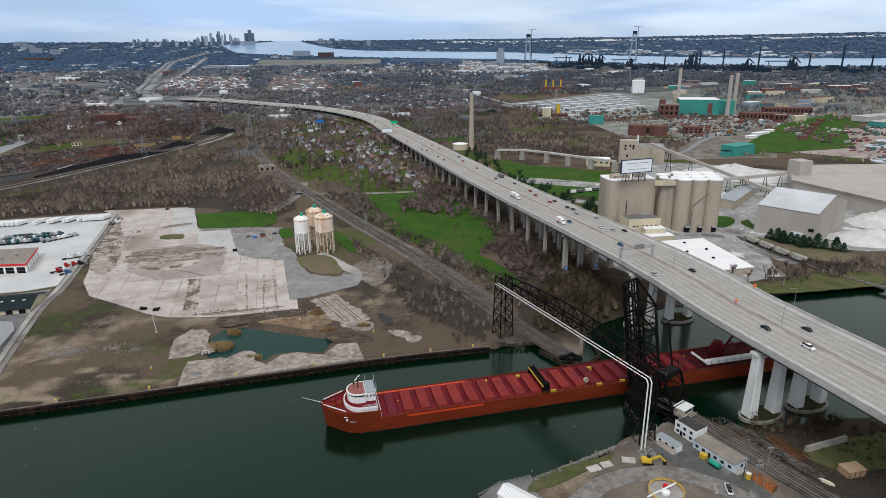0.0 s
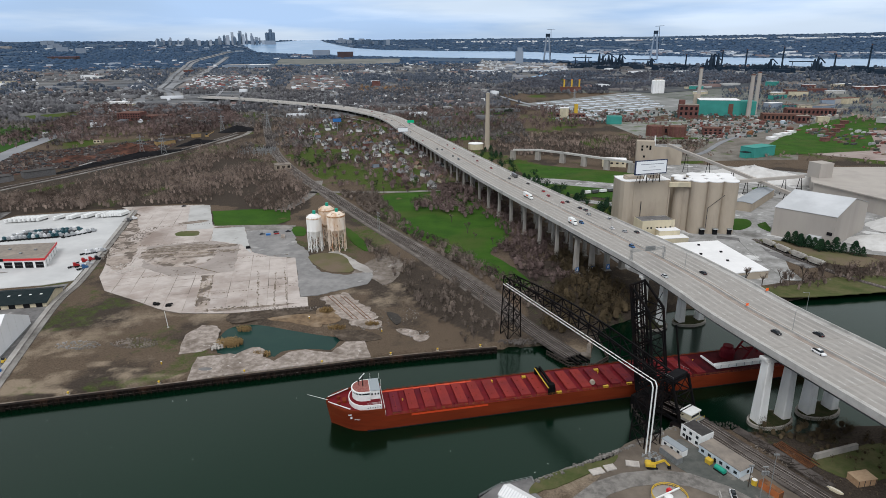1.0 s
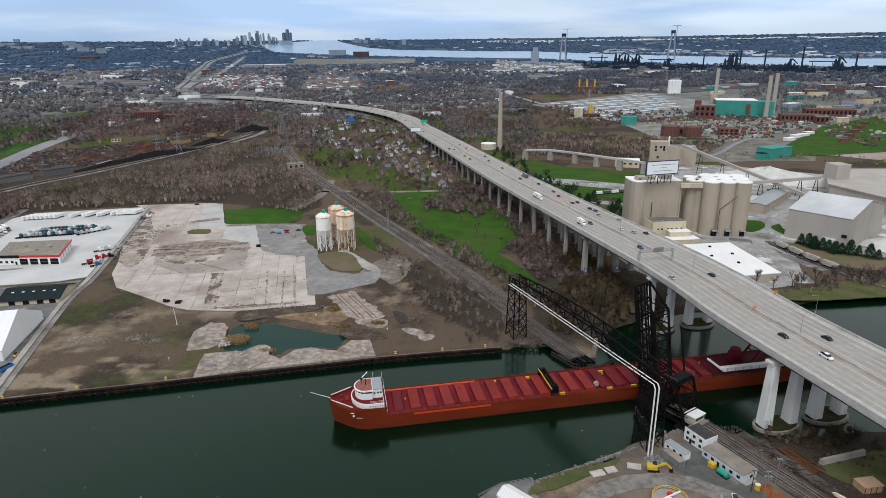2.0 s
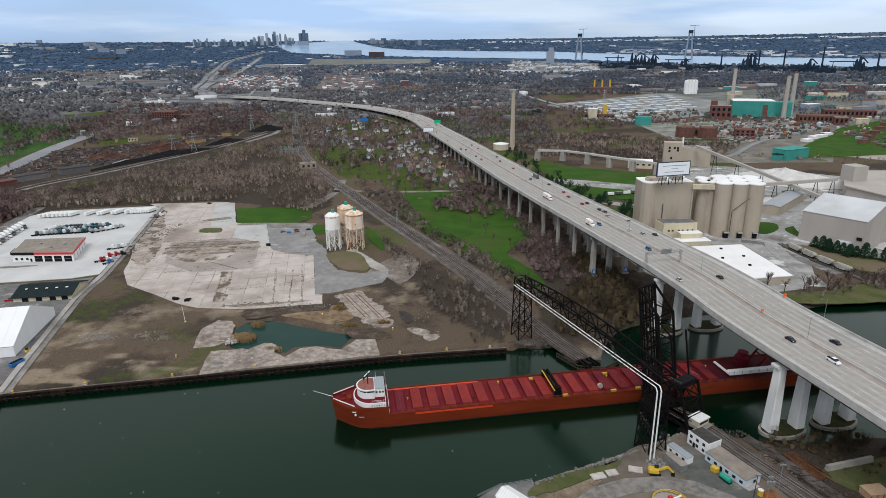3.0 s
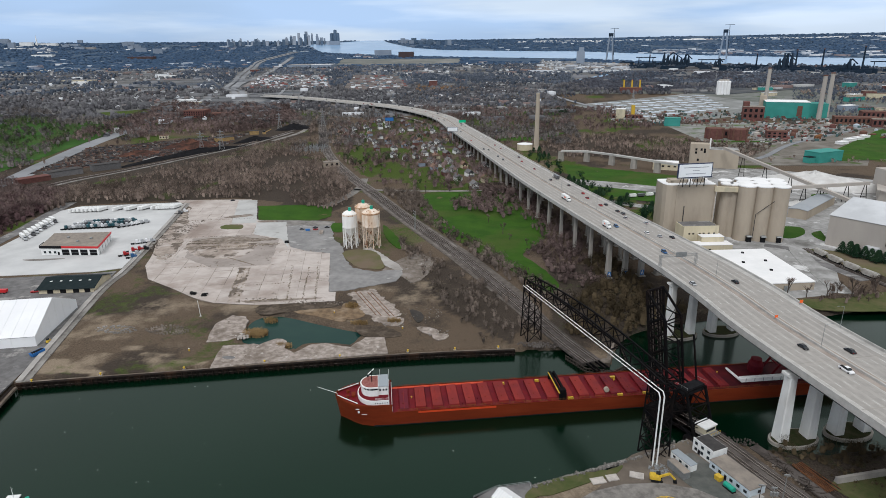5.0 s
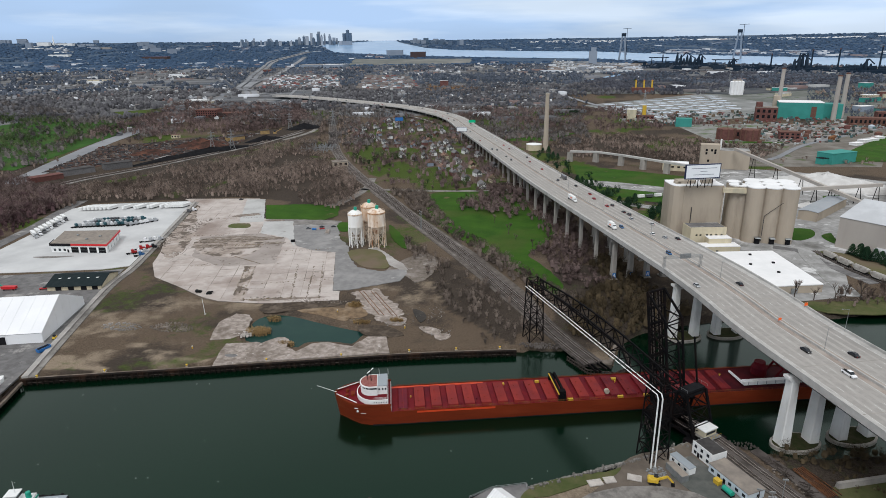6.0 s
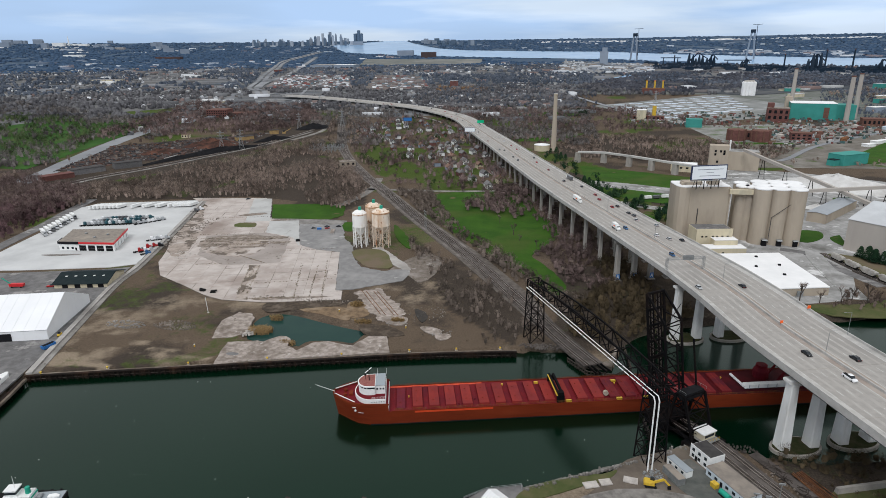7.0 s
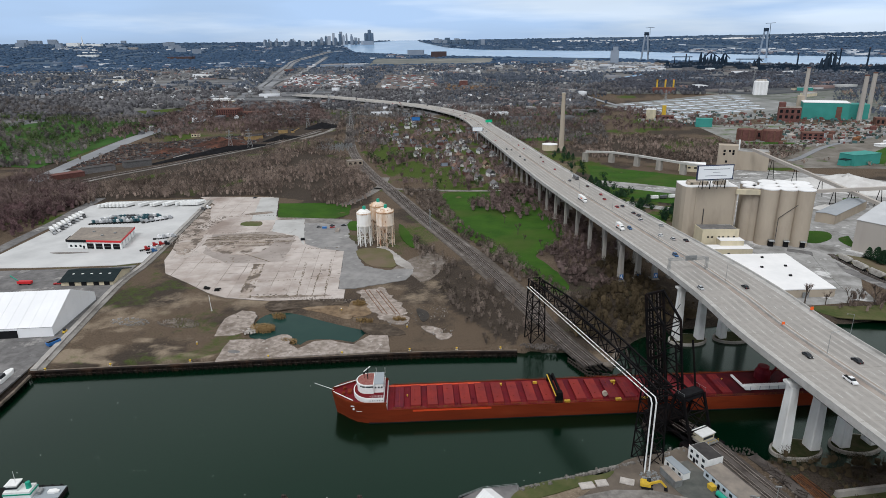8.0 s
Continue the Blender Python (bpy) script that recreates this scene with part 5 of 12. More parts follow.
        part("house_railing", bm, "white_paint", ship)
    # white wave-breaker band that rises to the stem
    bm = bmesh.new()
    for s in (-1, 1):
        bar(bm, (0.9, s * 1.9, 11.2), (9.6, s * 8.2, 10.4), 0.3, 0.3)
    part("bow_rail", bm, "white_paint", ship)
    bm = bmesh.new()
    rod(bm, (15.6, 0, 15.4), (15.6, 0, 21.0), 0.22, 0.12)
    bar(bm, (15.6, -2.2, 18.4), (15.6, 2.2, 18.4), 0.18)
    bar(bm, (14.4, -1.5, 19.6), (16.0, 1.7, 19.6), 0.3, 0.35)
    rod(bm, (14.0, 1.2, 15.4), (14.0, 1.2, 17.6), 0.1)
    rod(bm, (14.0, 1.2, 17.4), (14.0, 1.2, 18.1), 0.5, 0.3, 10)
    part("radar_mast", bm, "black_steel", ship, "black radar mast")
    part("radar_scanner", bar(bmesh.new(), (14.2, -1.9, 20.2), (16.6, 2.0, 20.4), 0.35, 0.3), "white_paint", ship, "white radar scanner bar")
    bm = bmesh.new()
    for x, y_, h in ((19, 3.8, 3.5), (22.8, -3.6, 4.5), (22.8, 4.6, 2.8)):
        rod(bm, (x, y_, 15.5), (x, y_, 15.5 + h), 0.06)
    part("aerial", bm, "white_paint", ship)
    part("steering_pole", rod(bmesh.new(), (0.8, 0, 11.0), (-7.2, 0, 14.6), 0.14, 0.09), "white_paint", ship, "white steering pole over the bow")
    bm = bmesh.new()
    for x, y_ in ((5.2, -2.0), (5.2, 2.0)):
        lathe(bm, x, y_, [(0.7, 9.6), (0.7, 10.3), (0.4, 10.5), (0.75, 10.8)], 10)
    box(bm, 7.6, 0, 9.3, 1.6, 3.0, 1.0)
    part("anchor_winch", bm, "hull", ship)
    # unreadable name and emblem on the bow as bars
    for s in (-1,):
        p0, p1 = Vector((8.6, s * 8.42, 7.9)), Vector((17.2, s * 9.86, 7.75))
        for k, (a_, b_) in enumerate(((0.0, 0.17), (0.22, 0.5), (0.55, 0.62), (0.67, 1.0))):
            part("lettering", bar(bmesh.new(), p0.lerp(p1, a_), p0.lerp(p1, b_), 0.12, 0.36), "white_paint", ship)
        part("emblem", rod(bmesh.new(), (9.8, -8.35, 6.5), (9.8, -8.75, 6.5), 0.45, n=12), "white_paint", ship)
        q0, q1 = Vector((11.0, -8.75, 6.3)), Vector((14.4, -9.25, 6.2))
        part("lettering", bar(bmesh.new(), q0, q1, 0.1, 0.3), "white_paint", ship)
        part("lettering", bar(bmesh.new(), q0 - Vector((0, 0.0, 0.75)), q1 - Vector((0.4, 0, 0.75)), 0.1, 0.18), "white_paint", ship)
    bm = bmesh.new()
    for i in range(7):
        box(bm, 27.5 + i * 1.5, -10.12, 0.9, 0.7, 0.06, 0.25)
    tagged(part("draught_marks", bm, "hatch", ship), kind="stuff")
    part("boot_topping", box(bmesh.new(), 120, 0, -0.6, 208, 20.3, 1.0), "coal", ship, "black band along the waterline")
    # hatches
    rng = random.Random(3)
    for i in range(21):
        u = 26.2 + i * 7.05
        if 92.0 < u < 97:
            u += 0.0
        maroon = i == 0
        h = part("hatch", box(bmesh.new(), u + 2.6, -0.6, 6.15, 4.3 if not maroon else 3.6, 15.8, 1.15 if not maroon else 0.5, 0, 0.985), "purple_deck" if maroon else "dark_hatch" if i > 12 else "hatch", ship)
        bm = bmesh.new()
        box(bm, u + 2.6, -0.6, 7.27 if not maroon else 6.62, 0.14, 15.4, 0.05)
        part("cover_rib", bm, "hatch", h)
        for k in (-4.4, 3.4):
            part("lifting_lug", box(bmesh.new(), u + 2.2, k, 7.28 if not maroon else 6.64, 0.5, 0.4, 0.2), "hull", h)
        bm = bmesh.new()
        for k in range(10):
            for e_ in (-1, 1):
                box(bm, u + 2.6 + e_ * 2.27, -7.4 + k * 1.55, 6.6, 0.22, 0.3, 0.5)
        tagged(part("hatch_clamps", bm, "ship_deck", h), kind="stuff")
        if rng.random() < 0.45:
            part("vent", lathe(bmesh.new(), u + 6.0, rng.uniform(-7.5, 6.5), [(0.2, 6.1), (0.2, 6.7), (0.4, 6.8), (0.3, 7.05)], 8), "yellow" if rng.random() < 0.6 else "ship_deck", ship)
    for u, v in ((89.5, 6.9), (100, -8.9), (122, -9.0), (133.5, -8.8), (73, 6.5), (124, 5.5), (148, -8.8)):
        part("deck_locker", box(bmesh.new(), u, v, 6.1, 2.4, 1.1, 0.9), "yellow", ship)
    part("cable_reel", rod(bmesh.new(), (117, -6.5, 7.6), (117, -5.2, 7.6), 1.1, n=14), "tan_concrete", ship)
    # hatch crane
    g = new("hatch_crane")
    g.parent = ship
    for v in (-9.2, 8.4):
        part("crane_leg", box(bmesh.new(), 96.4, v, 6.2, 3.2, 0.8, 2.9), "black_steel", g)
    part("crane_girder", box(bmesh.new(), 95.6, -0.4, 8.9, 0.9, 18.4, 1.0), "black_steel", g)
    part("crane_girder", box(bmesh.new(), 97.4, -0.4, 8.9, 0.9, 18.4, 1.0), "black_steel", g)
    part("crane_cab", box(bmesh.new(), 96.5, -8.2, 8.6, 2.6, 2.4, 2.2), "black_steel", g)
    part("crane_walkway", box(bmesh.new(), 94.9, -0.4, 9.4, 0.5, 18.0, 0.12), "yellow", g)
    # unloading boom and aft gear
    part("boom_cross_frame", bar(bmesh.new(), (177.6, -7.2, 8.6), (177.2, 3.4, 8.6), 0.8, 0.7), "white_paint", ship)
    bm = bmesh.new()
    box(bm, 203, -6.6, 7.6, 50, 2.4, 1.7)
    part("unloading_boom", bm, "white_paint", ship, "white unloading boom stowed along the deck")
    bm = bmesh.new()
    for k in range(12):
        box(bm, 180 + k * 4.1, -7.85, 7.5, 0.25, 0.15, 1.9)
    part("boom_rib", bm, "grey_deck", ship)
    bm = bmesh.new()
    for v in (-1.5, 5.5):
        bar(bm, (196, v, 6.2), (203, v, 16), 0.7)
        bar(bm, (210, v, 6.2), (203, v, 16), 0.7)
    bar(bm, (203, -1.5, 16), (203, 5.5, 16), 0.8)
    bar(bm, (199.5, -1.5, 11), (199.5, 5.5, 11), 0.5)
    part("a_frame", bm, "ship_deck", ship, "dark red A-frame of the boom")
    part("hopper_casing", lathe(bmesh.new(), 192, 4.2, [(3.4, 6.2), (3.4, 9.5), (2.4, 11.0), (2.4, 12.2)], 14), "ship_deck", ship)
    part("aft_house", box(bmesh.new(), 228, 0, 6.2, 20, 16, 8.5), "white_paint", ship)
    part("funnel", lathe(bmesh.new(), 233, 0, [(2.4, 14.7), (2.3, 18.5), (2.0, 18.6)], 14), "ship_deck", ship)
    return ship


build_ship()

# ---------- raised railway bascule ----------
ACROSS, SHORE = Vector((0.8, 0.6, 0)), Vector((0.6, -0.8, 0))
HINGE = Vector((100.3, 238.0, 0))
LEAN = 0.17


def bas(a_, b_, z):
    return HINGE + ACROSS * a_ + SHORE * b_ + Vector((0, 0, z))


def build_bascule():
    t = thing("bascule_bridge", "black steel railway bascule bridge, its leaf raised upright", "bridge")
    leaf = new("raised_leaf")
    leaf.parent = t

    def bas(a_, b_, z):
        return HINGE + ACROSS * a_ + SHORE * (b_ - LEAN * (z - 8)) + Vector((0, 0, z))

    top_z, zb = 54.5, 8.0
    for a_ in (-4.6, 4.6):
        bm = bmesh.new()
        bar(bm, bas(a_, 0, zb), bas(a_, 0, top_z), 0.75, 0.9)
        bar(bm, bas(a_, 9.0, zb - 2), bas(a_, 9.0, top_z - 9), 0.7, 0.8)
        bar(bm, bas(a_, 0, top_z), bas(a_, 9.0, top_z - 9), 0.7, 0.8)
        n = 6
        dz = (top_z - 9 - zb) / n
        for i in range(n + 1):
            z = zb + i * dz
            bar(bm, bas(a_, 0, z), bas(a_, 9, z), 0.4, 0.45)
            if i < n:
                if i % 2:
                    bar(bm, bas(a_, 0, z), bas(a_, 9, z + dz), 0.45, 0.5)
                else:
                    bar(bm, bas(a_, 9, z), bas(a_, 0, z + dz), 0.45, 0.5)
        tagged(part("side_truss", bm, "black_steel", leaf), kind="stuff")
    bm = bmesh.new()
    n = 7
    dz = (top_z - zb) / n
    for i in range(n + 1):
        z = zb + i * dz
        bar(bm, bas(-4.6, 0.2, z), bas(4.6, 0.2, z), 0.7, 0.9)
        if i < n:
            bar(bm, bas(-4.6, 0.4, z), bas(4.6, 0.4, z + dz), 0.22)
            bar(bm, bas(4.6, 0.4, z), bas(-4.6, 0.4, z + dz), 0.22)
    for a_ in (-2.9, -1.2, 1.2, 2.9):
        bar(bm, bas(a_, -0.2, zb), bas(a_, -0.2, top_z), 0.5, 0.45)
    part("floor_frame", bm, "black_steel", leaf)
    bm = bmesh.new()
    z = zb + 0.3
    while z < top_z:
        for o in (-2.05, 2.05):
            bar(bm, bas(o - 1.3, -0.55, z), bas(o + 1.3, -0.55, z), 0.26, 0.24)
        z += 0.62
    tagged(part("track_ties", bm, surface("pale_creosote_ties", (0.10, 0.085, 0.075), (0.16, 0.13, 0.115), 0.8, rough=0.95), leaf), kind="stuff")
    bm = bmesh.new()
    for o in (-2.77, -1.33, 1.33, 2.77):
        bar(bm, bas(o, -0.75, zb), bas(o, -0.75, top_z), 0.12, 0.16)
    part("running_rail", bm, "rail", leaf)
    bm = bmesh.new()
    for i in range(5):
        z = zb + 3 + i * 8.2
        bar(bm, bas(-4.6, 9, z), bas(4.6, 9, z), 0.35)
        bar(bm, bas(-4.6, 9, z), bas(4.6, 9, z + 8.2), 0.2)
        bar(bm, bas(4.6, 9, z), bas(-4.6, 9, z + 8.2), 0.2)
    tagged(part("top_bracing", bm, "black_steel", leaf), kind="stuff")
    # fixed tower with counterweight
    def bas(a_, b_, z):
        return HINGE + ACROSS * a_ + SHORE * (b_ + 3.5) + Vector((0, 0, z))

    tower = new("counterweight_tower")
    tower.parent = t
    top_z, front, rear = 20.5, (6.0, 9.5), (20.0, 13.5)

    def leg_at(a_, z, side):
        f = (z - 2) / (top_z - 2)
        return bas(a_, side[0] + (side[1] - side[0]) * f, z)

    levels = (2.0, 8.0, 14.0, top_z)
    for a_ in (-5.4, 5.4):
        for side, name in ((front, "front_leg"), (rear, "rear_leg")):
            part(name, bar(bmesh.new(), leg_at(a_, 2, side), leg_at(a_, top_z, side), 0.8, 0.9), "black_steel", tower)
        bm = bmesh.new()
        for z0, z1 in zip(levels, levels[1:]):
            bar(bm, leg_at(a_, z0, front), leg_at(a_, z1, rear), 0.28)
            bar(bm, leg_at(a_, z0, rear), leg_at(a_, z1, front), 0.28)
            bar(bm, leg_at(a_, z1, front), leg_at(a_, z1, rear), 0.35)
        part("side_frame", bm, "black_steel", tower)
    for side in (front, rear):
        bm = bmesh.new()
        for z0, z1 in zip(levels, levels[1:]):
            bar(bm, leg_at(-5.4, z0, side), leg_at(5.4, z1, side), 0.26)
            bar(bm, leg_at(5.4, z0, side), leg_at(-5.4, z1, side), 0.26)
            bar(bm, leg_at(-5.4, z1, side), leg_at(5.4, z1, side), 0.4)
        part("cross_frame", bm, "black_steel", tower)
    bm = bmesh.new()
    cs = [bas(a_, b_, z) for z in (18.6, 21.4) for a_, b_ in ((-5.2, 9.2), (5.2, 9.2), (5.2, 13.4), (-5.2, 13.4))]
    vs = [bm.verts.new(c) for c in cs]
    for f in ((3, 2, 1, 0), (4, 5, 6, 7), (0, 1, 5, 4), (1, 2, 6, 5), (2, 3, 7, 6), (3, 0, 4, 7)):
        bm.faces.new([vs[i] for i in f])
    part("counterweight", bm, "coal", tower, "dark concrete counterweight block")
    bm = bmesh.new()
    for a_ in (-5.6, 5.6):
        bar(bm, bas(a_, 8.2, 22.6), bas(a_, 14.0, 22.6), 0.07)
        for b_ in (8.2, 11, 14):
            bar(bm, bas(a_, b_, 21.6), bas(a_, b_, 22.6), 0.07)
    part("walkway_rail", bm, "grey_steel", tower)
    bm = bmesh.new()
    for a_ in (-4.6, 4.6):
        bar(bm, bas(a_, 6, 40), bas(a_, 10, 21), 0.5, 0.6)
        bar(bm, bas(a_, 0.5, 20), bas(a_, 9, 18), 0.5, 0.6)
    part("operating_strut", bm, "black_steel", tower)
    # abutment pier and fender
    bm = bmesh.new()
    prism(bm, [tuple(bas(a_, b_, 0).xy) for a_, b_ in ((-6.5, -4.5), (6.5, -4.5), (6.5, 6), (-6.5, 6))], -3, 5.6)
    prism(bm, [tuple(bas(a_, b_, 0).xy) for a_, b_ in ((-7.5, 16), (7.5, 16), (8, 24), (-8, 24))], -3, 3.4)
    # concrete pier in the same black as the steelwork
    part("abutment", bm, "black_steel", t, "near-black concrete pier block")
    part("approach_deck", bar(bmesh.new(), bas(0, 4, 3.2), bas(0, 20, 3.2), 9.0, 1.0), "black_steel", t)
    bm = bmesh.new()
    for i in range(9):
        p = bas(-10 - i * 1.2, -1 + i * 2.2, 0)
        rod(bm, (p.x, p.y, -3), (p.x, p.y, 4.0), 0.3)
        bar(bm, bas(-10 - i * 1.2, -1 + i * 2.2, 2.8), bas(-11.2 - i * 1.2, 1.2 + i * 2.2, 2.8), 0.4)
    part("timber_fender", bm, "tie", t)
    # machinery house with a pale roof
    cab = new("operator_cabin")
    cab.parent = t
    cab.matrix_world = pose(*bas(0.8, 19.5, 5.0), 0, 0, math.degrees(math.atan2(0.6, 0.8)))
    part("cabin_shell", box(bmesh.new(), 0, 0, 0, 6.4, 4.6, 2.7), "cream", cab)
    part("cabin_roof", box(bmesh.new(), 0, 0, 2.7, 7.2, 5.4, 0.35, 0, 0.97), "white_paint", cab, "pale pinkish flat roof")
    part("cabin_window", box(bmesh.new(), 0, -2.32, 1.0, 5.0, 0.1, 1.0), "glass", cab)
    part("cabin_balcony", box(bmesh.new(), 0, -3.2, -0.3, 7.6, 2.2, 0.25), "grey_steel", cab)
    bm = bmesh.new()
    for x in (-3.6, -1.8, 0, 1.8, 3.6):
        bar(bm, (x, -4.2, 0), (x, -4.2, 1.1), 0.08)
    bar(bm, (-3.6, -4.2, 1.1), (3.6, -4.2, 1.1), 0.08)
    part("balcony_rail", bm, "yellow", cab)
    part("cabin_base", box(bmesh.new(), 0, 0, -2.2, 6.0, 4.2, 2.2), "pier_old", cab)
    return t


build_bascule()


def build_north_abutment():
    t = thing("rail_abutment", "timber and stone railway pier at the river's edge", "bridge pier")
    part("stone_block", prism(bmesh.new(), [(66, 292), (69, 276), (85, 275.5), (90, 298)], -3, 2.2), "joint", t)
    bm = bmesh.new()
    for p, q in (((64, 281), (73, 269)), ((73, 269), (86, 268)), ((86, 268), (94, 276)), ((94, 276), (93, 300))):
        for k in range(8):
            x, y_ = p[0] + (q[0] - p[0]) * k / 8, p[1] + (q[1] - p[1]) * k / 8
            rod(bm, (x, y_, -3), (x, y_, 2.6), 0.32)
        for z in (0.6, 2.2):
            bar(bm, (*p, z), (*q, z), 0.45)
    part("timber_fender", bm, "tie", t)
    for o in (-2.6, 2.6):
        for k in (-1.0, 1.0):
            bm = bmesh.new()
            bar(bm, (68 + o * 0.86 + k * 0.86, 288 + o * 0.5 + k * 0.5, 2.9), (80.5 + o * 0.86 + k * 0.86, 268 + o * 0.5 + k * 0.5, 2.9), 0.5, 0.9)
            part("stringer", bm, "black_steel", t)


build_north_abutment()

# ---------- pipe bridge ----------


def lattice_tower(top, x, y_, z0, z1, w0, w1, rz, panels, material="black_steel", leg=0.5):
    bm = bmesh.new()
    c, s = math.cos(radians(rz)), math.sin(radians(rz))

    def corner(i, f):
        w = (w0 + (w1 - w0) * f) / 2
        ux, uy = ((-1, -1), (1, -1), (1, 1), (-1, 1))[i % 4]
        return Vector((x + ux * w * c - uy * w * s, y_ + ux * w * s + uy * w * c, z0 + (z1 - z0) * f))
    for i in range(4):
        bar(bm, corner(i, 0), corner(i, 1), leg)
        for k in range(panels):
            f0, f1 = k / panels, (k + 1) / panels
            bar(bm, corner(i, f0), corner(i + 1, f1), leg * 0.5)
            bar(bm, corner(i + 1, f0), corner(i, f1), leg * 0.5)
            bar(bm, corner(i, f1), corner(i + 1, f1), leg * 0.55)
    return part("lattice_tower", bm, material, top)


def build_pipe_bridge():
    t = thing("pipe_bridge", "black lattice truss carrying two white pipes over the river", "pipe bridge")
    A, B = Vector((46.6, 297.9, 33.0)), Vector((94.9, 200.8, 33.0))
    d = (B - A).normalized()
    r = Vector((d.y, -d.x, 0))
    rz = math.degrees(math.atan2(d.y, d.x))
    lattice_tower(t, A.x, A.y, 2.5, 36.5, 8.0, 6.2, rz, 5)
    lattice_tower(t, B.x + d.x * -5.5, B.y + d.y * -5.5, 2.0, 33, 8.0, 6.2, rz, 5)
    n = 16
    for s in (-3.0, 3.0):
        bm = bmesh.new()
        for i in range(n):
            f0, f1, fm = i / n, (i + 1) / n, (i + 0.5) / n
            lift = lambda f: 3.2 + 3.2 * math.sin(math.pi * f)
            p0, p1 = A.lerp(B, f0) + r * s, A.lerp(B, f1) + r * s
            u0, u1 = p0 + Vector((0, 0, lift(f0))), p1 + Vector((0, 0, lift(f1)))
            bar(bm, p0, p1, 0.6)
            bar(bm, u0, u1, 0.6)
            bar(bm, p0, u0, 0.4)
            bar(bm, p0, u1, 0.36) if i % 2 else bar(bm, u0, p1, 0.36)
        tagged(part("side_truss", bm, "black_steel", t), kind="stuff")
    bm = bmesh.new()
    for i in range(n + 1):
        f = i / n
        p = A.lerp(B, f)
        h = Vector((0, 0, 3.2 + 3.2 * math.sin(math.pi * f)))
        bar(bm, p - r * 3, p + r * 3, 0.3)
        bar(bm, p - r * 3 + h, p + r * 3 + h, 0.22)
        if i < n:
            q = A.lerp(B, (i + 1) / n)
            bar(bm, p - r * 3, q + r * 3, 0.2)
    tagged(part("cross_framing", bm, "black_steel", t), kind="stuff")
    for o in (3.5, 5.3):
        a_ = A + r * o + Vector((0, 0, 0.4))
        b_ = B + r * o + Vector((0, 0, 0.4))
        bm = bmesh.new()
        rod(bm, a_, b_, 0.2, n=10)
        c_ = Vector((b_.x + d.x * 1.0, b_.y + d.y * 1.0, 31.8))
        rod(bm, b_, c_, 0.24, n=10)
        g_ = Vector((c_.x, c_.y, 3.2))
        rod(bm, c_, g_, 0.27, n=10)
        part("white_pipe", bm, "white_paint", t, "white-jacketed pipe")
        for k in range(28):
            p = a_.lerp(b_, k * 0.036)
            part("pipe_band", rod(bmesh.new(), p - d * 0.16, p + d * 0.16, 0.25, n=10), "black_steel", t)
    for i in range(n):
        p = A.lerp(B, (i + 0.5) / n)
        part("pipe_bracket", bar(bmesh.new(), p + r * 3 - Vector((0, 0, 0.15)), p + r * 5.8 - Vector((0, 0, 0.15)), 0.2), "black_steel", t)


build_pipe_bridge()

# ---------- truck depot, tent hall, silos: the land west of the railway ----------


def depot():
    d = thing("truck_depot", "white truck depot with red fascia and dark roller doors", "building", pose(-302.5, 399, 3.2, 0, 0, 4.5))
    # local frame: x along the front, y away from it
    c = [(-22, 0), (23.5, 0), (10.5, 38.5), (-34, 34)]
    part("shell", prism(bmesh.new(), c, 0, 5.6), "white_paint", d)
    part("roof", prism(bmesh.new(), [(x * 1.0, y_ * 1.0) for x, y_ in c], 6.9, 7.0), "tan_roof", d, "tan flat roof")
    big = [(-22.3, -0.4), (23.9, -0.4), (10.8, 38.9), (-34.4, 34.4)]
    part("fascia", prism(bmesh.new(), big, 5.5, 6.9), "white_paint", d)
    bm = bmesh.new()
    bar(bm, (-5, -0.5, 6.4), (23.9, -0.5, 6.4), 0.3, 1.6)
    bar(bm, (23.9, -0.5, 6.4), (11, 39, 6.4), 0.3, 1.6)
    part("red_fascia", bm, "red_band", d)
    bm = bmesh.new()
    bar(bm, (-22.4, -0.5, 6.3), (-5, -0.5, 6.3), 0.3, 2.0)
    bar(bm, (-22.4, -0.5, 6.3), (-26, 10, 6.3), 0.3, 2.0)
    part("dark_fascia", bm, "coal", d, "dark office fascia")
    for x in (-2.5, 4.8, 12.0, 20.0):
        dr = part("roller_door", box(bmesh.new(), x if x < 19 else 19.5, -0.05, 0.0, 5.6, 0.3, 4.4), "coal", d)
        part("door_rail", box(bmesh.new(), x if x < 19 else 19.5, -0.25, 2.2, 5.5, 0.06, 0.14), "grey_steel", dr)
    for x in (-19, -15, -11):
        part("window", box(bmesh.new(), x, -0.03, 1.2, 1.8, 0.2, 1.8), "glass", d)
    part("door", box(bmesh.new(), -8.2, -0.03, 0, 1.4, 0.2, 2.4), "coal", d)
    for k in range(5):
        p = Vector((23.5, 0, 0)).lerp(Vector((10.5, 38.5, 0)), (k + 0.5) / 5)
        part("downpipe", rod(bmesh.new(), (p.x + 0.1, p.y, 0), (p.x + 0.1, p.y, 5.5), 0.15), "grey_steel", d)
    for x, y_ in ((0, 12), (6, 20), (-14, 22)):
        part("roof_unit", box(bmesh.new(), x, y_, 7.0, 1.6, 1.6, 0.9), "grey_steel", d)
    flat("entrance_island", rounded([(-330, 385), (-312, 389), (-300, 391), (-304, 388), (-320, 383)], 3), 3.42, 0.4, "gravel", "kerbed grey island before the office")


depot()


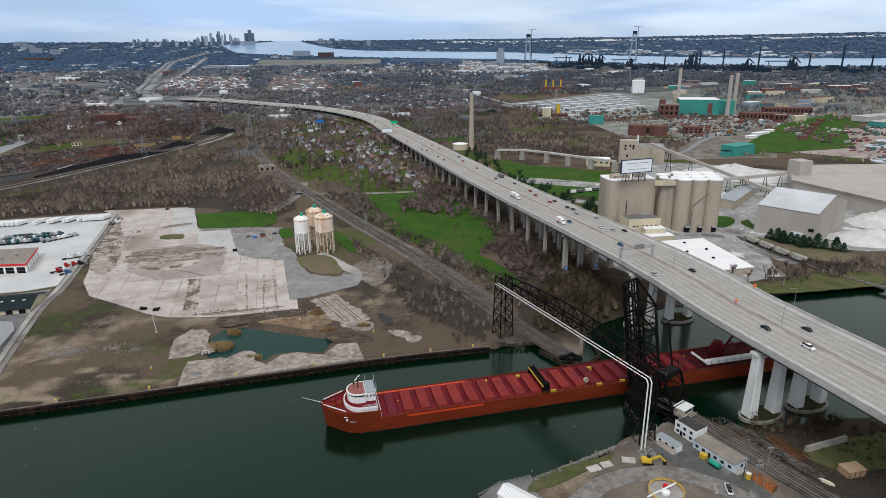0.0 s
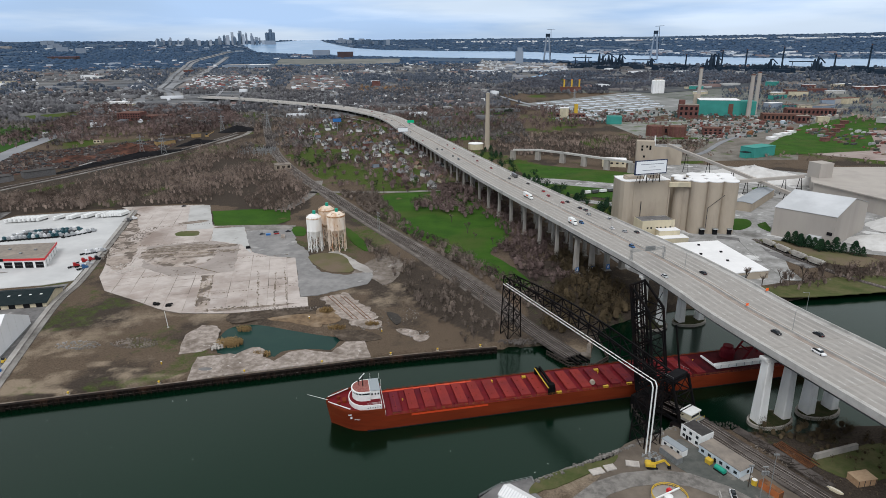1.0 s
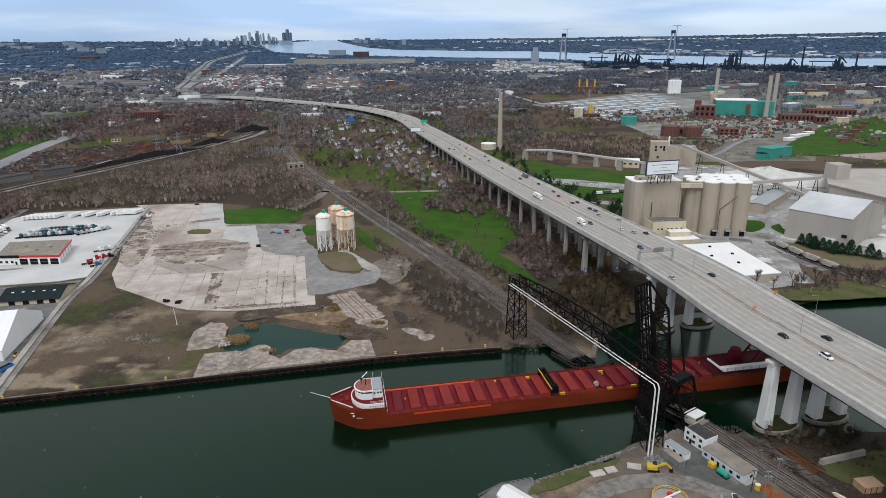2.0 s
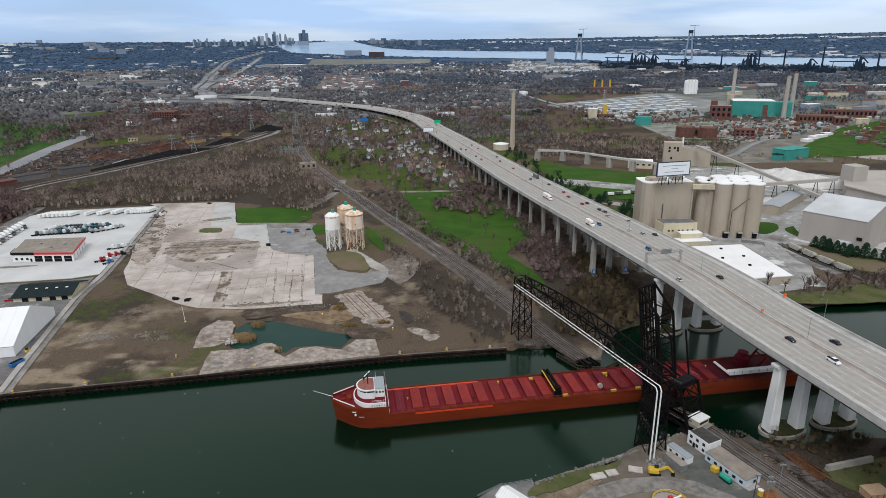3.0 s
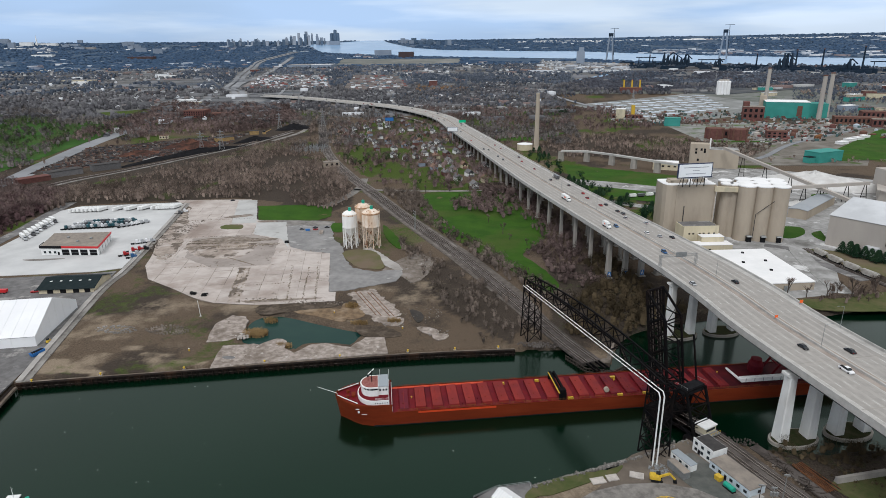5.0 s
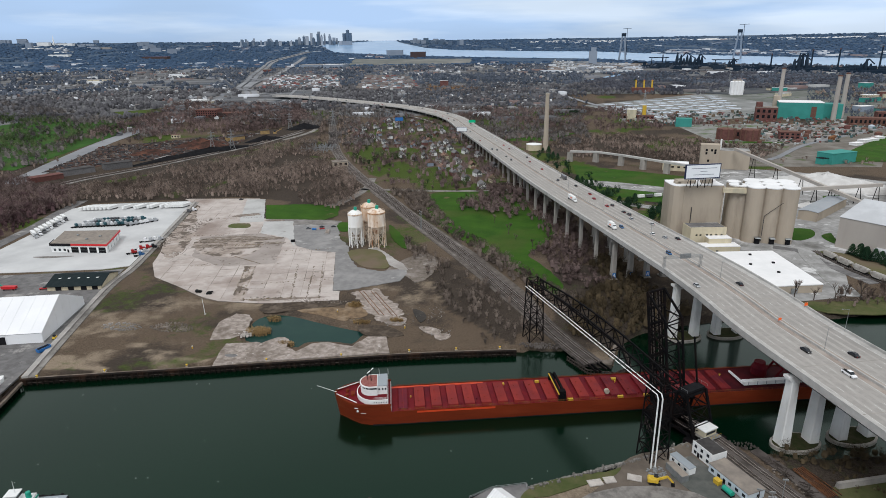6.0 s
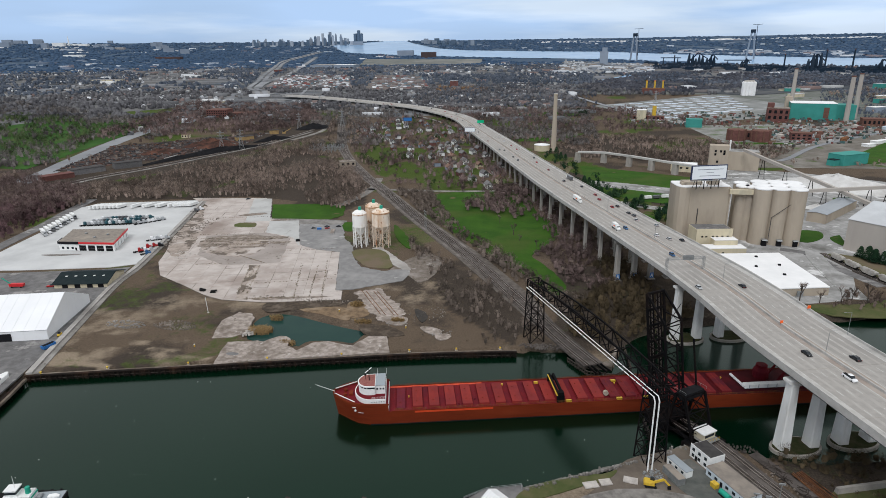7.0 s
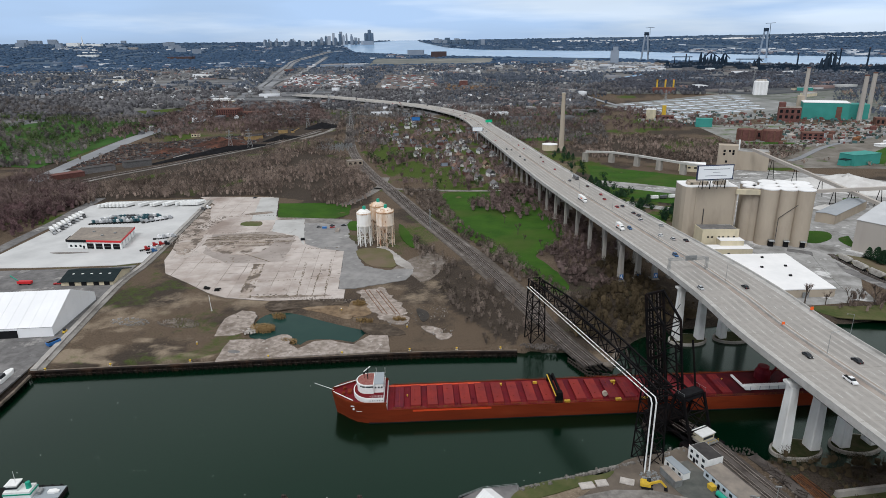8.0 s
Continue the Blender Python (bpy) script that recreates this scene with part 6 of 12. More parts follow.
def tent_hall():
    t = thing("tent_hall", "large white fabric-covered storage hall with a steep pitched roof", "building", pose(-211, 258.5, 3.15, 0, 0, 106))
    # local x runs north along the gable, y to the west along the ridge
    L_, W_, h, ridge = 50.5, 84.0, 5.6, 17.4
    bm = bmesh.new()
    prof = [(0, 0), (0, h), (L_ / 2, ridge), (L_, h), (L_, 0)]
    ends = [[bm.verts.new((x, y_, z)) for x, z in prof] for y_ in (0, W_)]
    bm.faces.new(ends[0])
    bm.faces.new(ends[1][::-1])
    for i in range(4):
        bm.faces.new((ends[0][i], ends[1][i], ends[1][i + 1], ends[0][i + 1]))
    part("membrane", bm, "white_fabric", t)
    n = 14
    for i in range(n + 1):
        y_ = min(max(W_ * i / n, 0.1), W_ - 0.1)
        bm = bmesh.new()
        for (x0, z0), (x1, z1) in zip(prof[:-1], prof[1:]):
            bar(bm, (x0 + (-0.03 if x0 == 0 else 0), y_, z0 + 0.03), (x1, y_, z1 + 0.03), 0.16, 0.16)
        part("frame_rib", bm, "white_fabric", t)
    for x in (8.4, 16.8, 25.25, 33.7, 42.1):
        z = h + (ridge - h) * (1 - abs(x - L_ / 2) / (L_ / 2))
        part("gable_seam", bar(bmesh.new(), (x, -0.03, 0), (x, -0.03, z), 0.10), "white_paint", t)
    part("eave_cable", bar(bmesh.new(), (-0.08, 0, h), (-0.08, W_, h), 0.14), "grey_steel", t)
    # doorway as a solid black panel, the hall's inner shade put into its colour
    part("opening", box(bmesh.new(), -0.06, 25.5, 0, 0.3, 14.0, 4.4), "coal", t, "black panel for the doorway's dark inside")
    part("skirt", box(bmesh.new(), L_ / 2, -0.15, 0, L_, 0.25, 0.6), "grey_steel", t)


tent_hall()


def dark_roof_hall():
    t = thing("workshop", "low workshop with dark green pitched roof and tan walls", "building", pose(-249, 328.3, 3.15, 0, 0, 12.5))
    part("shell", prism(bmesh.new(), [(-17, 0), (17, 0), (17, 25), (-17, 25)], 0, 3.2), "cream", t)
    bm = bmesh.new()
    a_ = [bm.verts.new(v) for v in ((-18, -1, 3.1), (18, -1, 3.1), (18, 12.5, 7.0), (-18, 12.5, 7.0), (18, 26, 3.1), (-18, 26, 3.1))]
    b_ = [bm.verts.new(v.co + Vector((0, 0, -0.3))) for v in a_]
    for f in ((0, 1, 2, 3), (3, 2, 4, 5)):
        bm.faces.new([a_[i] for i in f])
        bm.faces.new([b_[i] for i in f][::-1])
    for i, j in ((0, 1), (1, 2), (2, 4), (4, 5), (5, 3), (3, 0)):
        bm.faces.new((a_[i], b_[i], b_[j], a_[j]))
    part("roof", bm, "dark_roof", t)
    bm = bmesh.new()
    vs = [bm.verts.new(v) for v in ((17.02, 0, 3.1), (17.02, 25, 3.1), (17.02, 12.5, 6.7))]
    v2 = [bm.verts.new((v.co.x - 0.2, v.co.y, v.co.z)) for v in vs]
    bm.faces.new(vs)
    bm.faces.new(v2[::-1])
    part("gable", bm, "cream", t)
    for x in (-12, -6, 0, 6, 12):
        part("skylight", box(bmesh.new(), x, 7.5, 5.55, 1.4, 1.2, 0.25), "white_paint", t)
    for x in (-10, -2, 6, 13):
        part("loading_door", box(bmesh.new(), x, -0.05, 0, 3.6, 0.2, 2.8), "coal", t)


dark_roof_hall()


def yard_wall():
    w = thing("yard_wall", "low concrete retaining wall with a pale kerb beside the yard", "wall", kind="structure")
    line = [(-191, 224), (-205, 262), (-231, 336), (-239, 373), (-264, 452), (-300, 562)]
    part("wall_body", ribbon(bmesh.new(), curve(line, 6), -1.6, 1.2, 2.6, 1.5), "concrete", w)
    part("pale_verge", ribbon(bmesh.new(), curve(line, 6), 1.2, 4.2, 2.5, 0.86), "gravel", w)
    part("chain_link", ribbon(bmesh.new(), curve(line[2:], 6), -0.05, 0.05, 4.0, 0.12), "grey_steel", w)
    bm = bmesh.new()
    for p, d in along(curve(line[2:], 6), 3.0):
        rod(bm, (p.x, p.y, 4.0), (p.x, p.y, 6.0), 0.05, n=4)
    tagged(part("fence_posts", bm, "grey_steel", w), kind="stuff")


yard_wall()


M["car_teal"] = surface("dark_teal_car_paint", (0.03, 0.09, 0.11), rough=0.35)


def tractor(paint):
    t = thing("truck_tractor", paint + " truck tractor unit parked in the depot yard", "truck", group="parked tractors")
    part("cab", section_body(bmesh.new(), [(0.0, 0.7, 3.4, 1.2), (1.6, 0.7, 3.6, 1.22), (2.2, 0.7, 2.3, 1.2), (3.9, 0.7, 1.9, 1.0)], 1.2), "car_" + paint, t)
    part("windscreen", box(bmesh.new(), 2.05, 0, 2.2, 0.3, 2.0, 0.9, 0, 0.6, 0.95), "glass", t)
    part("chassis", box(bmesh.new(), -1.6, 0, 0.6, 4.2, 1.0, 0.4), "tyre", t)
    wheel_parts(t, (2.8, -1.8, -3.0), 1.2, 0.5, 0.35)
    return t


def trailer(label, L_=11.0, h=2.6):
    t = thing("box_trailer", label, "trailer", group="parked trailers")
    part("box", box(bmesh.new(), 0, 0, 1.1, L_, 2.5, h), "white_paint", t)
    part("rear_door", box(bmesh.new(), -L_ / 2 - 0.03, 0, 1.2, 0.08, 2.3, h - 0.2), "car_silver", t)
    part("undercarriage", box(bmesh.new(), -L_ * 0.2, 0, 0.5, L_ * 0.5, 1.1, 0.6), "tyre", t)
    wheel_parts(t, (-L_ * 0.4, -L_ * 0.28), 1.2, 0.5, 0.35)
    return t


def park_trucks():
    rng = random.Random(12)
    tr = trailer("white box trailer parked along the yard fence")
    spots, lorries = [], []
    # rows along the north fence
    for x0, x1, n in ((-397, -368, 8), (-357, -355, 1), (-347, -341, 2), (-335, -329, 2), (-322, -321, 1), (-318, -301, 8)):
        for i in range(n):
            f = (i + 0.5) / n
            x = x0 + (x1 - x0) * f
            spots.append((x + 3, 519 + (x + 400) * 0.25, 255))
    for i in range(9):
        f = i / 8
        lorries.append((-374.5 - 15 * f, 436 + 52 * f, -37 + rng.uniform(-2, 2)))
    tr.matrix_world = pose(spots[0][0], spots[0][1], 3.25, 0, 0, spots[0][2])
    for x, y_, a_ in spots[1:]:
        copy_thing(tr, pose(x, y_, 3.25, 0, 0, a_ + rng.uniform(-3, 3)))
    tk = {p: tractor(p) for p in ("silver", "blue", "teal", "white", "red", "grey", "black")}
    used = set()

    def put(p, x, y_, a_):
        m = pose(x, y_, 3.25, 0, 0, a_)
        if p in used:
            copy_thing(tk[p], m)
        else:
            tk[p].matrix_world = m
            used.add(p)
    # the west row: tractors still coupled to their trailers
    for i, (x, y_, a_) in enumerate(lorries):
        c_, s_ = math.cos(math.radians(a_)), math.sin(math.radians(a_))
        copy_thing(tr, pose(x, y_, 3.25, 0, 0, a_))
        put(("silver", "white", "grey")[i % 3], x + 8.3 * c_, y_ + 8.3 * s_, a_)
    for row in range(3):
        for i in range(15):
            f = i / 14
            put(rng.choice(("teal", "white", "teal", "silver", "silver", "grey", "white")), -357 + 40 * f + row * 2 + rng.uniform(-0.4, 0.4), 463 + 12 * f + row * 9, 60 + rng.uniform(-4, 4))
    for i in range(6):
        put(rng.choice(("silver", "grey", "white")), -311 + i * 2.6, 474 + i * 3.0, 60)
    for x, y_, p in ((-268, 430, "white"), (-265, 432, "silver"), (-262, 434, "white"), (-259, 435.5, "silver"), (-259, 411, "red"), (-255.5, 414, "red"), (-252, 416, "black"), (-259, 401, "red"), (-255, 402.5, "white"), (-251, 404, "silver"), (-250, 397, "blue"), (-283, 528, "white"), (-285, 522, "grey")):
        put(p, x, y_, 40)


park_trucks()


def small_things_west():
    b = thing("skip_container", "blue open-topped steel skip on the tent yard", "skip", pose(-203.5, 250, 3.2, 0, 0, 75))
    part("body", box(bmesh.new(), 0, 0, 0.3, 6.2, 2.4, 1.7, 0, 1.08), "blue", b)
    part("rim", box(bmesh.new(), 0, 0, 2.0, 6.9, 2.75, 0.14), "blue", b)
    part("load", box(bmesh.new(), 0, 0, 2.1, 6.2, 2.2, 0.1), "coal", b)
    y_ = thing("loader", "small yellow machine beside the tent hall", "machine", pose(-208, 263, 3.2, 0, 0, 100))
    part("body", box(bmesh.new(), 0, 0, 0.5, 2.6, 1.5, 1.2, 0, 0.8), "yellow", y_)
    part("cab", box(bmesh.new(), -0.3, 0, 1.6, 1.2, 1.2, 1.1, 0, 0.85), "glass", y_)
    wheel_parts(y_, (-0.8, 0.8), 0.9, 0.45, 0.3)
    r = thing("pickup_truck", "red pickup truck beside the dark-roofed workshop", "truck", pose(-270, 327, 3.2, 0, 0, 20))
    part("body", section_body(bmesh.new(), [(-2.8, 0.5, 1.0, 0.85), (-2.6, 0.35, 1.15, 0.95), (2.2, 0.35, 1.15, 0.95), (2.8, 0.5, 0.9, 0.85)], 0.95), "car_red", r)
    part("cabin", box(bmesh.new(), 0.4, 0, 1.1, 2.2, 1.6, 0.8, 0, 0.75), "glass", r)
    wheel_parts(r, (-1.8, 1.8), 0.95)
    c = thing("dump_trailer", "dark steel dump trailer with green crane beside the workshop", "trailer", pose(-292, 323, 3.2, 0, 0, 10))
    part("body", box(bmesh.new(), 0, 0, 0.9, 9, 2.4, 1.8, 0, 1.05), "red_band", c)
    part("crane_arm", bar(bmesh.new(), (-4, 0, 2.5), (-9, 0, 6.5), 0.5), "green", c)
    wheel_parts(c, (-3, 3), 1.2, 0.5, 0.3)
    # tyres dumped on the slab edge
    for x, y2 in ((-166, 335), (-157, 333.5)):
        h = thing("tyre_heap", "black heap of dumped tyres", "tyre heap", pose(x, y2, 3.3), "dumped tyres")
        rng = random.Random(int(-x))
        for i in range(9):
            bm = bmesh.new()
            px, py = rng.uniform(-1.6, 1.6), rng.uniform(-1.2, 1.2)
            z = 0.0 if i < 5 else 0.7
            lathe(bm, px, py, [(0.7, z), (1.0, z + 0.15), (1.0, z + 0.5), (0.7, z + 0.65)], 12)
            part("tyre", bm, "tyre", h)
    # leaning lamp post
    l = thing("lamp_post", "pale slender lamp post standing in rough ground", "lamp post", pose(-144, 304, 3))
    part("mast", rod(bmesh.new(), (0, 0, 0), (-1.2, 1.0, 9.5), 0.16, 0.1), "white_paint", l)
    part("foot", box(bmesh.new(), 0, 0, -0.3, 1.0, 1.0, 0.6), "concrete", l)
    for x, y2 in ((-128, 263), (-67.5, 317), (-23.5, 301)):
        m = thing("monitoring_post", "yellow steel monitoring well post in the dirt", "post", pose(x, y2, 3.0), "monitoring posts")
        part("casing", rod(bmesh.new(), (0, 0, -0.2), (0, 0, 1.3), 0.35, n=8), "yellow", m)
        part("lid", rod(bmesh.new(), (0, 0, 1.3), (0, 0, 1.42), 0.4, n=8), "white_paint", m)
    p = thing("manhole_patch", "dark oval patch of tar on the quay slab", "patch", pose(-104, 258, 3.33))
    part("tar", prism(bmesh.new(), [(3.4 * math.cos(t_) , 1.6 * math.sin(t_)) for t_ in np.linspace(0, 6.28, 18, endpoint=False)], 0, 0.03), "asphalt", p)
    c2 = thing("car", "dark car parked on the service yard", "car", pose(-128, 490, 3.35, 0, 0, 10))
    part("body", section_body(bmesh.new(), [(-2.3, 0.5, 0.85, 0.8), (-2.1, 0.3, 0.95, 0.9), (1.8, 0.3, 0.95, 0.9), (2.3, 0.5, 0.75, 0.8)], 0.9), "car_black", c2)
    part("cabin_glass", box(bmesh.new(), -0.2, 0, 0.9, 2.4, 1.6, 0.55, 0, 0.7), "glass", c2)
    wheel_parts(c2, (-1.4, 1.4), 0.92)
    c3 = thing("car", "black wrecked car on the old slab", "car", pose(-257, 577, 3.35, 0, 0, 30))
    part("body", section_body(bmesh.new(), [(-2.3, 0.3, 0.85, 0.8), (-2.1, 0.1, 0.95, 0.9), (1.8, 0.1, 0.95, 0.9), (2.3, 0.3, 0.75, 0.8)], 0.9), "car_black", c3)
    part("cabin_glass", box(bmesh.new(), -0.2, 0, 0.9, 2.4, 1.6, 0.55, 0, 0.7), "glass", c3)
    d = thing("debris_box", "dark steel box dumped on the service yard", "box", pose(-147, 445, 3.34, 0, 0, 20))
    part("body", box(bmesh.new(), 0, 0, 0, 3.4, 2.4, 1.5, 0, 0.9), "coal", d)
    part("lid", box(bmesh.new(), 0, 0, 1.5, 3.2, 2.2, 0.1), "tyre", d)


small_things_west()


def rubble(name, x, y_, rx, ry, n, size, material, label, seed):
    """A scatter of broken lumps."""
    rng = random.Random(seed)
    bm = bmesh.new()
    for i in range(n):
        a_, r_ = rng.uniform(0, 6.28), math.sqrt(rng.random())
        s = size * rng.uniform(0.3, 1.0)
        px, py = x + math.cos(a_) * r_ * rx, y_ + math.sin(a_) * r_ * ry
        box(bm, px, py, 2.75, s * rng.uniform(0.7, 1.5), s * rng.uniform(0.6, 1.2), 0.4 + s * rng.uniform(0.2, 0.5), rng.uniform(0, 180), rng.uniform(0.5, 0.95))
    return tagged(part(name, bm, material), label, "rubble", kind="stuff")


flat("debris_patch", ragged(rounded([(-196, 276), (-180, 289), (-160, 296), (-142, 304), (-132, 298), (-136, 282), (-152, 276), (-176, 272)], 3), 5, 1.6), 2.45, 0.6, "rough_earth", "churned dark earth full of debris", "ground")
rubble("rubble_heap", -182, 282, 12, 5, 170, 0.9, "gravel", "broken concrete lumps on rough ground", 1)
rubble("rubble_heap", -153, 285, 13, 6, 240, 1.0, "joint", "grey rubble and debris in the dirt", 2)
rubble("rubble_heap", -250, 462, 8, 44, 300, 1.6, "joint", "dirt and debris along the yard wall", 3)
rubble("rubble_heap", -205, 440, 34, 22, 160, 0.7, "joint", "dark debris strewn over the old slab", 4)
rubble("rubble_heap", -222, 398, 10, 14, 120, 1.3, "rubble", "loose stones at the slab edge", 5)
rubble("rubble_heap", -15, 320, 12, 12, 70, 0.6, "gravel", "grey rubble in the scrub", 6)
rubble("rubble_heap", -30, 306, 6, 4, 40, 0.7, "white_gravel", "white stones dumped by the track bed", 7)
rubble("rubble_heap", -3, 298, 6, 5, 40, 0.6, "white_gravel", "white stones in the rough grass", 8)
rubble("rubble_heap", -108, 283, 4, 5, 60, 1.2, "rubble", "broken concrete at the pond's edge", 9)
rubble("rubble_heap", -95, 331, 34, 3, 220, 1.1, "joint", "earth and lumps along the slab edge", 10)
rubble("riprap", 52, 290, 14, 3, 200, 0.8, "ballast", "loose stone bank at the water's edge", 11)
bm = bmesh.new()
for o in (-6, -3.2, 2.0, 4.4):
    bar(bm, (-58 + o, 350, 3.38), (-36 + o, 316, 3.38), 0.3, 0.2)
tagged(part("sunken_rails", bm, "rust"), "rusty old rails sunk in broken concrete", "rails", kind="structure")


def cement_silo(x, y_, r, z_leg, z_wall, z_top, rusty, label):
    s = thing("silo", label, "silo", pose(x, y_, 3.1), "silos on legs")
    m = "silo_rusty" if rusty else "silo_white"
    part("tank", lathe(bmesh.new(), 0, 0, [(r * 0.30, z_leg - 7.0), (r * 0.98, z_leg), (r, z_leg + 0.1), (r, z_wall), (r * 0.55, z_top - 0.4), (r * 0.2, z_top)], 28), m, s, smooth=False)
    part("rim_ring", lathe(bmesh.new(), 0, 0, [(r + 0.12, z_wall - 1.1), (r + 0.16, z_wall), (r * 0.8, z_wall + 0.35)], 28), "rim_rust" if rusty else "silo_rusty", s)
    part("belt_ring", lathe(bmesh.new(), 0, 0, [(r + 0.15, z_leg - 0.4), (r + 0.15, z_leg + 0.6)], 28), m, s)
    n = 8
    for i in range(n):
        a_ = 2 * math.pi * (i + 0.5) / n
        part("leg", rod(bmesh.new(), (math.cos(a_) * r * 0.97, math.sin(a_) * r * 0.97, 0), (math.cos(a_) * r * 0.97, math.sin(a_) * r * 0.97, z_leg + 0.2), 0.38, n=8), m, s)
    bm = bmesh.new()
    for i in range(n):
        a_, b_ = 2 * math.pi * (i + 0.5) / n, 2 * math.pi * (i + 1.5) / n
        P = lambda q, z: (math.cos(q) * r * 0.97, math.sin(q) * r * 0.97, z)
        bar(bm, P(a_, z_leg * 0.5), P(b_, z_leg * 0.5), 0.2)
        for z0, z1 in ((0.3, z_leg * 0.5), (z_leg * 0.5, z_leg - 0.3)):
            bar(bm, P(a_, z0), P(b_, z1), 0.14)
            bar(bm, P(b_, z0), P(a_, z1), 0.14)
    part("bracing", bm, m, s)
    part("top_hopper", box(bmesh.new(), r * 0.1, 0, z_top - 0.5, 2.0, 2.0, 3.0), "green", s, "green filter box on the roof")
    bm = bmesh.new()
    for i in range(16):
        a_ = 2 * math.pi * i / 16
        bar(bm, (math.cos(a_) * r, math.sin(a_) * r, z_wall), (math.cos(a_) * r, math.sin(a_) * r, z_wall + 1.1), 0.07)
        b_ = 2 * math.pi * (i + 1) / 16
        bar(bm, (math.cos(a_) * r, math.sin(a_) * r, z_wall + 1.1), (math.cos(b_) * r, math.sin(b_) * r, z_wall + 1.1), 0.07)
    part("roof_rail", bm, "silo_rusty", s)
    bm = bmesh.new()
    for o in (-0.3, 0.3):
        bar(bm, (o, -r - 0.35, 1), (o, -r - 0.35, z_wall), 0.08)
    for k in range(int(z_wall / 0.6)):
        bar(bm, (-0.3, -r - 0.35, 1 + k * 0.6), (0.3, -r - 0.35, 1 + k * 0.6), 0.05)
    part("ladder", bm, m, s)
    for i in range(n):
        a_ = 2 * math.pi * (i + 0.5) / n
        part("plinth", box(bmesh.new(), math.cos(a_) * r * 0.97, math.sin(a_) * r * 0.97, -0.6, 1.2, 1.2, 0.8), "concrete", s)


M["rim_rust"] = surface("blotched_rim_rust", (0.42, 0.23, 0.11), (0.60, 0.44, 0.30), 0.5, (0.24, 0.11, 0.05), 0.4, 0.85)
M["silo_white"] = surface("chalky_white_steel", (0.86, 0.85, 0.82), (0.80, 0.78, 0.74), 0.25, (0.68, 0.60, 0.52), 0.12, 0.6, stretch=(1, 1, 0.25), c4=(0.25, 0.12, 0.06), scale4=0.5, cut4=0.70)
M["silo_rusty"] = surface("rust_streaked_steel", (0.80, 0.71, 0.61), (0.72, 0.59, 0.46), 0.22, (0.55, 0.35, 0.21), 0.14, 0.7, stretch=(1, 1, 0.3), c4=(0.26, 0.11, 0.05), scale4=0.4, cut4=0.575)
cement_silo(-92.8, 441.5, 5.6, 16.5, 26.5, 29.0, False, "white steel silo on braced legs")
cement_silo(-76.0, 442.5, 6.8, 17.5, 28.0, 30.5, True, "rust-streaked steel silo on braced legs")
cement_silo(-86.5, 458, 6.2, 17.5, 28.5, 31.0, True, "pale steel silo with a rusty rim, behind the others")


def pole_frame(x, y_):
    p = thing("power_pole", "grey H-frame power pole beside the railway", "power pole", pose(x, y_, 3, 0, 0, -60))
    for o in (-1.5, 1.5):
        part("mast", rod(bmesh.new(), (o, 0, 0), (o, 0, 17), 0.25, 0.18), "grey_steel", p)
    for z, w in ((16.2, 7), (13.6, 7), (11.0, 6)):
        part("crossarm", box(bmesh.new(), 0, 0, z, w, 0.25, 0.25), "grey_steel", p)
    bm = bmesh.new()
    for z, w in ((16.2, 7), (13.6, 7)):
        for o in (-w / 2, 0, w / 2):
            rod(bm, (o, 0, z), (o, 0, z - 1.0), 0.1)
    part("insulator", bm, "glass", p)


pole_frame(-51, 492)


def pylon(x, y_, h=32, rz=30):
    p = thing("pylon", "grey lattice electricity pylon", "pylon", pose(x, y_, ground_z(x, y_), 0, 0, rz), "power line pylons")
    bm = bmesh.new()
    prof = [(0, 4.2), (h * 0.55, 1.4), (h * 0.95, 0.8), (h, 0.15)]
    for (z0, w0), (z1, w1) in zip(prof, prof[1:]):
        for i in range(4):
            u0, v0 = ((-1, -1), (1, -1), (1, 1), (-1, 1))[i]
            u1, v1 = ((-1, -1), (1, -1), (1, 1), (-1, 1))[(i + 1) % 4]
            bar(bm, (u0 * w0, v0 * w0, z0), (u0 * w1, v0 * w1, z1), 0.32)
            n = 4 if z0 == 0 else 3
            for k in range(n):
                a_, b_ = k / n, (k + 1) / n
                wa, wb = w0 + (w1 - w0) * a_, w0 + (w1 - w0) * b_
                za, zb = z0 + (z1 - z0) * a_, z0 + (z1 - z0) * b_
                bar(bm, (u0 * wa, v0 * wa, za), (u1 * wb, v1 * wb, zb), 0.18)
                bar(bm, (u1 * wa, v1 * wa, za), (u0 * wb, v0 * wb, zb), 0.18)
    part("lattice_mast", bm, "grey_steel", p)
    for z in (h * 0.6, h * 0.75, h * 0.9):
        part("crossarm", bar(bmesh.new(), (-5, 0, z), (5, 0, z), 0.4, 0.7), "grey_steel", p)
    return p


first_pylon = pylon(-452, 876)
for x, y_, h in ((-431, 898, 32), (-430, 1130, 34), (-360, 1180, 34), (-520, 1480, 36), (-330, 1560, 36), (300, 1600, 36), (-620, 1700, 36), (180, 2100, 40), (620, 2060, 40)):
    copy_thing(first_pylon, pose(x, y_, ground_z(x, y_), 0, 0, 30))


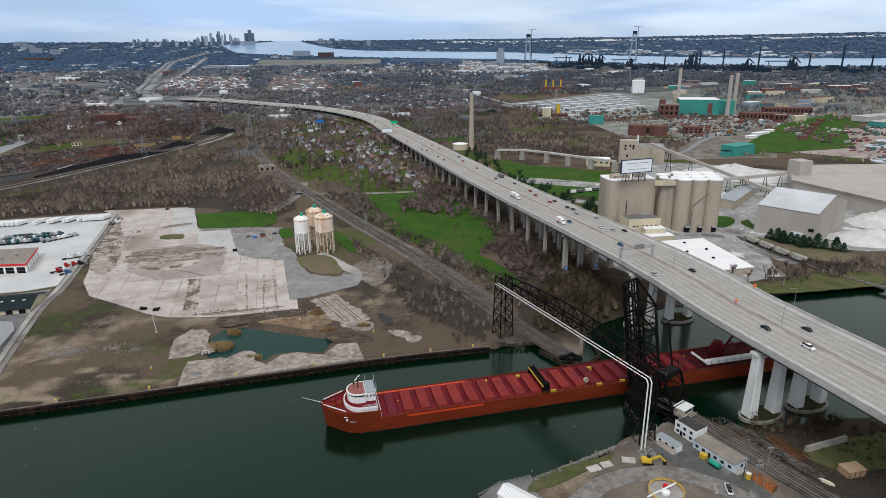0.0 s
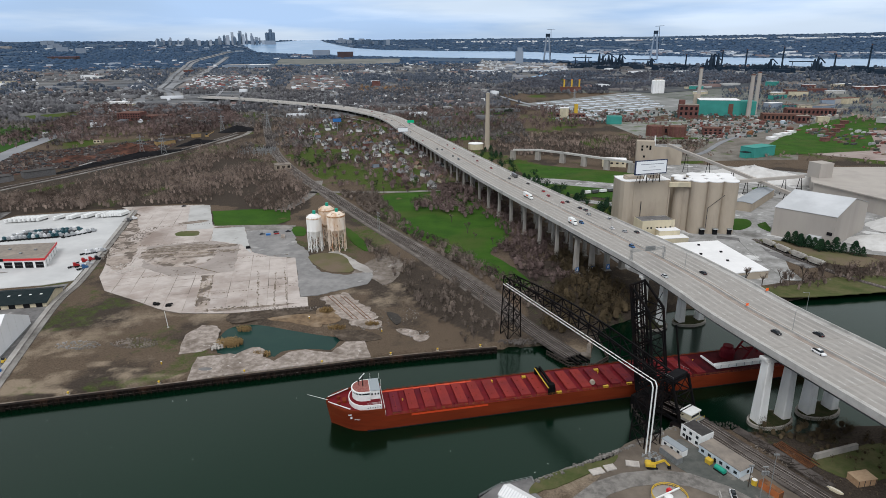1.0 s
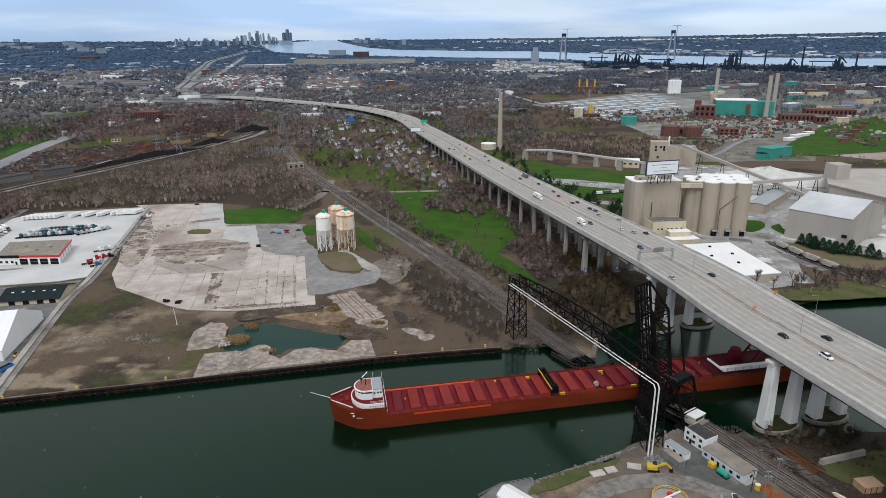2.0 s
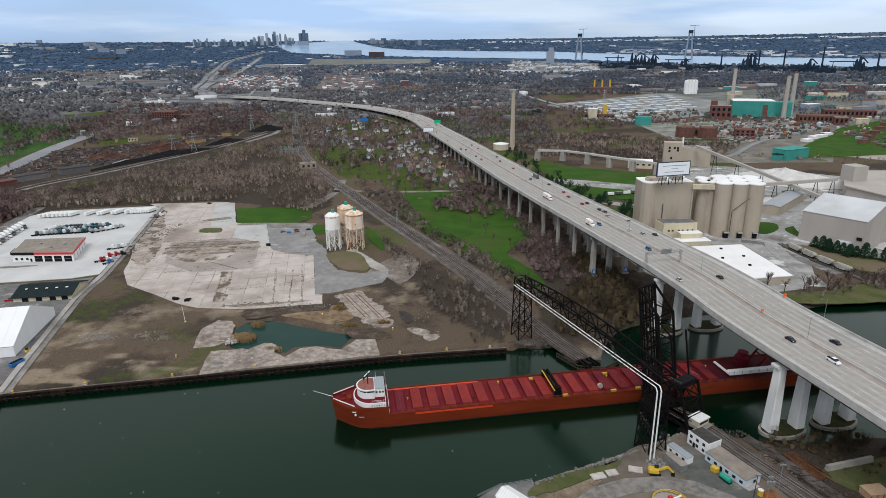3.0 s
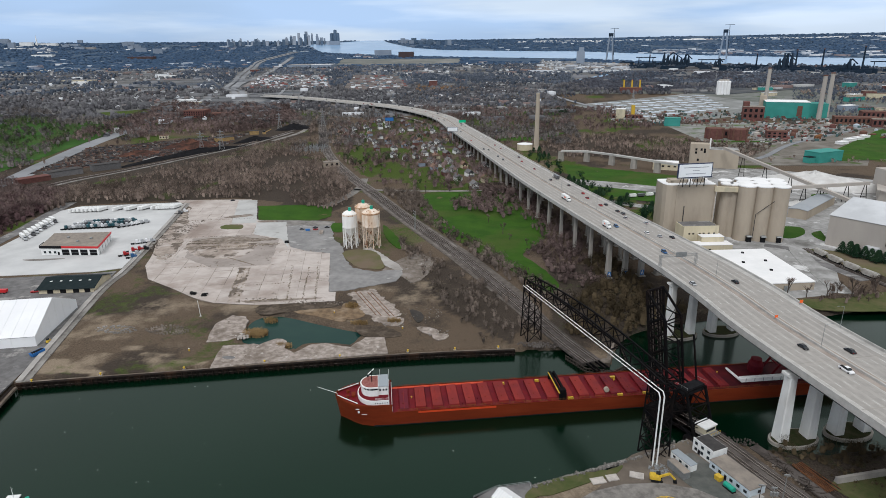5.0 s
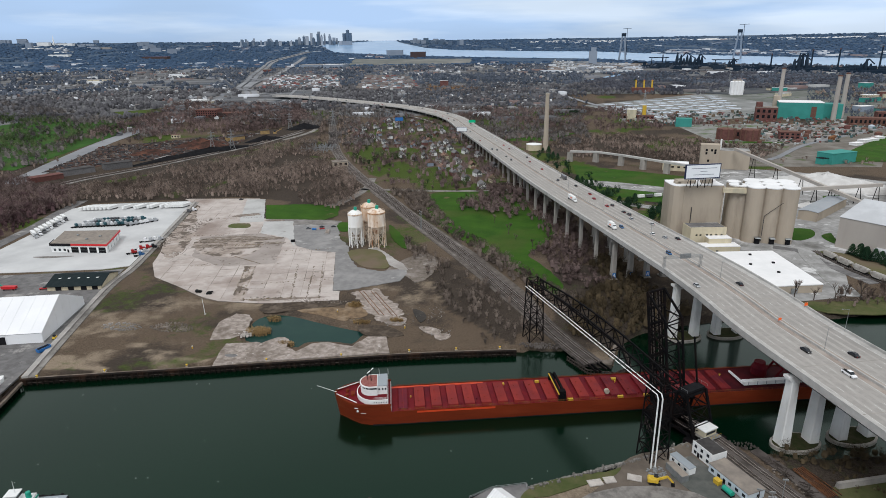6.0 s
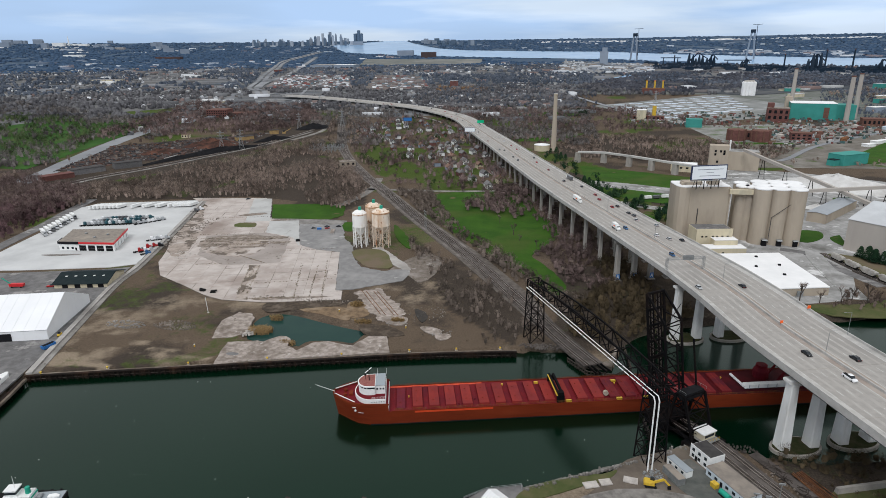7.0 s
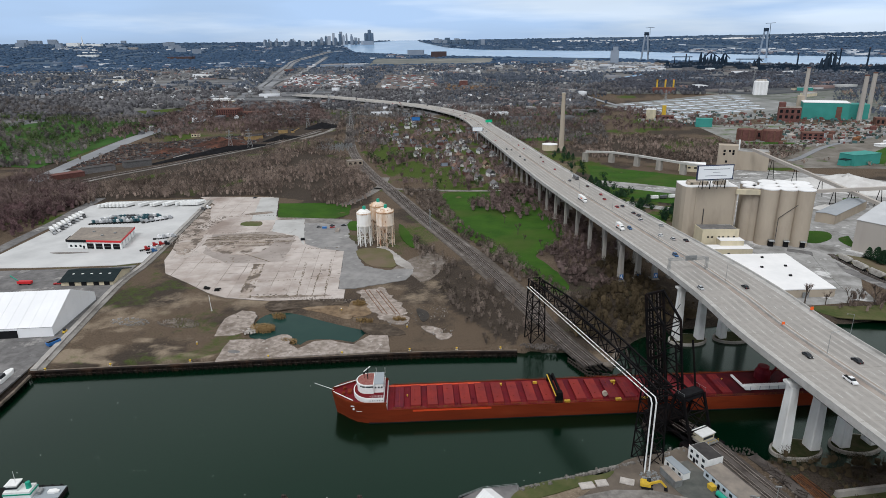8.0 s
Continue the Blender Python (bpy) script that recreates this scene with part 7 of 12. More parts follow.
def dirt_patches():
    """Earth and weeds that have spread over the old floor."""
    rng = random.Random(23)
    flat("dirt_patch", ragged([(-229, 449), (-184, 465), (-156, 452), (-140, 394), (-164, 386), (-178, 382), (-210, 402)], 4, 0.8), 3.372, 0.1, "dull_slab", "dull stained bay of the old factory floor", "dirt")
    flat("dirt_patch", ragged(rounded([(-226, 441), (-181, 452), (-167, 428), (-169, 407), (-179, 401), (-201, 405), (-215, 417)], 3), 2.5, 1.4), 3.385, 0.1, "thin_dirt", "thin brown dirt spread over old concrete", "dirt")
    flat("dirt_patch", ragged(rounded([(-288, 545), (-274, 521), (-240, 458), (-221, 403), (-229, 397), (-250, 428), (-268, 480)], 3), 3, 1.2), 3.38, 0.1, "thin_dirt", "dirt drifted along the yard wall", "dirt")
    flat("dirt_patch", ragged([(-159, 385), (-151, 386), (-130, 325), (-138, 325)], 2, 0.7), 3.376, 0.1, "thin_dirt", "dark weedy strip across the old floor", "dirt")
    flat("dirt_patch", ragged(rounded([(-220, 478), (-222, 490), (-207, 492), (-202, 479)], 3), 1.5, 0.8), 3.39, 0.1, "dry_grass", "weedy hollow in the old floor", "dirt")
    flat("pale_apron", ragged([(-197, 500), (-171, 505), (-141, 433), (-156, 455), (-172, 461), (-184, 465)], 5, 0.4), 3.374, 0.1, "grey_slab", "smooth grey concrete apron", "pavement")
    flat("pale_apron", ragged([(-252, 581), (-233, 583), (-197, 500), (-218, 494)], 5, 0.4), 3.374, 0.1, "grey_slab", "smooth grey concrete drive", "pavement")
    for x, y_, rx, ry, a_ in ((-200, 446, 26, 10, 12), (-212, 440, 12, 6, 14), (-170, 452, 12, 5, 10), (-188, 505, 9, 4, 10), (-100, 333, 22, 1.6, 15), (-165, 399, 19, 0.7, -27), (-116, 329, 14, 2.0, 14), (-190, 446, 20, 7, 12), (-215, 425, 8, 5, 14), (-160, 440, 9, 3.5, 14), (-180, 425, 12, 2.5, 14), (-222, 520, 14, 5, 25)):
        pts = []
        c, s = math.cos(radians(a_)), math.sin(radians(a_))
        for i in range(40):
            t_ = 2 * math.pi * i / 40
            k = rng.uniform(0.78, 1.06)
            px, py = rx * k * math.cos(t_), ry * k * math.sin(t_)
            pts.append((x + px * c - py * s, y_ + px * s + py * c))
        flat("dirt_patch", pts, 3.40 + rng.uniform(0, 0.02), 0.1, "earth_stain", "brown earth and weeds over old concrete", "dirt")


M["thin_dirt"] = surface("thin_dirt_on_concrete", (0.40, 0.345, 0.30), (0.25, 0.205, 0.172), 0.14, (0.47, 0.42, 0.385), 0.05, 0.95, bump=0.2, bump_scale=2, c4=(0.14, 0.115, 0.095), scale4=0.11, cut4=0.52)
M["dull_slab"] = surface("dull_stained_concrete", (0.335, 0.295, 0.268), (0.27, 0.235, 0.21), 0.07, (0.39, 0.35, 0.32), 0.03, 0.95, bump=0.2, bump_scale=2, c4=(0.17, 0.14, 0.118), scale4=0.16, cut4=0.60)
M["grey_slab"] = surface("smooth_grey_concrete", (0.46, 0.455, 0.44), (0.40, 0.395, 0.38), 0.06, (0.34, 0.33, 0.315), 0.03, 0.9, c4=(0.24, 0.22, 0.20), scale4=0.15, cut4=0.63)
M["earth_stain"] = surface("earth_over_concrete", (0.24, 0.20, 0.165), (0.14, 0.115, 0.095), 0.35, (0.33, 0.285, 0.245), 0.25, 0.95, bump=0.3, bump_scale=1.5)
dirt_patches()


def joint_weeds():
    """Dead tufts that have rooted along the joints of the old floor."""
    rng = random.Random(91)
    bm = bmesh.new()
    for (x0, y0), (x1, y1), n in (((-122, 393), (-102, 330), 90), ((-109, 391), (-93, 333), 90), ((-107, 405), (-85, 334), 110), ((-183, 408), (-148, 390), 60), ((-131, 327), (-98, 335), 120), ((-237, 451), (-177, 461), 90), ((-222, 420), (-158, 438), 110), ((-150, 420), (-112, 430), 40), ((-200, 380), (-160, 392), 40), ((-262, 500), (-205, 515), 60), ((-140, 352), (-90, 368), 40), ((-157, 384), (-141, 333), 70), ((-154, 384), (-138, 333), 70), ((-151, 385), (-135, 334), 70), ((-230, 440), (-170, 448), 160), ((-226, 434), (-166, 442), 160), ((-210, 428), (-165, 436), 120)):
        for i in range(n):
            f = rng.random()
            x, y_ = x0 + (x1 - x0) * f + rng.gauss(0, 0.35), y0 + (y1 - y0) * f + rng.gauss(0, 0.35)
            s_ = rng.uniform(0.2, 0.75)
            box(bm, x, y_, 3.33, s_, s_ * 0.8, s_ * 0.5, rng.uniform(0, 180), 0.3)
    tagged(part("joint_weeds", bm, "weed"), "dead tufts along the joints of the old floor", "weeds", kind="stuff")


joint_weeds()


def yard_clutter_west():
    """Cars, a skip and lumber left on the asphalt by the silos."""
    for x, y_, a_, p in ((-148, 482, 30, "grey"), (-138, 488, 20, "black"), (-136, 483, 24, "red")):
        c_ = thing("parked_car", p + " car parked on the asphalt by the silos", "car", pose(x, y_, 3.36, 0, 0, a_), "cars by the silos")
        part("body", section_body(bmesh.new(), [(-2.2, 0.5, 0.9, 0.8), (-1.9, 0.35, 1.0, 0.88), (1.8, 0.35, 0.95, 0.88), (2.2, 0.5, 0.8, 0.8)], 0.88), "car_" + p, c_)
        part("cabin", box(bmesh.new(), -0.2, 0, 0.95, 2.3, 1.5, 0.55, 0, 0.72), "glass", c_)
        wheel_parts(c_, (-1.4, 1.4), 0.85)
    b_ = thing("concrete_bay", "low broken concrete loading block", "block", pose(-128, 474, 3.3, 0, 0, 14))
    part("block", box(bmesh.new(), 0, 0, 0, 3.2, 12, 1.0), "concrete", b_)
    part("cap", box(bmesh.new(), 0, 0, 1.0, 3.0, 11.6, 0.12), "worn_slab", b_)
    k = thing("skip", "blue steel waste skip on the asphalt", "skip", pose(-142, 480, 3.36, 0, 0, 12))
    part("body", box(bmesh.new(), 0, 0, 0, 3.4, 1.8, 1.3, 0, 1.12), "blue", k)
    part("rim", box(bmesh.new(), 0, 0, 1.3, 3.9, 2.1, 0.08), "blue", k)


yard_clutter_west()

# ---------- south bank by the bridges ----------
M["damp_asphalt"] = surface("damp_asphalt", (0.115, 0.118, 0.108), (0.08, 0.085, 0.078), 0.25, (0.15, 0.145, 0.132), 0.06, 0.85, c4=(0.20, 0.185, 0.165), scale4=0.12, cut4=0.60)
M["bank_turf"] = surface("bank_turf", (0.075, 0.088, 0.032), (0.11, 0.102, 0.05), 0.2, (0.055, 0.072, 0.024), 0.08, 0.95, bump=0.4, bump_scale=2)
flat("site_yard", rounded([(84, 203), (100, 211), (112, 216), (122, 203), (133, 180), (140, 160), (70, 150), (62, 170), (72, 186)], 3), 3.22, 0.7, "dirt_road", "bare dirt yard beside the bridge")
flat("paved_yard", [(99, 204), (107, 207), (113, 199), (121, 184), (128, 172), (116, 168), (106, 182), (97, 194)], 3.32, 0.6, "damp_asphalt", "patched asphalt between the sheds")
road("dirt_track", [(48, 150), (58, 167), (70, 178), (80, 182.5), (92, 184.5), (102, 183), (112, 177), (124, 164)], 7.5, "pale gravel track round the yard", "gravel", 0.33)
flat("quay_nose", [(26, 171), (34, 179), (46.5, 183), (47, 179.5), (45, 177), (52, 168), (40, 150), (20, 150)], 3.3, 3.6, "asphalt", "grey paved quay corner")
flat("bank_grass", ragged(rounded([(44.6, 174.4), (47.5, 181), (58.5, 187.5), (74, 193), (80, 196.5), (76, 190.5), (66, 185), (56, 179)], 3), 2, 0.6), 3.36, 0.6, "bank_turf", "rough grass along the bank", "lawn")
flat("bank_grass", ragged(rounded([(150.5, 195), (160, 200.5), (173, 203.5), (196, 207), (200, 190), (178, 186), (160, 185), (154, 188)], 3), 3, 0.8), 3.24, 0.6, "bank_turf", "rough olive grass round the wooden crate", "lawn")


def riprap_bank():
    """Loose stones along the water's edge."""
    rng = random.Random(83)
    bm = bmesh.new()
    for p, d in along(curve([(46, 182.5), (60, 190), (80.6, 201), (90, 206), (100, 212.5), (111, 219.5)], 2.0), 0.35):
        for _ in range(2):
            s = rng.uniform(0.35, 1.2)
            o = rng.gauss(0.6, 1.0)
            x, y_ = p.x + d.y * o, p.y - d.x * o
            box(bm, x, y_, 0.9 + max(-0.6, min(2.0, o * 0.9)), s * rng.uniform(0.8, 1.5), s, 0.5 + s * 0.5, rng.uniform(0, 180), rng.uniform(0.5, 0.9))
    tagged(part("riprap", bm, "rubble_dark"), "grey broken stone along the river bank", "riprap", kind="stuff")


M["rubble_dark"] = surface("grimy_bank_stone", (0.21, 0.195, 0.175), (0.12, 0.11, 0.10), 0.5, (0.30, 0.28, 0.26), 0.3, 0.95)
riprap_bank()


def rail_stack():
    """Old rails heaped beside the siding, each a bar of its own."""
    t = thing("rail_stack", "heap of rusty old rails beside the siding", "rails", pose(0, 0, 3.3))
    rng = random.Random(29)
    for i in range(16):
        o = -2.6 + i * 0.36
        a_ = Vector((142.6 + o * 0.9 + rng.uniform(-0.6, 0.6), 204.4 + o * 0.45, 0.05 + 0.25 * (i % 3)))
        b_ = Vector((149.4 + o * 0.9 + rng.uniform(-0.8, 0.8), 190.6 + o * 0.45, 0.05 + 0.25 * (i % 3)))
        part("rail", bar(bmesh.new(), a_, b_, 0.16, 0.2), "rust" if i % 3 else "tie", t)


rail_stack()


def shed_row():
    h = thing("bridge_house", "white two-storey bridge office with a flat grey roof", "building", pose(112.8, 206.9, 3.1, 0, 0, -60))
    part("shell", box(bmesh.new(), 0, 0, 0, 9.4, 7.2, 5.2), "white_paint", h)
    part("roof", box(bmesh.new(), 0, 0, 5.2, 9.0, 6.8, 0.12), "tar_roof", h, "dark flat roof")
    part("parapet", box(bmesh.new(), 0, -3.55, 5.2, 9.4, 0.2, 0.5), "white_paint", h)
    for x in (-3, 0, 3):
        for z in (1.0, 3.4):
            part("window", box(bmesh.new(), x, -3.64, z, 1.2, 0.1, 1.2), "glass", h)
    part("door", box(bmesh.new(), -1.4, -3.64, 0, 1.1, 0.12, 2.1), "coal", h)
    part("stair", bar(bmesh.new(), (4.9, -2.5, 0), (4.9, 2.5, 3.0), 1.0, 0.25), "grey_steel", h)
    l = thing("site_building", "long low pale-blue-white shed with a brown flat roof", "building", pose(118.4, 193.2, 3.1, 0, 0, -60))
    part("shell", box(bmesh.new(), 0, 0, 0, 17.5, 7.4, 3.4), surface("faded_pale_blue_paint", (0.56, 0.62, 0.66), (0.48, 0.53, 0.57), 0.5, rough=0.6), l)
    part("roof", box(bmesh.new(), 0, 0, 3.4, 17.9, 7.8, 0.2), "tan_roof", l, "brown gravel roof")
    for x in (-7, -4, 1, 4, 7):
        part("window", box(bmesh.new(), x, -3.74, 1.2, 1.3, 0.1, 1.1), "glass", l)
    part("door", box(bmesh.new(), -1.5, -3.74, 0, 1.0, 0.12, 2.1), "coal", l)
    part("loading_step", box(bmesh.new(), 9.6, -1, -0.1, 1.8, 5.2, 0.6), "concrete", l)
    for x in (8.85,):
        part("window", box(bmesh.new(), x, 0.8, 1.1, 0.1, 1.2, 1.2), "glass", l)
    c = thing("site_cabin", "white steel site cabin with windows", "cabin", pose(102, 200, 3.15, 0, 0, -58))
    part("shell", box(bmesh.new(), 0, 0, 0, 9.6, 3.1, 2.8), "white_paint", c)
    part("roof", box(bmesh.new(), 0, 0, 2.8, 9.8, 3.3, 0.15), "grey_deck", c)
    for x in (-3, 0, 3):
        part("window", box(bmesh.new(), x, -1.58, 1.2, 1.1, 0.1, 0.9), "glass", c)
    g = thing("shipping_container", "weathered grey shipping container with rusty roof", "container", pose(99.2, 195.2, 3.15, 0, 0, -62))
    part("box", box(bmesh.new(), 0, 0, 0, 8.6, 3.0, 2.7), "grey_steel", g)
    part("roof", box(bmesh.new(), 0, 0, 2.7, 8.5, 2.9, 0.08), "tan_roof", g)
    bm = bmesh.new()
    for i in range(14):
        box(bm, -4.0 + i * 0.62, -1.53, 0.1, 0.25, 0.08, 2.5)
    part("ribs", bm, "grey_steel", g)
    o = thing("shipping_container", "orange shipping container beside the tracks", "container", pose(127.6, 177.4, 3.1, 0, 0, -62))
    part("box", box(bmesh.new(), 0, 0, 0, 7.6, 2.6, 2.7), surface("orange_steel", (0.45, 0.15, 0.05), (0.36, 0.12, 0.05), 0.4, rough=0.6), o)
    part("container_door", box(bmesh.new(), 3.85, 0, 0.1, 0.1, 2.3, 2.4), "rust", o)
    part("roof", box(bmesh.new(), 0, 0, 2.7, 7.4, 2.4, 0.06), "rust", o)
    t = thing("fuel_tank", "green fuel bowser beside the shed", "tank", pose(114.4, 187.6, 3.35, 0, 0, -60))
    part("tank", rod(bmesh.new(), (-2, 0, 1.1), (2, 0, 1.1), 0.95, n=14), "green", t)
    part("cradle", box(bmesh.new(), 0, 0, 0, 4.4, 1.8, 0.4), "tyre", t)
    b = thing("waste_bin", "yellow steel waste bin beside the shed", "bin", pose(112.2, 192.3, 3.35, 0, 0, -60))
    part("body", box(bmesh.new(), 0, 0, 0, 2.2, 1.8, 1.7, 0, 1.1), "yellow", b)
    part("lid", box(bmesh.new(), 0, 0, 1.7, 2.4, 2.0, 0.1), "yellow", b)
    y_ = thing("drum", "yellow drum beside the orange container", "drum", pose(123.6, 181, 3.1))
    part("body", rod(bmesh.new(), (0, 0, 0), (0, 0, 2.2), 1.0, n=12), "yellow", y_)
    part("lid", rod(bmesh.new(), (0, 0, 2.2), (0, 0, 2.3), 0.9, n=12), "white_paint", y_)


shed_row()


def excavator(x, y_, rz, paint, label):
    e_ = thing("excavator", label, "excavator", pose(x, y_, 3.2, 0, 0, rz))
    for s in (-1.1, 1.1):
        part("track", section_body(bmesh.new(), [(-2.0, 0.35, 0.6, 0.3), (-1.6, 0.0, 0.95, 0.32), (1.6, 0.0, 0.95, 0.32), (2.0, 0.35, 0.6, 0.3)], 0.3), "tyre", e_).location = (0, s, 0)
    part("house", section_body(bmesh.new(), [(-2.4, 1.0, 2.0, 1.2), (-2.0, 1.0, 2.4, 1.35), (0.6, 1.0, 2.2, 1.35), (1.2, 1.0, 1.8, 1.3)], 1.3), paint, e_)
    part("cab", box(bmesh.new(), 0.5, 0.75, 1.6, 1.6, 1.1, 1.5, 0, 0.85), "glass", e_)
    part("boom", bar(bmesh.new(), (0.8, -0.2, 1.8), (4.2, -0.2, 3.6), 0.5, 0.8), paint, e_)
    part("stick", bar(bmesh.new(), (4.2, -0.2, 3.6), (6.2, -0.2, 1.4), 0.4, 0.6), paint, e_)
    part("bucket", box(bmesh.new(), 6.2, -0.2, 0.2, 1.2, 1.2, 1.2, 0, 0.7), "coal", e_)


excavator(90.5, 189.6, -5, "yellow", "yellow crawler excavator in the dirt yard")
excavator(378, 497, 160, "orange", "orange excavator on the white stone heap")


def yard_clutter():
    for x, y_, a_, w in ((70, 186.6, 20, 5.2), (75.2, 188.8, 18, 4.2), (84, 191.2, -10, 5.0)):
        p = thing("loose_slab", "flat concrete slab lying on the bank", "slab", pose(x, y_, 3.3, 0, 0, a_), "loose panels")
        part("panel", box(bmesh.new(), 0, 0, 0, w, 3.2, 0.35, 0, 0.98), "rubble", p)
        part("bearers", box(bmesh.new(), 0, 0, -0.1, w * 0.8, 0.3, 0.12), "tie", p)
    b = thing("boat_shed", "white ridged boat shed on the quay corner", "shed", pose(40.5, 168.5, 3.3, 0, 0, -40))
    part("shell", box(bmesh.new(), 0, 0, 0, 13, 6.6, 3.4), "white_paint", b)
    bm = bmesh.new()
    vs = [bm.verts.new(v) for v in ((-6.7, -3.6, 3.3), (6.7, -3.6, 3.3), (6.7, 0, 5.2), (-6.7, 0, 5.2), (6.7, 3.6, 3.3), (-6.7, 3.6, 3.3))]
    for f in ((0, 1, 2, 3), (3, 2, 4, 5), (0, 3, 5), (1, 4, 2), (0, 5, 4, 1)):
        bm.faces.new([vs[i] for i in f])
    part("roof", bm, "white_roof", b)
    bm = bmesh.new()
    for i in range(13):
        bar(bm, (-6.2 + i * 1.03, -3.6, 3.38), (-6.2 + i * 1.03, 0, 5.28), 0.12)
    part("roof_seam", bm, "barn_roof", b)
    r = thing("quay_railing", "grey tube railing round the quay corner", "railing")
    bm = bmesh.new()
    pts = [(27, 172.5), (34.3, 178.3), (46, 182.2), (46.3, 179.8)]
    for p, q in zip(pts, pts[1:]):
        for z in (3.9, 4.4):
            bar(bm, (*p, z), (*q, z), 0.1)
        n = max(1, int((Vector(q) - Vector(p)).length / 2))
        for i in range(n + 1):
            s = Vector(p).lerp(Vector(q), i / n)
            bar(bm, (s.x, s.y, 3.2), (s.x, s.y, 4.4), 0.1)
    part("tube_rail", bm, "grey_steel", r)
    part("fender", ribbon(bmesh.new(), [Vector(p) for p in pts], -0.3, -1.0, 1.6, 1.5), "tyre", r)
    c = thing("tank_platform", "round pale platform with yellow guard rail and white boom", "platform", pose(91.5, 172.6, 3.2))
    part("slab", lathe(bmesh.new(), 0, 0, [(6.0, 0), (6.0, 1.2), (5.8, 1.3)], 32), "concrete", c)
    bm = bmesh.new()
    for i in range(24):
        a_, b_ = 2 * math.pi * i / 24, 2 * math.pi * (i + 1) / 24
        for z in (1.9, 2.5):
            rod(bm, (5.9 * math.cos(a_), 5.9 * math.sin(a_), z), (5.9 * math.cos(b_), 5.9 * math.sin(b_), z), 0.13, n=5)
        rod(bm, (5.9 * math.cos(a_), 5.9 * math.sin(a_), 1.2), (5.9 * math.cos(a_), 5.9 * math.sin(a_), 2.5), 0.1, n=5)
    part("guard_rail", bm, "yellow", c)
    part("pump", box(bmesh.new(), 0.6, 2.4, 1.3, 1.6, 1.4, 1.4, 20, 0.8), "red_band", c)
    part("drum", lathe(bmesh.new(), -0.5, -0.6, [(1.5, 1.3), (1.5, 2.2), (0.6, 2.5)], 14), "white_paint", c)
    part("boom", bar(bmesh.new(), (-7.5, -3.0, 1.9), (4.0, 2.6, 2.9), 0.45), "white_paint", c)
    part("hose_ring", bar(bmesh.new(), (4.8, -3.4, 1.5), (11.5, -6.5, 0.3), 0.35), "yellow", c)
    for x, y_, h in ((120.9, 179.5, 9), (122.2, 173.6, 13), (125.9, 175.0, 17)):
        p = thing("utility_pole", "slim pole in the dirt yard", "pole", pose(x, y_, 3.0), "yard poles")
        part("mast", rod(bmesh.new(), (0, 0, 0), (0.2, 0.2, h), 0.17, 0.1), "grey_steel" if h > 10 else "tie", p)
        part("head", box(bmesh.new(), 0.2, 0.2, h - 0.1, 1.8, 0.4, 0.5), "grey_steel", p)
    s = thing("pole_transformer", "grey pole-top cluster of insulated boxes", "transformer", pose(122.4, 173.8, 13.5))
    for i in range(3):
        part("can", rod(bmesh.new(), (-0.9 + i * 0.9, -0.5, 0), (-0.9 + i * 0.9, -0.5, 1.4), 0.4, n=8), "grey_steel", s)
    w = thing("pickup_truck", "white pickup truck parked in the yard", "truck", pose(113.8, 174.6, 3.4, 0, 0, 80))
    part("body", section_body(bmesh.new(), [(-2.8, 0.5, 1.0, 0.85), (-2.6, 0.35, 1.15, 0.95), (2.2, 0.35, 1.15, 0.95), (2.8, 0.5, 0.9, 0.85)], 0.95), "car_white", w)
    part("cabin", box(bmesh.new(), 0.4, 0, 1.1, 2.2, 1.6, 0.8, 0, 0.75), "glass", w)
    part("bed", box(bmesh.new(), -1.7, 0, 1.14, 1.8, 1.5, 0.03), "tyre", w)
    wheel_parts(w, (-1.8, 1.8), 0.95)
    k = thing("barrier_block", "small concrete barrier beside the pickup", "barrier", pose(109.5, 174.8, 3.3, 0, 0, 80))
    part("block", box(bmesh.new(), 0, 0, 0, 3.6, 0.8, 1.0, 0, 0.9, 0.5), "concrete", k)
    part("foot", box(bmesh.new(), 0, 0, -0.05, 3.7, 1.0, 0.15), "concrete", k)
    d = thing("wooden_crate", "large brown wooden crate on waste ground", "crate", pose(162, 183.6, 3.0, 0, 0, 12))
    part("body", box(bmesh.new(), 0, 0, 0, 7.4, 5.0, 2.6), surface("raw_plywood", (0.40, 0.26, 0.15), (0.32, 0.205, 0.12), 0.6, rough=0.85), d)
    part("lid", box(bmesh.new(), 0, 0, 2.6, 7.6, 5.2, 0.15), surface("pale_plywood", (0.45, 0.33, 0.21), (0.39, 0.27, 0.17), 0.8, rough=0.85), d)
    bm = bmesh.new()
    for x in (-3.4, -1.1, 1.1, 3.4):
        box(bm, x, -2.53, 0, 0.25, 0.08, 2.6)
    part("batten", bm, "tie", d)
    v = thing("rowing_boat", "white open boat upturned on the gravel", "boat", pose(150, 178.4, 3.1, 0, 0, -50))
    part("hull", section_body(bmesh.new(), [(-2.6, 0.3, 0.5, 0.2), (-1.5, 0, 0.8, 0.7), (1.2, 0, 0.8, 0.75), (2.6, 0.2, 0.6, 0.3)], 0.7), "cream", v)
    part("keel", box(bmesh.new(), 0, 0, 0.78, 4.4, 0.15, 0.12), "white_paint", v)
    g = thing("retaining_wall", "long grey concrete retaining wall in weeds", "wall", pose(162, 199.2, 2.9, 0, 0, 19))
    part("wall", box(bmesh.new(), 0, 0, 0, 20.5, 1.8, 2.2, 0, 0.99, 0.6), "pier_old", g)
    part("coping", box(bmesh.new(), 0, 0, 2.2, 20.4, 1.2, 0.2), "pier_old", g)
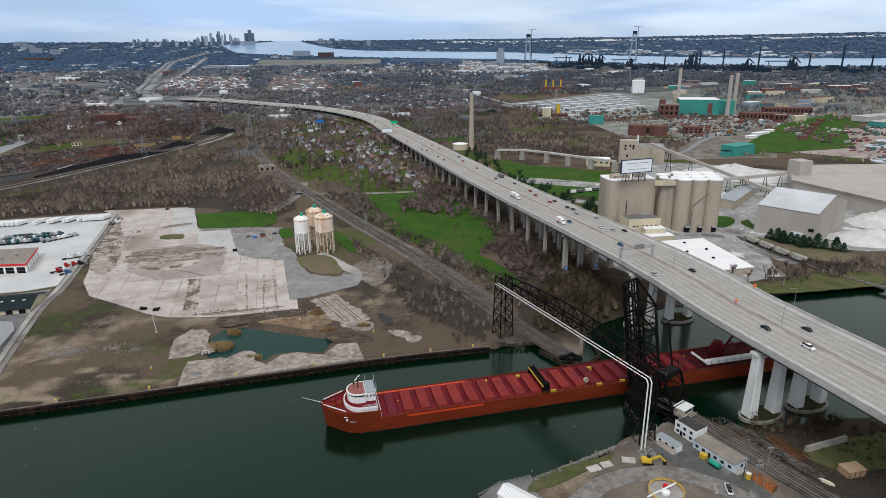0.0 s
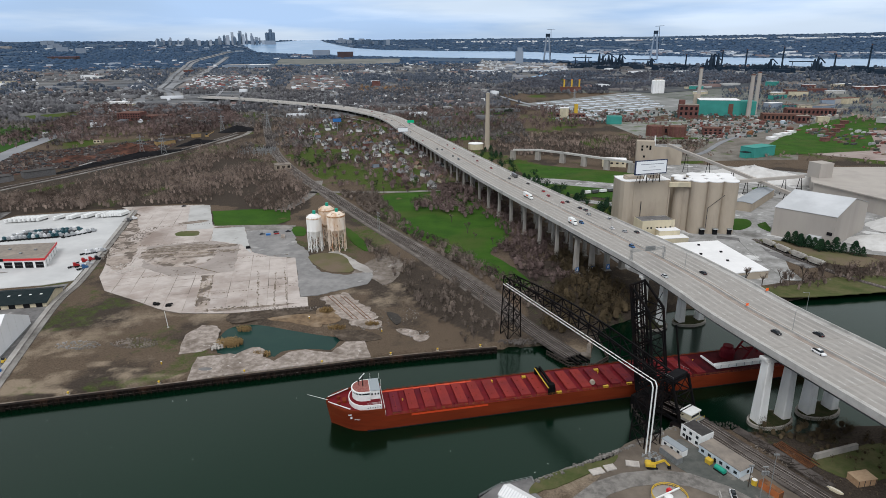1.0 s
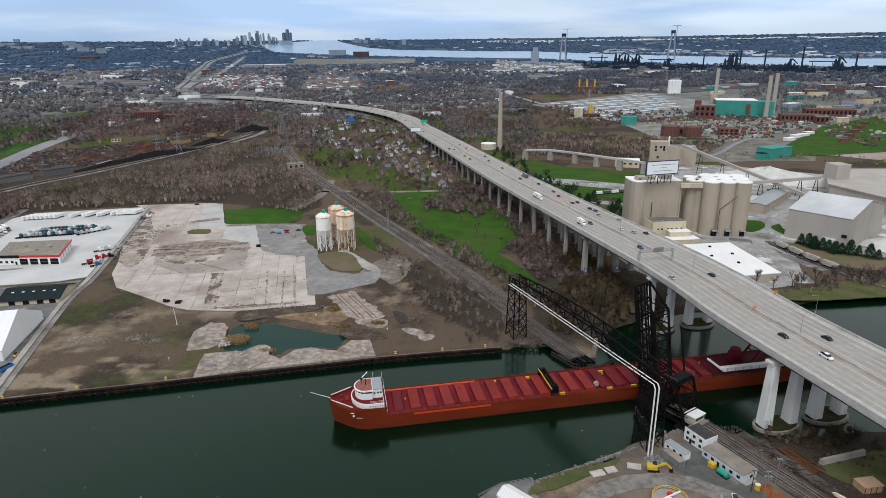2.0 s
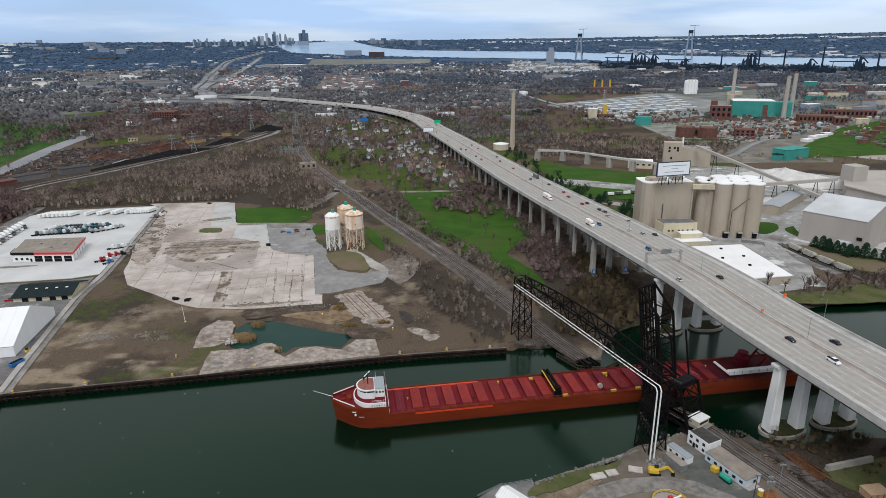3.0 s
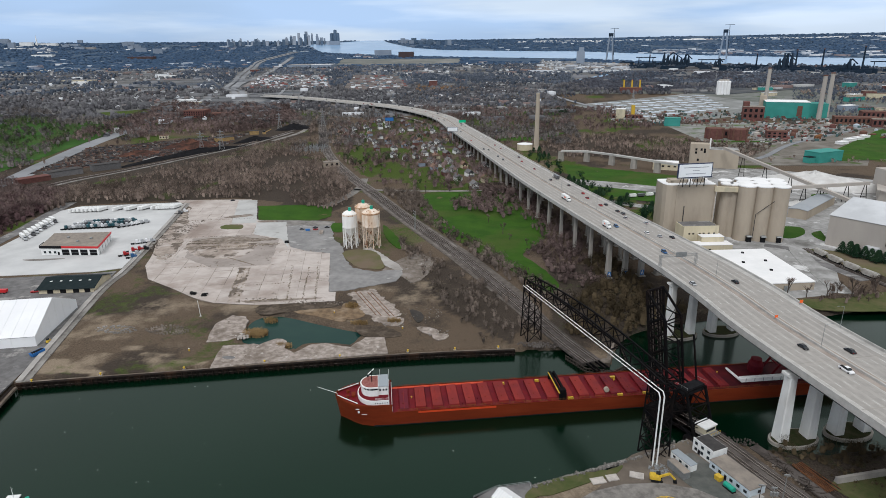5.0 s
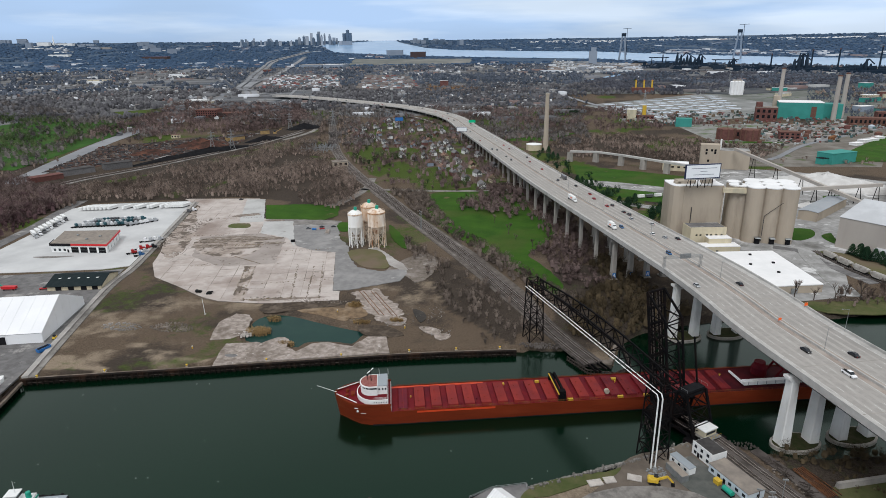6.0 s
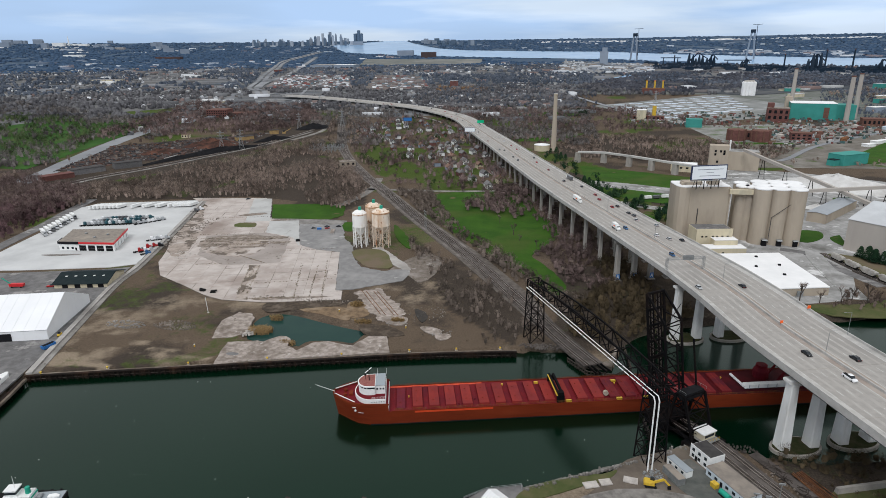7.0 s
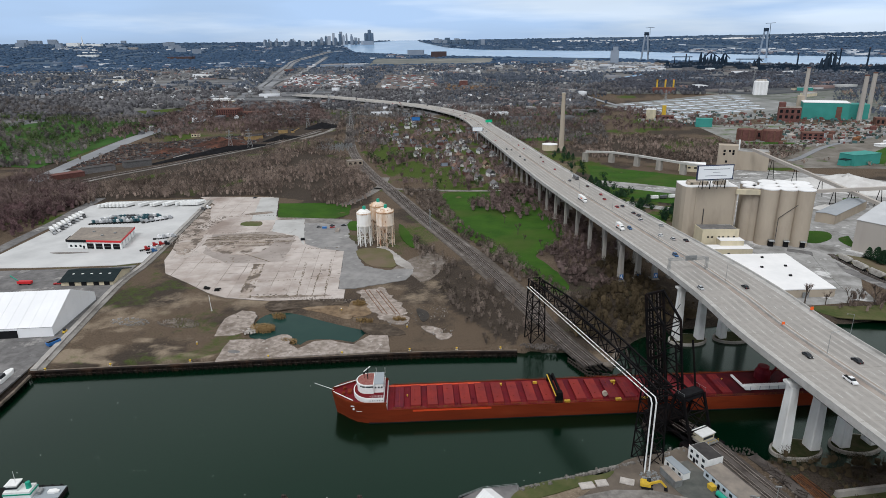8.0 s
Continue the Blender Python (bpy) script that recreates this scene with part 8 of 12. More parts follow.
    t = thing("rail_siding", "dark disused siding with scrap timber", "railway track", kind="structure")
    part("ballast", ribbon(bmesh.new(), curve([(131, 214), (139, 201), (144.3, 191), (150, 180)], 3), -2.2, 2.2, 2.7, 0.75), "ballast", t)
    bm = bmesh.new()
    rng = random.Random(2)
    for i in range(60):
        f = rng.random()
        x, y_ = 134 + 15 * f + rng.uniform(-2, 2), 208 - 28 * f + rng.uniform(-2, 2)
        box(bm, x, y_, 3.3, rng.uniform(1.5, 3.4), 0.3, 0.3, rng.uniform(0, 180))
    part("scrap_timber", bm, "tie", t)
    rubble("rubble_heap", 126, 217, 8, 2.5, 90, 0.6, "ballast", "dark stones at the water's edge", 23)
    rubble("rubble_heap", 92.5, 196, 3.5, 3, 70, 1.1, "grey_steel", "pile of steel offcuts behind the excavator", 24)
    rubble("rubble_heap", 138, 197, 10, 7, 120, 0.8, "joint", "loose dirt and debris beside the tracks", 25)


yard_clutter()


def tug(x, y_, rz):
    t = thing("tugboat", "white and green harbour tug moored in the slip", "boat", pose(x, y_, 0, 0, 0, rz))
    bm = bmesh.new()
    prev = None
    for u, h, z in ((-12, 2.6, 1.6), (-10, 3.6, 1.6), (0, 4.2, 1.7), (7, 3.8, 2.2), (11, 2.4, 2.9), (13.2, 0.3, 3.4)):
        ring = [bm.verts.new(v) for v in ((u, -h * 0.8, -1.5), (u, -h, z), (u, h, z), (u, h * 0.8, -1.5))]
        if prev:
            for i in range(4):
                bm.faces.new((prev[i], prev[(i + 1) % 4], ring[(i + 1) % 4], ring[i]))
        else:
            bm.faces.new(ring)
        prev = ring
    bm.faces.new(prev[::-1])
    part("hull", bm, "tyre", t, "black tyre-fendered hull")
    part("deck", box(bmesh.new(), -5.5, 0, 1.66, 12, 6.2, 0.08), "grey_deck", t)
    part("deckhouse", box(bmesh.new(), 2.5, 0, 1.7, 9.5, 5.0, 2.6, 0, 0.94), "white_paint", t)
    part("green_band", box(bmesh.new(), 2.5, 0, 3.0, 9.56, 5.06, 0.5), "green", t)
    part("wheelhouse", box(bmesh.new(), 4.2, 0, 4.3, 4.0, 3.8, 2.2, 0, 0.9), "white_paint", t)
    part("window_band", box(bmesh.new(), 4.2, 0, 5.2, 4.04, 3.84, 0.8, 0, 0.96), "glass", t)
    part("roof", box(bmesh.new(), 4.2, 0, 6.5, 4.3, 4.0, 0.2), "white_paint", t)
    part("funnel", lathe(bmesh.new(), -0.6, 0, [(0.9, 4.3), (0.8, 6.6), (0.6, 6.7)], 12), "green", t)
    part("mast", rod(bmesh.new(), (3.4, 0, 6.6), (3.4, 0, 11.5), 0.14, 0.06), "white_paint", t)
    for i in range(6):
        part("tyre_fender", rod(bmesh.new(), (-9 + i * 3.2, -4.3, 1.2), (-9 + i * 3.2, -4.0, 1.2), 0.6, n=10), "tyre", t)
    part("tow_winch", rod(bmesh.new(), (-4, -1.2, 2.4), (-4, 1.2, 2.4), 0.7, n=12), "grey_steel", t)
    part("work_boat", section_body(bmesh.new(), [(-10.5, 1.8, 2.3, 0.5), (-9, 1.75, 2.6, 1.0), (-6.8, 1.75, 2.5, 0.8)], 1), "white_paint", t)


tug(-123.5, 150.5, 195)
b = thing("work_barge", "flat white and grey work boat alongside the slip quay", "boat", pose(-199, 215, 3.1, 0, 0, 107))
part("hull", section_body(bmesh.new(), [(-7, 0.6, 1.6, 1.2), (-5, 0.1, 1.9, 1.8), (5, 0.1, 1.9, 1.8), (7.5, 0.8, 1.7, 0.6)], 1.8), "white_paint", b)
part("cabin", box(bmesh.new(), -2, 0, 1.8, 4, 2.6, 1.6, 0, 0.85), "glass", b)
part("cradle", box(bmesh.new(), 0, 0, 0, 9, 2.2, 0.3), "red_band", b)
for x, y_ in ((-6.4, 166.8), (-32.2, 162.6)):
    p = thing("mooring_pile", "dark timber mooring dolphin in the river", "mooring pile", pose(x, y_, -2), "river piles")
    for i in range(5):
        a_ = i * 1.2566
        part("pile", rod(bmesh.new(), (1.1 * math.cos(a_), 1.1 * math.sin(a_), 0), (0.6 * math.cos(a_), 0.6 * math.sin(a_), 5.6 + 0.3 * i), 0.4, 0.35, 8), "tie", p)
    part("band", lathe(bmesh.new(), 0, 0, [(1.15, 4.6), (1.15, 4.9)], 12), "rust", p)

# small pale blocks standing for gulls resting on the river
rng_b = random.Random(31)
bm = bmesh.new()
for i in range(52):
    x, y_ = rng_b.uniform(-170, 90), rng_b.uniform(150, 262)
    if y_ > 222 + (x + 192) * 0.255 - 8 or (y_ > 200 + x * 0.25 and x > -50):
        continue
    box(bm, x, y_, 0.0, 0.42, 0.18, 0.16, rng_b.uniform(0, 180), 0.5)
tagged(part("river_foam_flecks", bm, "white_paint"), "small pale flecks for gulls resting on the river", "flecks", kind="stuff")

# ---------- east of the highway: grain elevator and stone plant ----------
flat("plant_yard", rounded([(150, 372), (228, 376), (252, 420), (275, 470), (330, 430), (470, 470), (520, 640), (400, 760), (270, 800), (210, 660), (196, 560), (150, 520), (122, 470)], 3), 3.2, 0.6, "white_gravel", "dusty pale gravel yard of a stone plant")
flat("lawn", rounded([(257, 531), (272, 529), (268, 511), (252, 496), (243, 503), (243, 525)], 4), 3.42, 0.5, "lawn", "oval green lawn beside the grain silos", "lawn")
flat("lawn", [(108, 530), (124, 478), (150, 500), (148, 560), (118, 590), (96, 580)], 3.4, 0.5, "lawn", "green verge beside the highway", "lawn")
flat("lawn", rounded([(262, 470), (300, 440), (318, 420), (300, 405), (272, 418), (258, 448)], 3), 3.4, 0.5, "dry_grass", "rough grass beside the hopper wagons", "lawn")
road("plant_road", [(238, 380), (246, 470), (275, 480), (290, 520), (270, 545), (215, 560), (120, 610)], 12, "white dusty road through the stone plant", "white_gravel", 0.4)
road("access_road", [(262, 404), (248, 440), (240, 470), (225, 476)], 8, "grey access road along the wagons", "asphalt", 0.35)


def grain_elevator():
    g = thing("grain_elevator", "tan concrete grain elevator with round white-topped silos", "grain elevator", pose(0, 0, 3.1))
    # headhouse block with rounded ends
    c, s = math.cos(radians(9.6)), math.sin(radians(9.6))
    pts = []
    for x, y_ in [(-1.5, 6), (0, 2), (4, 0), (7.6, 0.6), (8.4, 0.9), (38, 0.9), (38.8, 1.5), (39, 24), (0, 24), (-1.5, 18)]:
        pts.append((152.2 + x * c - y_ * s, 489 + x * s + y_ * c))
    part("headhouse", prism(bmesh.new(), pts, 0, 42.6), "tan_concrete", g)
    part("headhouse_parapet", prism(bmesh.new(), pts, 42.6, 43.1), "white_roof", g)
    for i, x in enumerate((8.0, 38.4)):
        part("pilaster", box(bmesh.new(), 152.2 + x * c - 0.6 * s, 489 + x * s + 0.6 * c, 0, 1.0, 1.0, 42, 9.6), "tan_concrete", g)
    for x, y_, w, d, h in ((12, 12, 14, 9, 2.4), (28, 10, 8, 6, 3.4), (33, 14, 6, 6, 2.2), (5, 10, 4, 5, 1.8)):
        part("roof_house", box(bmesh.new(), 152.2 + x * c - y_ * s, 489 + x * s + y_ * c, 43.0, w, d, h, 9.6), "tan_concrete" if x < 30 else "white_roof", g)
    bm = bmesh.new()
    rod(bm, (152.2 + 14 * c + 0.4, 489 + 14 * s - 0.4, 3), (152.2 + 14 * c + 0.4, 489 + 14 * s - 0.4, 26), 0.35)
    part("downpipe", bm, "tar_roof", g)
    # silo battery
    k = 0
    for row in range(3):
        for i in range(3):
            x, y_ = 212.2 + i * 12.0 + row * 2.0, 491.6 - i * 0.8 + row * 12.0
            part("silo", lathe(bmesh.new(), x, y_, [(6.5, 0), (6.5, 42.6), (6.5, 43.0)], 24), "tan_concrete", g)
            part("silo_cap", lathe(bmesh.new(), x, y_, [(6.7, 42.9), (6.7, 43.6), (5.8, 44.0), (1.0, 44.3)], 24), "white_roof", g, "white domed cap")
            k += 1
    for x, y_ in ((200.5, 502), (202.0, 514), (206, 500)):
        part("silo", lathe(bmesh.new(), x, y_, [(5.2, 0), (5.2, 42.0)], 20), "tan_concrete", g)
        part("silo_cap", lathe(bmesh.new(), x, y_, [(5.4, 41.9), (5.4, 42.8), (4.4, 43.1)], 20), "white_roof", g)
    part("link_gallery", box(bmesh.new(), 199, 494.5, 37.5, 20, 3.4, 3.6, -4), "cream", g, "pale link gallery high between the blocks")
    bm = bmesh.new()
    bar(bm, (218.5, 484.8, 2), (218.5, 484.8, 22), 0.35)
    bar(bm, (218.5, 484.8, 22), (230, 482.8, 33), 0.35)
    part("outside_leg", bm, "tar_roof", g)
    for x in (215.5, 226.0, 237.5):
        part("loading_spout", box(bmesh.new(), x, 484.0, 0.2, 3.4, 3.0, 4.4), "coal", g, "dark loading bay")
        part("spout_hood", box(bmesh.new(), x, 483.2, 4.6, 4.2, 4.2, 0.8, 0, 0.8), "grey_steel", g)
    # cream office in front
    a = thing("elevator_office", "stained cream concrete building below the elevator", "building", pose(171, 476, 3.1, 0, 0, 9.6))
    part("main_block", box(bmesh.new(), 3, 0, 0, 27, 16, 15.5), "cream", a)
    part("roof", box(bmesh.new(), 3, 0, 15.5, 26, 15, 0.1), "asphalt", a, "dark flat roof")
    part("parapet", box(bmesh.new(), 3, -7.85, 15.5, 27, 0.3, 0.7), "cream", a)
    part("middle_block", box(bmesh.new(), 9, -11, 0, 17, 9, 9.5), "cream", a)
    part("middle_roof", box(bmesh.new(), 9, -11, 9.5, 17.4, 9.4, 0.3), "white_roof", a)
    part("low_block", box(bmesh.new(), 4, -18, 0, 34, 10, 5.5), "cream", a)
    part("low_roof", box(bmesh.new(), 4, -18, 5.5, 34.4, 10.4, 0.3), "white_roof", a)
    for x in (-6, -3, 2, 5, 9, 13):
        part("window", box(bmesh.new(), x, -8.05, 9.6, 1.4, 0.12, 1.2), "coal", a)
    part("door", box(bmesh.new(), 4, -23.05, 0, 1.8, 0.15, 2.8), "coal", a)
    b = thing("billboard", "large white billboard with blurred grey lines on the elevator roof", "billboard", pose(170, 485.5, 49.7, 0, 0, 18))
    part("frame", box(bmesh.new(), 0, 0, 3.4, 29, 1.0, 11.2), "navy", b)
    part("face", box(bmesh.new(), 0, -0.6, 4.1, 27.4, 0.25, 9.8), "billboard", b)
    for z, w, h in ((11.2, 21, 0.45), (8.9, 6, 0.3), (6.4, 17, 0.4)):
        part("text_bar", box(bmesh.new(), 0.6, -0.76, z, w, 0.06, h), "text_grey", b, "illegible line of grey lettering")
    for x in (-9, -3, 3, 9):
        part("strut", bar(bmesh.new(), (x, 0, -3.7), (x, 0, 3.6), 0.5), "black_steel", b)
        part("brace", bar(bmesh.new(), (x, 0.4, 8), (x, 5.5, -3.7), 0.3), "black_steel", b)
    part("catwalk", box(bmesh.new(), 0, -1.4, 3.0, 30, 1.4, 0.2), "grey_steel", b)


grain_elevator()


def white_warehouse():
    w = thing("warehouse", "low warehouse with a bright white flat roof", "warehouse", pose(0, 0, 3.0))
    c = [(187, 376), (222.8, 384.4), (214.6, 449), (172, 441)]
    part("shell", prism(bmesh.new(), c, 0, 5.2), "tan_concrete", w)
    part("roof", prism(bmesh.new(), [(x + (x - 199) * 0.01, y_ + (y_ - 412) * 0.01) for x, y_ in c], 5.2, 5.8), "white_roof", w)
    for x, y_ in ((196, 437), (206, 421), (203, 402), (190, 416)):
        part("roof_vent", box(bmesh.new(), x, y_, 5.8, 1.6, 1.6, 0.9), "coal", w)
    part("dock_door", box(bmesh.new(), 205, 379.6, 0.1, 4, 0.4, 3.6, 13.2), "grey_steel", w)


white_warehouse()


def hall(name, label, corner, u, lu, v, lv, eave, ridge, wall, roof, inset=0.0, category="warehouse"):
    """A gabled or hipped hall from a corner along two directions; the ridge runs along v."""
    h = thing(name, label, category, pose(corner[0], corner[1], ground_z(*corner) - 0.1))
    U, V_ = Vector((*u, 0)).normalized(), Vector((*v, 0)).normalized()
    P = lambda a_, b_, z: U * a_ + V_ * b_ + Vector((0, 0, z))
    bm = bmesh.new()
    lo = [bm.verts.new(P(*q, 0)) for q in ((0, 0), (lu, 0), (lu, lv), (0, lv))]
    hi = [bm.verts.new(P(*q, eave)) for q in ((0, 0), (lu, 0), (lu, lv), (0, lv))]
    for i in range(4):
        bm.faces.new((lo[i], lo[(i + 1) % 4], hi[(i + 1) % 4], hi[i]))
    r0, r1 = bm.verts.new(P(lu / 2, inset, ridge - 0.3)), bm.verts.new(P(lu / 2, lv - inset, ridge - 0.3))
    bm.faces.new((hi[0], hi[1], r0))
    bm.faces.new((hi[2], hi[3], r1))
    part("shell", bm, wall, h)
    for s in (0, 1):
        bm = bmesh.new()
        a0 = -0.5 if s == 0 else lu + 0.5
        q = [P(a0, -0.5, eave), P(a0, lv + 0.5, eave), P(lu / 2, lv - inset + 0.5, ridge), P(lu / 2, inset - 0.5, ridge)]
        t_ = [bm.verts.new(x) for x in q]
        b_ = [bm.verts.new(x - Vector((0, 0, 0.3))) for x in q]
        bm.faces.new(t_)
        bm.faces.new(b_[::-1])
        for i in range(4):
            bm.faces.new((t_[i], b_[i], b_[(i + 1) % 4], t_[(i + 1) % 4]))
        part("roof", bm, roof, h)
    return h, P


M["grey_shed_roof"] = surface("grey_shed_roof", (0.34, 0.36, 0.38), (0.28, 0.30, 0.32), 0.06, (0.40, 0.41, 0.42), 0.03, 0.7)
barn, P = hall("storage_barn", "huge tan metal storage barn with pale roof", (301, 450), (0.74, 0.67), 70, (-0.69, 0.73), 44, 24, 33, "barn", "barn_roof", 0.0)
part("lean_to", box(bmesh.new(), *(P(-3, 12, 0).xy), 0, 9, 6, 7, -47), "barn_roof", barn)
part("vent", box(bmesh.new(), *(P(-0.2, 3, 0).xy), 9, 3.5, 0.6, 2.4, -47), "coal", barn)
hall("low_shed", "low tan shed with a grey roof", (286, 554), (-0.8, 0.6), 15, (0.63, 0.77), 78, 8.6, 9.6, "tan_concrete", "grey_shed_roof")
long_hall = thing("long_hall", "long tan storage hall with a roof tower", "warehouse", pose(0, 0, 3))
part("shell", prism(bmesh.new(), [(372, 612), (404, 520), (560, 560), (540, 690), (410, 690)], 0, 15), "barn", long_hall)
part("roof", prism(bmesh.new(), [(370, 613), (402, 518), (562, 558), (542, 692), (409, 692)], 15, 16), "barn", long_hall)
part("roof_tower", box(bmesh.new(), 392, 640, 15, 16, 16, 16, 15), "barn", long_hall)


def cement_plant():
    t = thing("stone_mill", "tan concrete mill tower with dark openings", "mill", pose(262, 806, 3, 0, 0, -12))
    part("tower", box(bmesh.new(), -4, 0, 0, 22, 16, 30), "tan_concrete", t)
    part("side_block", box(bmesh.new(), 24, 8, 0, 36, 24, 23), "tan_concrete", t)
    part("roof", box(bmesh.new(), 24, 8, 23, 35, 23, 0.3), "white_gravel", t)
    for x, z in ((-8, 22), (-8, 18), (-2, 22), (2, 22), (2, 19), (-5, 9)):
        part("opening", box(bmesh.new(), x, -8.05, z, 2.4, 0.2, 2.8), "coal", t)
    part("stack", rod(bmesh.new(), (8, 4, 20), (8, 4, 36), 1.0, n=10), "white_paint", t)
    a = thing("mill_annex", "low cream mill building with a flat roof", "building", pose(215, 790, 3, 0, 0, -12))
    part("shell", box(bmesh.new(), 0, 0, 0, 30, 18, 9), "cream", a)
    part("roof", box(bmesh.new(), 0, 0, 9, 30.5, 18.5, 0.4), "white_roof", a)
    for x in (-10, -3, 4, 11):
        part("window", box(bmesh.new(), x, -9.05, 4, 3, 0.15, 2), "coal", a)
    for pts, z0, z1, label in (([(282, 790), (333, 578)], 27, 12, "long inclined conveyor gallery on trestles"), ([(262, 600), (372, 632)], 17, 18, "level conveyor gallery on trestles")):
        c = thing("conveyor", label, "conveyor")
        p, q = Vector((*pts[0], z0 + 3)), Vector((*pts[1], z1 + 3))
        part("gallery", bar(bmesh.new(), p, q, 3.0, 3.0), "barn", c)
        for f in (0.2, 0.4, 0.6, 0.8, 0.97):
            m = p.lerp(q, f)
            bm = bmesh.new()
            for o in (-1.6, 1.6):
                bar(bm, (m.x + o * 2, m.y, 3), (m.x + o * 0.5, m.y, m.z - 1.4), 0.5)
            bar(bm, (m.x - 2, m.y, 8), (m.x + 2, m.y, 8), 0.4)
            part("trestle", bm, "black_steel", c)


cement_plant()


def heap(name, x, y_, rx, ry, h, material, label, seed, category="heap", rz=0.0):
    """A loose heap with an uneven ridge."""
    n, k = 26, 9
    V, F = [], []
    rng = np.random.RandomState(seed)
    wob = rng.uniform(0.75, 1.2, n)
    wob = (wob + np.roll(wob, 1) + np.roll(wob, -1)) / 3
    c, s = math.cos(radians(rz)), math.sin(radians(rz))
    z0 = ground_z(x, y_)
    for j in range(k):
        f = j / (k - 1)
        for i in range(n):
            a_ = 2 * math.pi * i / n
            r_ = (1 - f) * wob[i]
            px, py = rx * r_ * math.cos(a_), ry * r_ * math.sin(a_)
            z = z0 - 0.3 + h * (f ** 0.85) * (0.85 + 0.3 * rng.rand()) if j else z0 - 0.5
            V.append((x + px * c - py * s + rng.uniform(-0.3, 0.3), y_ + px * s + py * c, z))
    for j in range(k - 1):
        for i in range(n):
            F.append((j * n + i, j * n + (i + 1) % n, (j + 1) * n + (i + 1) % n, (j + 1) * n + i))
    return from_arrays(name, np.array(V), np.array(F), material, label, category, "stuff", smooth=True)


heap("stone_heap", 352, 458, 36, 26, 9, "stone_heap", "white crushed stone heap", 1)
heap("stone_heap", 392, 505, 34, 22, 12, "stone_heap", "tall white crushed stone heap", 2)
heap("stone_heap", 352, 700, 84, 24, 16, "stone_heap", "long pale stone stockpile behind the sheds", 3, rz=-20)
heap("stone_heap", 300, 610, 12, 9, 5, "stone_heap", "small pale stone heap", 4)
heap("stone_heap", 330, 625, 16, 10, 6, "gravel", "grey gravel heap", 5)


M["cream_grey"] = surface("grimy_cream_steel", (0.45, 0.43, 0.39), (0.34, 0.32, 0.29), 0.5, (0.25, 0.23, 0.21), 0.2, 0.7)


def hopper_wagon():
    w = thing("hopper_wagon", "pale grey covered hopper wagon on the siding", "rail wagon", group="hopper wagons")
    part("body", section_body(bmesh.new(), [(-6.4, 3.0, 4.1, 1.3), (-4.2, 1.2, 4.4, 1.4), (4.2, 1.2, 4.4, 1.4), (6.4, 3.0, 4.1, 1.3)], 1.4), "cream_grey", w)
    part("hatches", box(bmesh.new(), 0, 0, 4.5, 10.5, 0.9, 0.25), "parapet", w)
    part("hopper_chute", box(bmesh.new(), 0, 0, 0.4, 9, 1.6, 0.8, 0, 1.1), "coal", w)
    part("frame", box(bmesh.new(), 0, 0, 0.9, 13.6, 1.0, 0.3), "coal", w)
    wheel_parts(w, (-5.4, -3.8, 3.8, 5.4), 0.85, 0.45, 0.2)
    return w


hw_ = hopper_wagon()
for i, (x, y_, a_) in enumerate(((254.8, 452, -78), (258.2, 437.5, -76), (262.2, 423, -72), (267.0, 409, -68))):
    m = pose(x, y_, 3.75, 0, 0, a_)
    if i == 0:
        hw_.matrix_world = m
    else:
        copy_thing(hw_, m)
track("siding", [(252, 470), (254.8, 452), (258.2, 437.5), (262.2, 423), (267, 409), (276, 385), (300, 350)], "railway siding with hopper wagons", (0,), z=0.5, half=2.4, ties=False)
# chimney, round tank, old coal trestle
ch = thing("chimney", "tall slender tan brick chimney", "chimney", pose(55.8, 933, 3))
part("shaft", lathe(bmesh.new(), 0, 0, [(4.6, 0), (4.4, 4), (3.9, 6), (2.6, 80), (2.9, 81), (2.9, 83.4)], 20), "tan_concrete", ch)
part("cap", lathe(bmesh.new(), 0, 0, [(3.0, 83.2), (2.2, 84.0)], 20), "parapet", ch)
tk_ = thing("round_tank", "low round cream storage tank", "tank", pose(38.5, 934, 3))
part("wall", lathe(bmesh.new(), 0, 0, [(11.5, 0), (11.5, 8.5)], 28), "cream", tk_)
part("roof", lathe(bmesh.new(), 0, 0, [(11.8, 8.4), (11.8, 8.9), (2, 10.5)], 28), "white_roof", tk_)


def trestle():
    t = thing("coal_trestle", "derelict concrete trestle on heavy piers", "trestle")
    pts = [(88, 838), (122, 836), (152, 812), (176, 788), (200, 764), (224, 740)]
    part("deck_beam", ribbon(bmesh.new(), [Vector(p) for p in pts], -2.5, 2.5, 15.5, 2.2), "parapet", t)
    for x, y_ in pts:
        pr = part("trestle_pier", box(bmesh.new(), x, y_, 2.8, 7, 5, 12.8, -40, 0.9), "pier_old", t)


trestle()

# ---------- works, town and skyline in the distance ----------


def block(x, y_, w, d, h, rz, wall, roof, label, name="building", category="building", rows=0, cols=0, z=None, win="coal"):
    z = ground_z(x, y_) - 0.5 if z is None else z
    b = thing(name, label, category, pose(x, y_, z, 0, 0, rz))
    part("shell", box(bmesh.new(), 0, 0, 0, w, d, h), wall, b)
    part("roof", box(bmesh.new(), 0, 0, h, w + 0.6, d + 0.6, 0.6), roof, b)
    for r_ in range(rows):
        for c_ in range(cols):
            part("window", box(bmesh.new(), -w / 2 + w * (c_ + 0.5) / cols, -d / 2 - 0.05, h * (0.12 + 0.8 * (r_ + 0.3) / rows), w / cols * 0.5, 0.3, h / rows * 0.45), win, b)
    return b


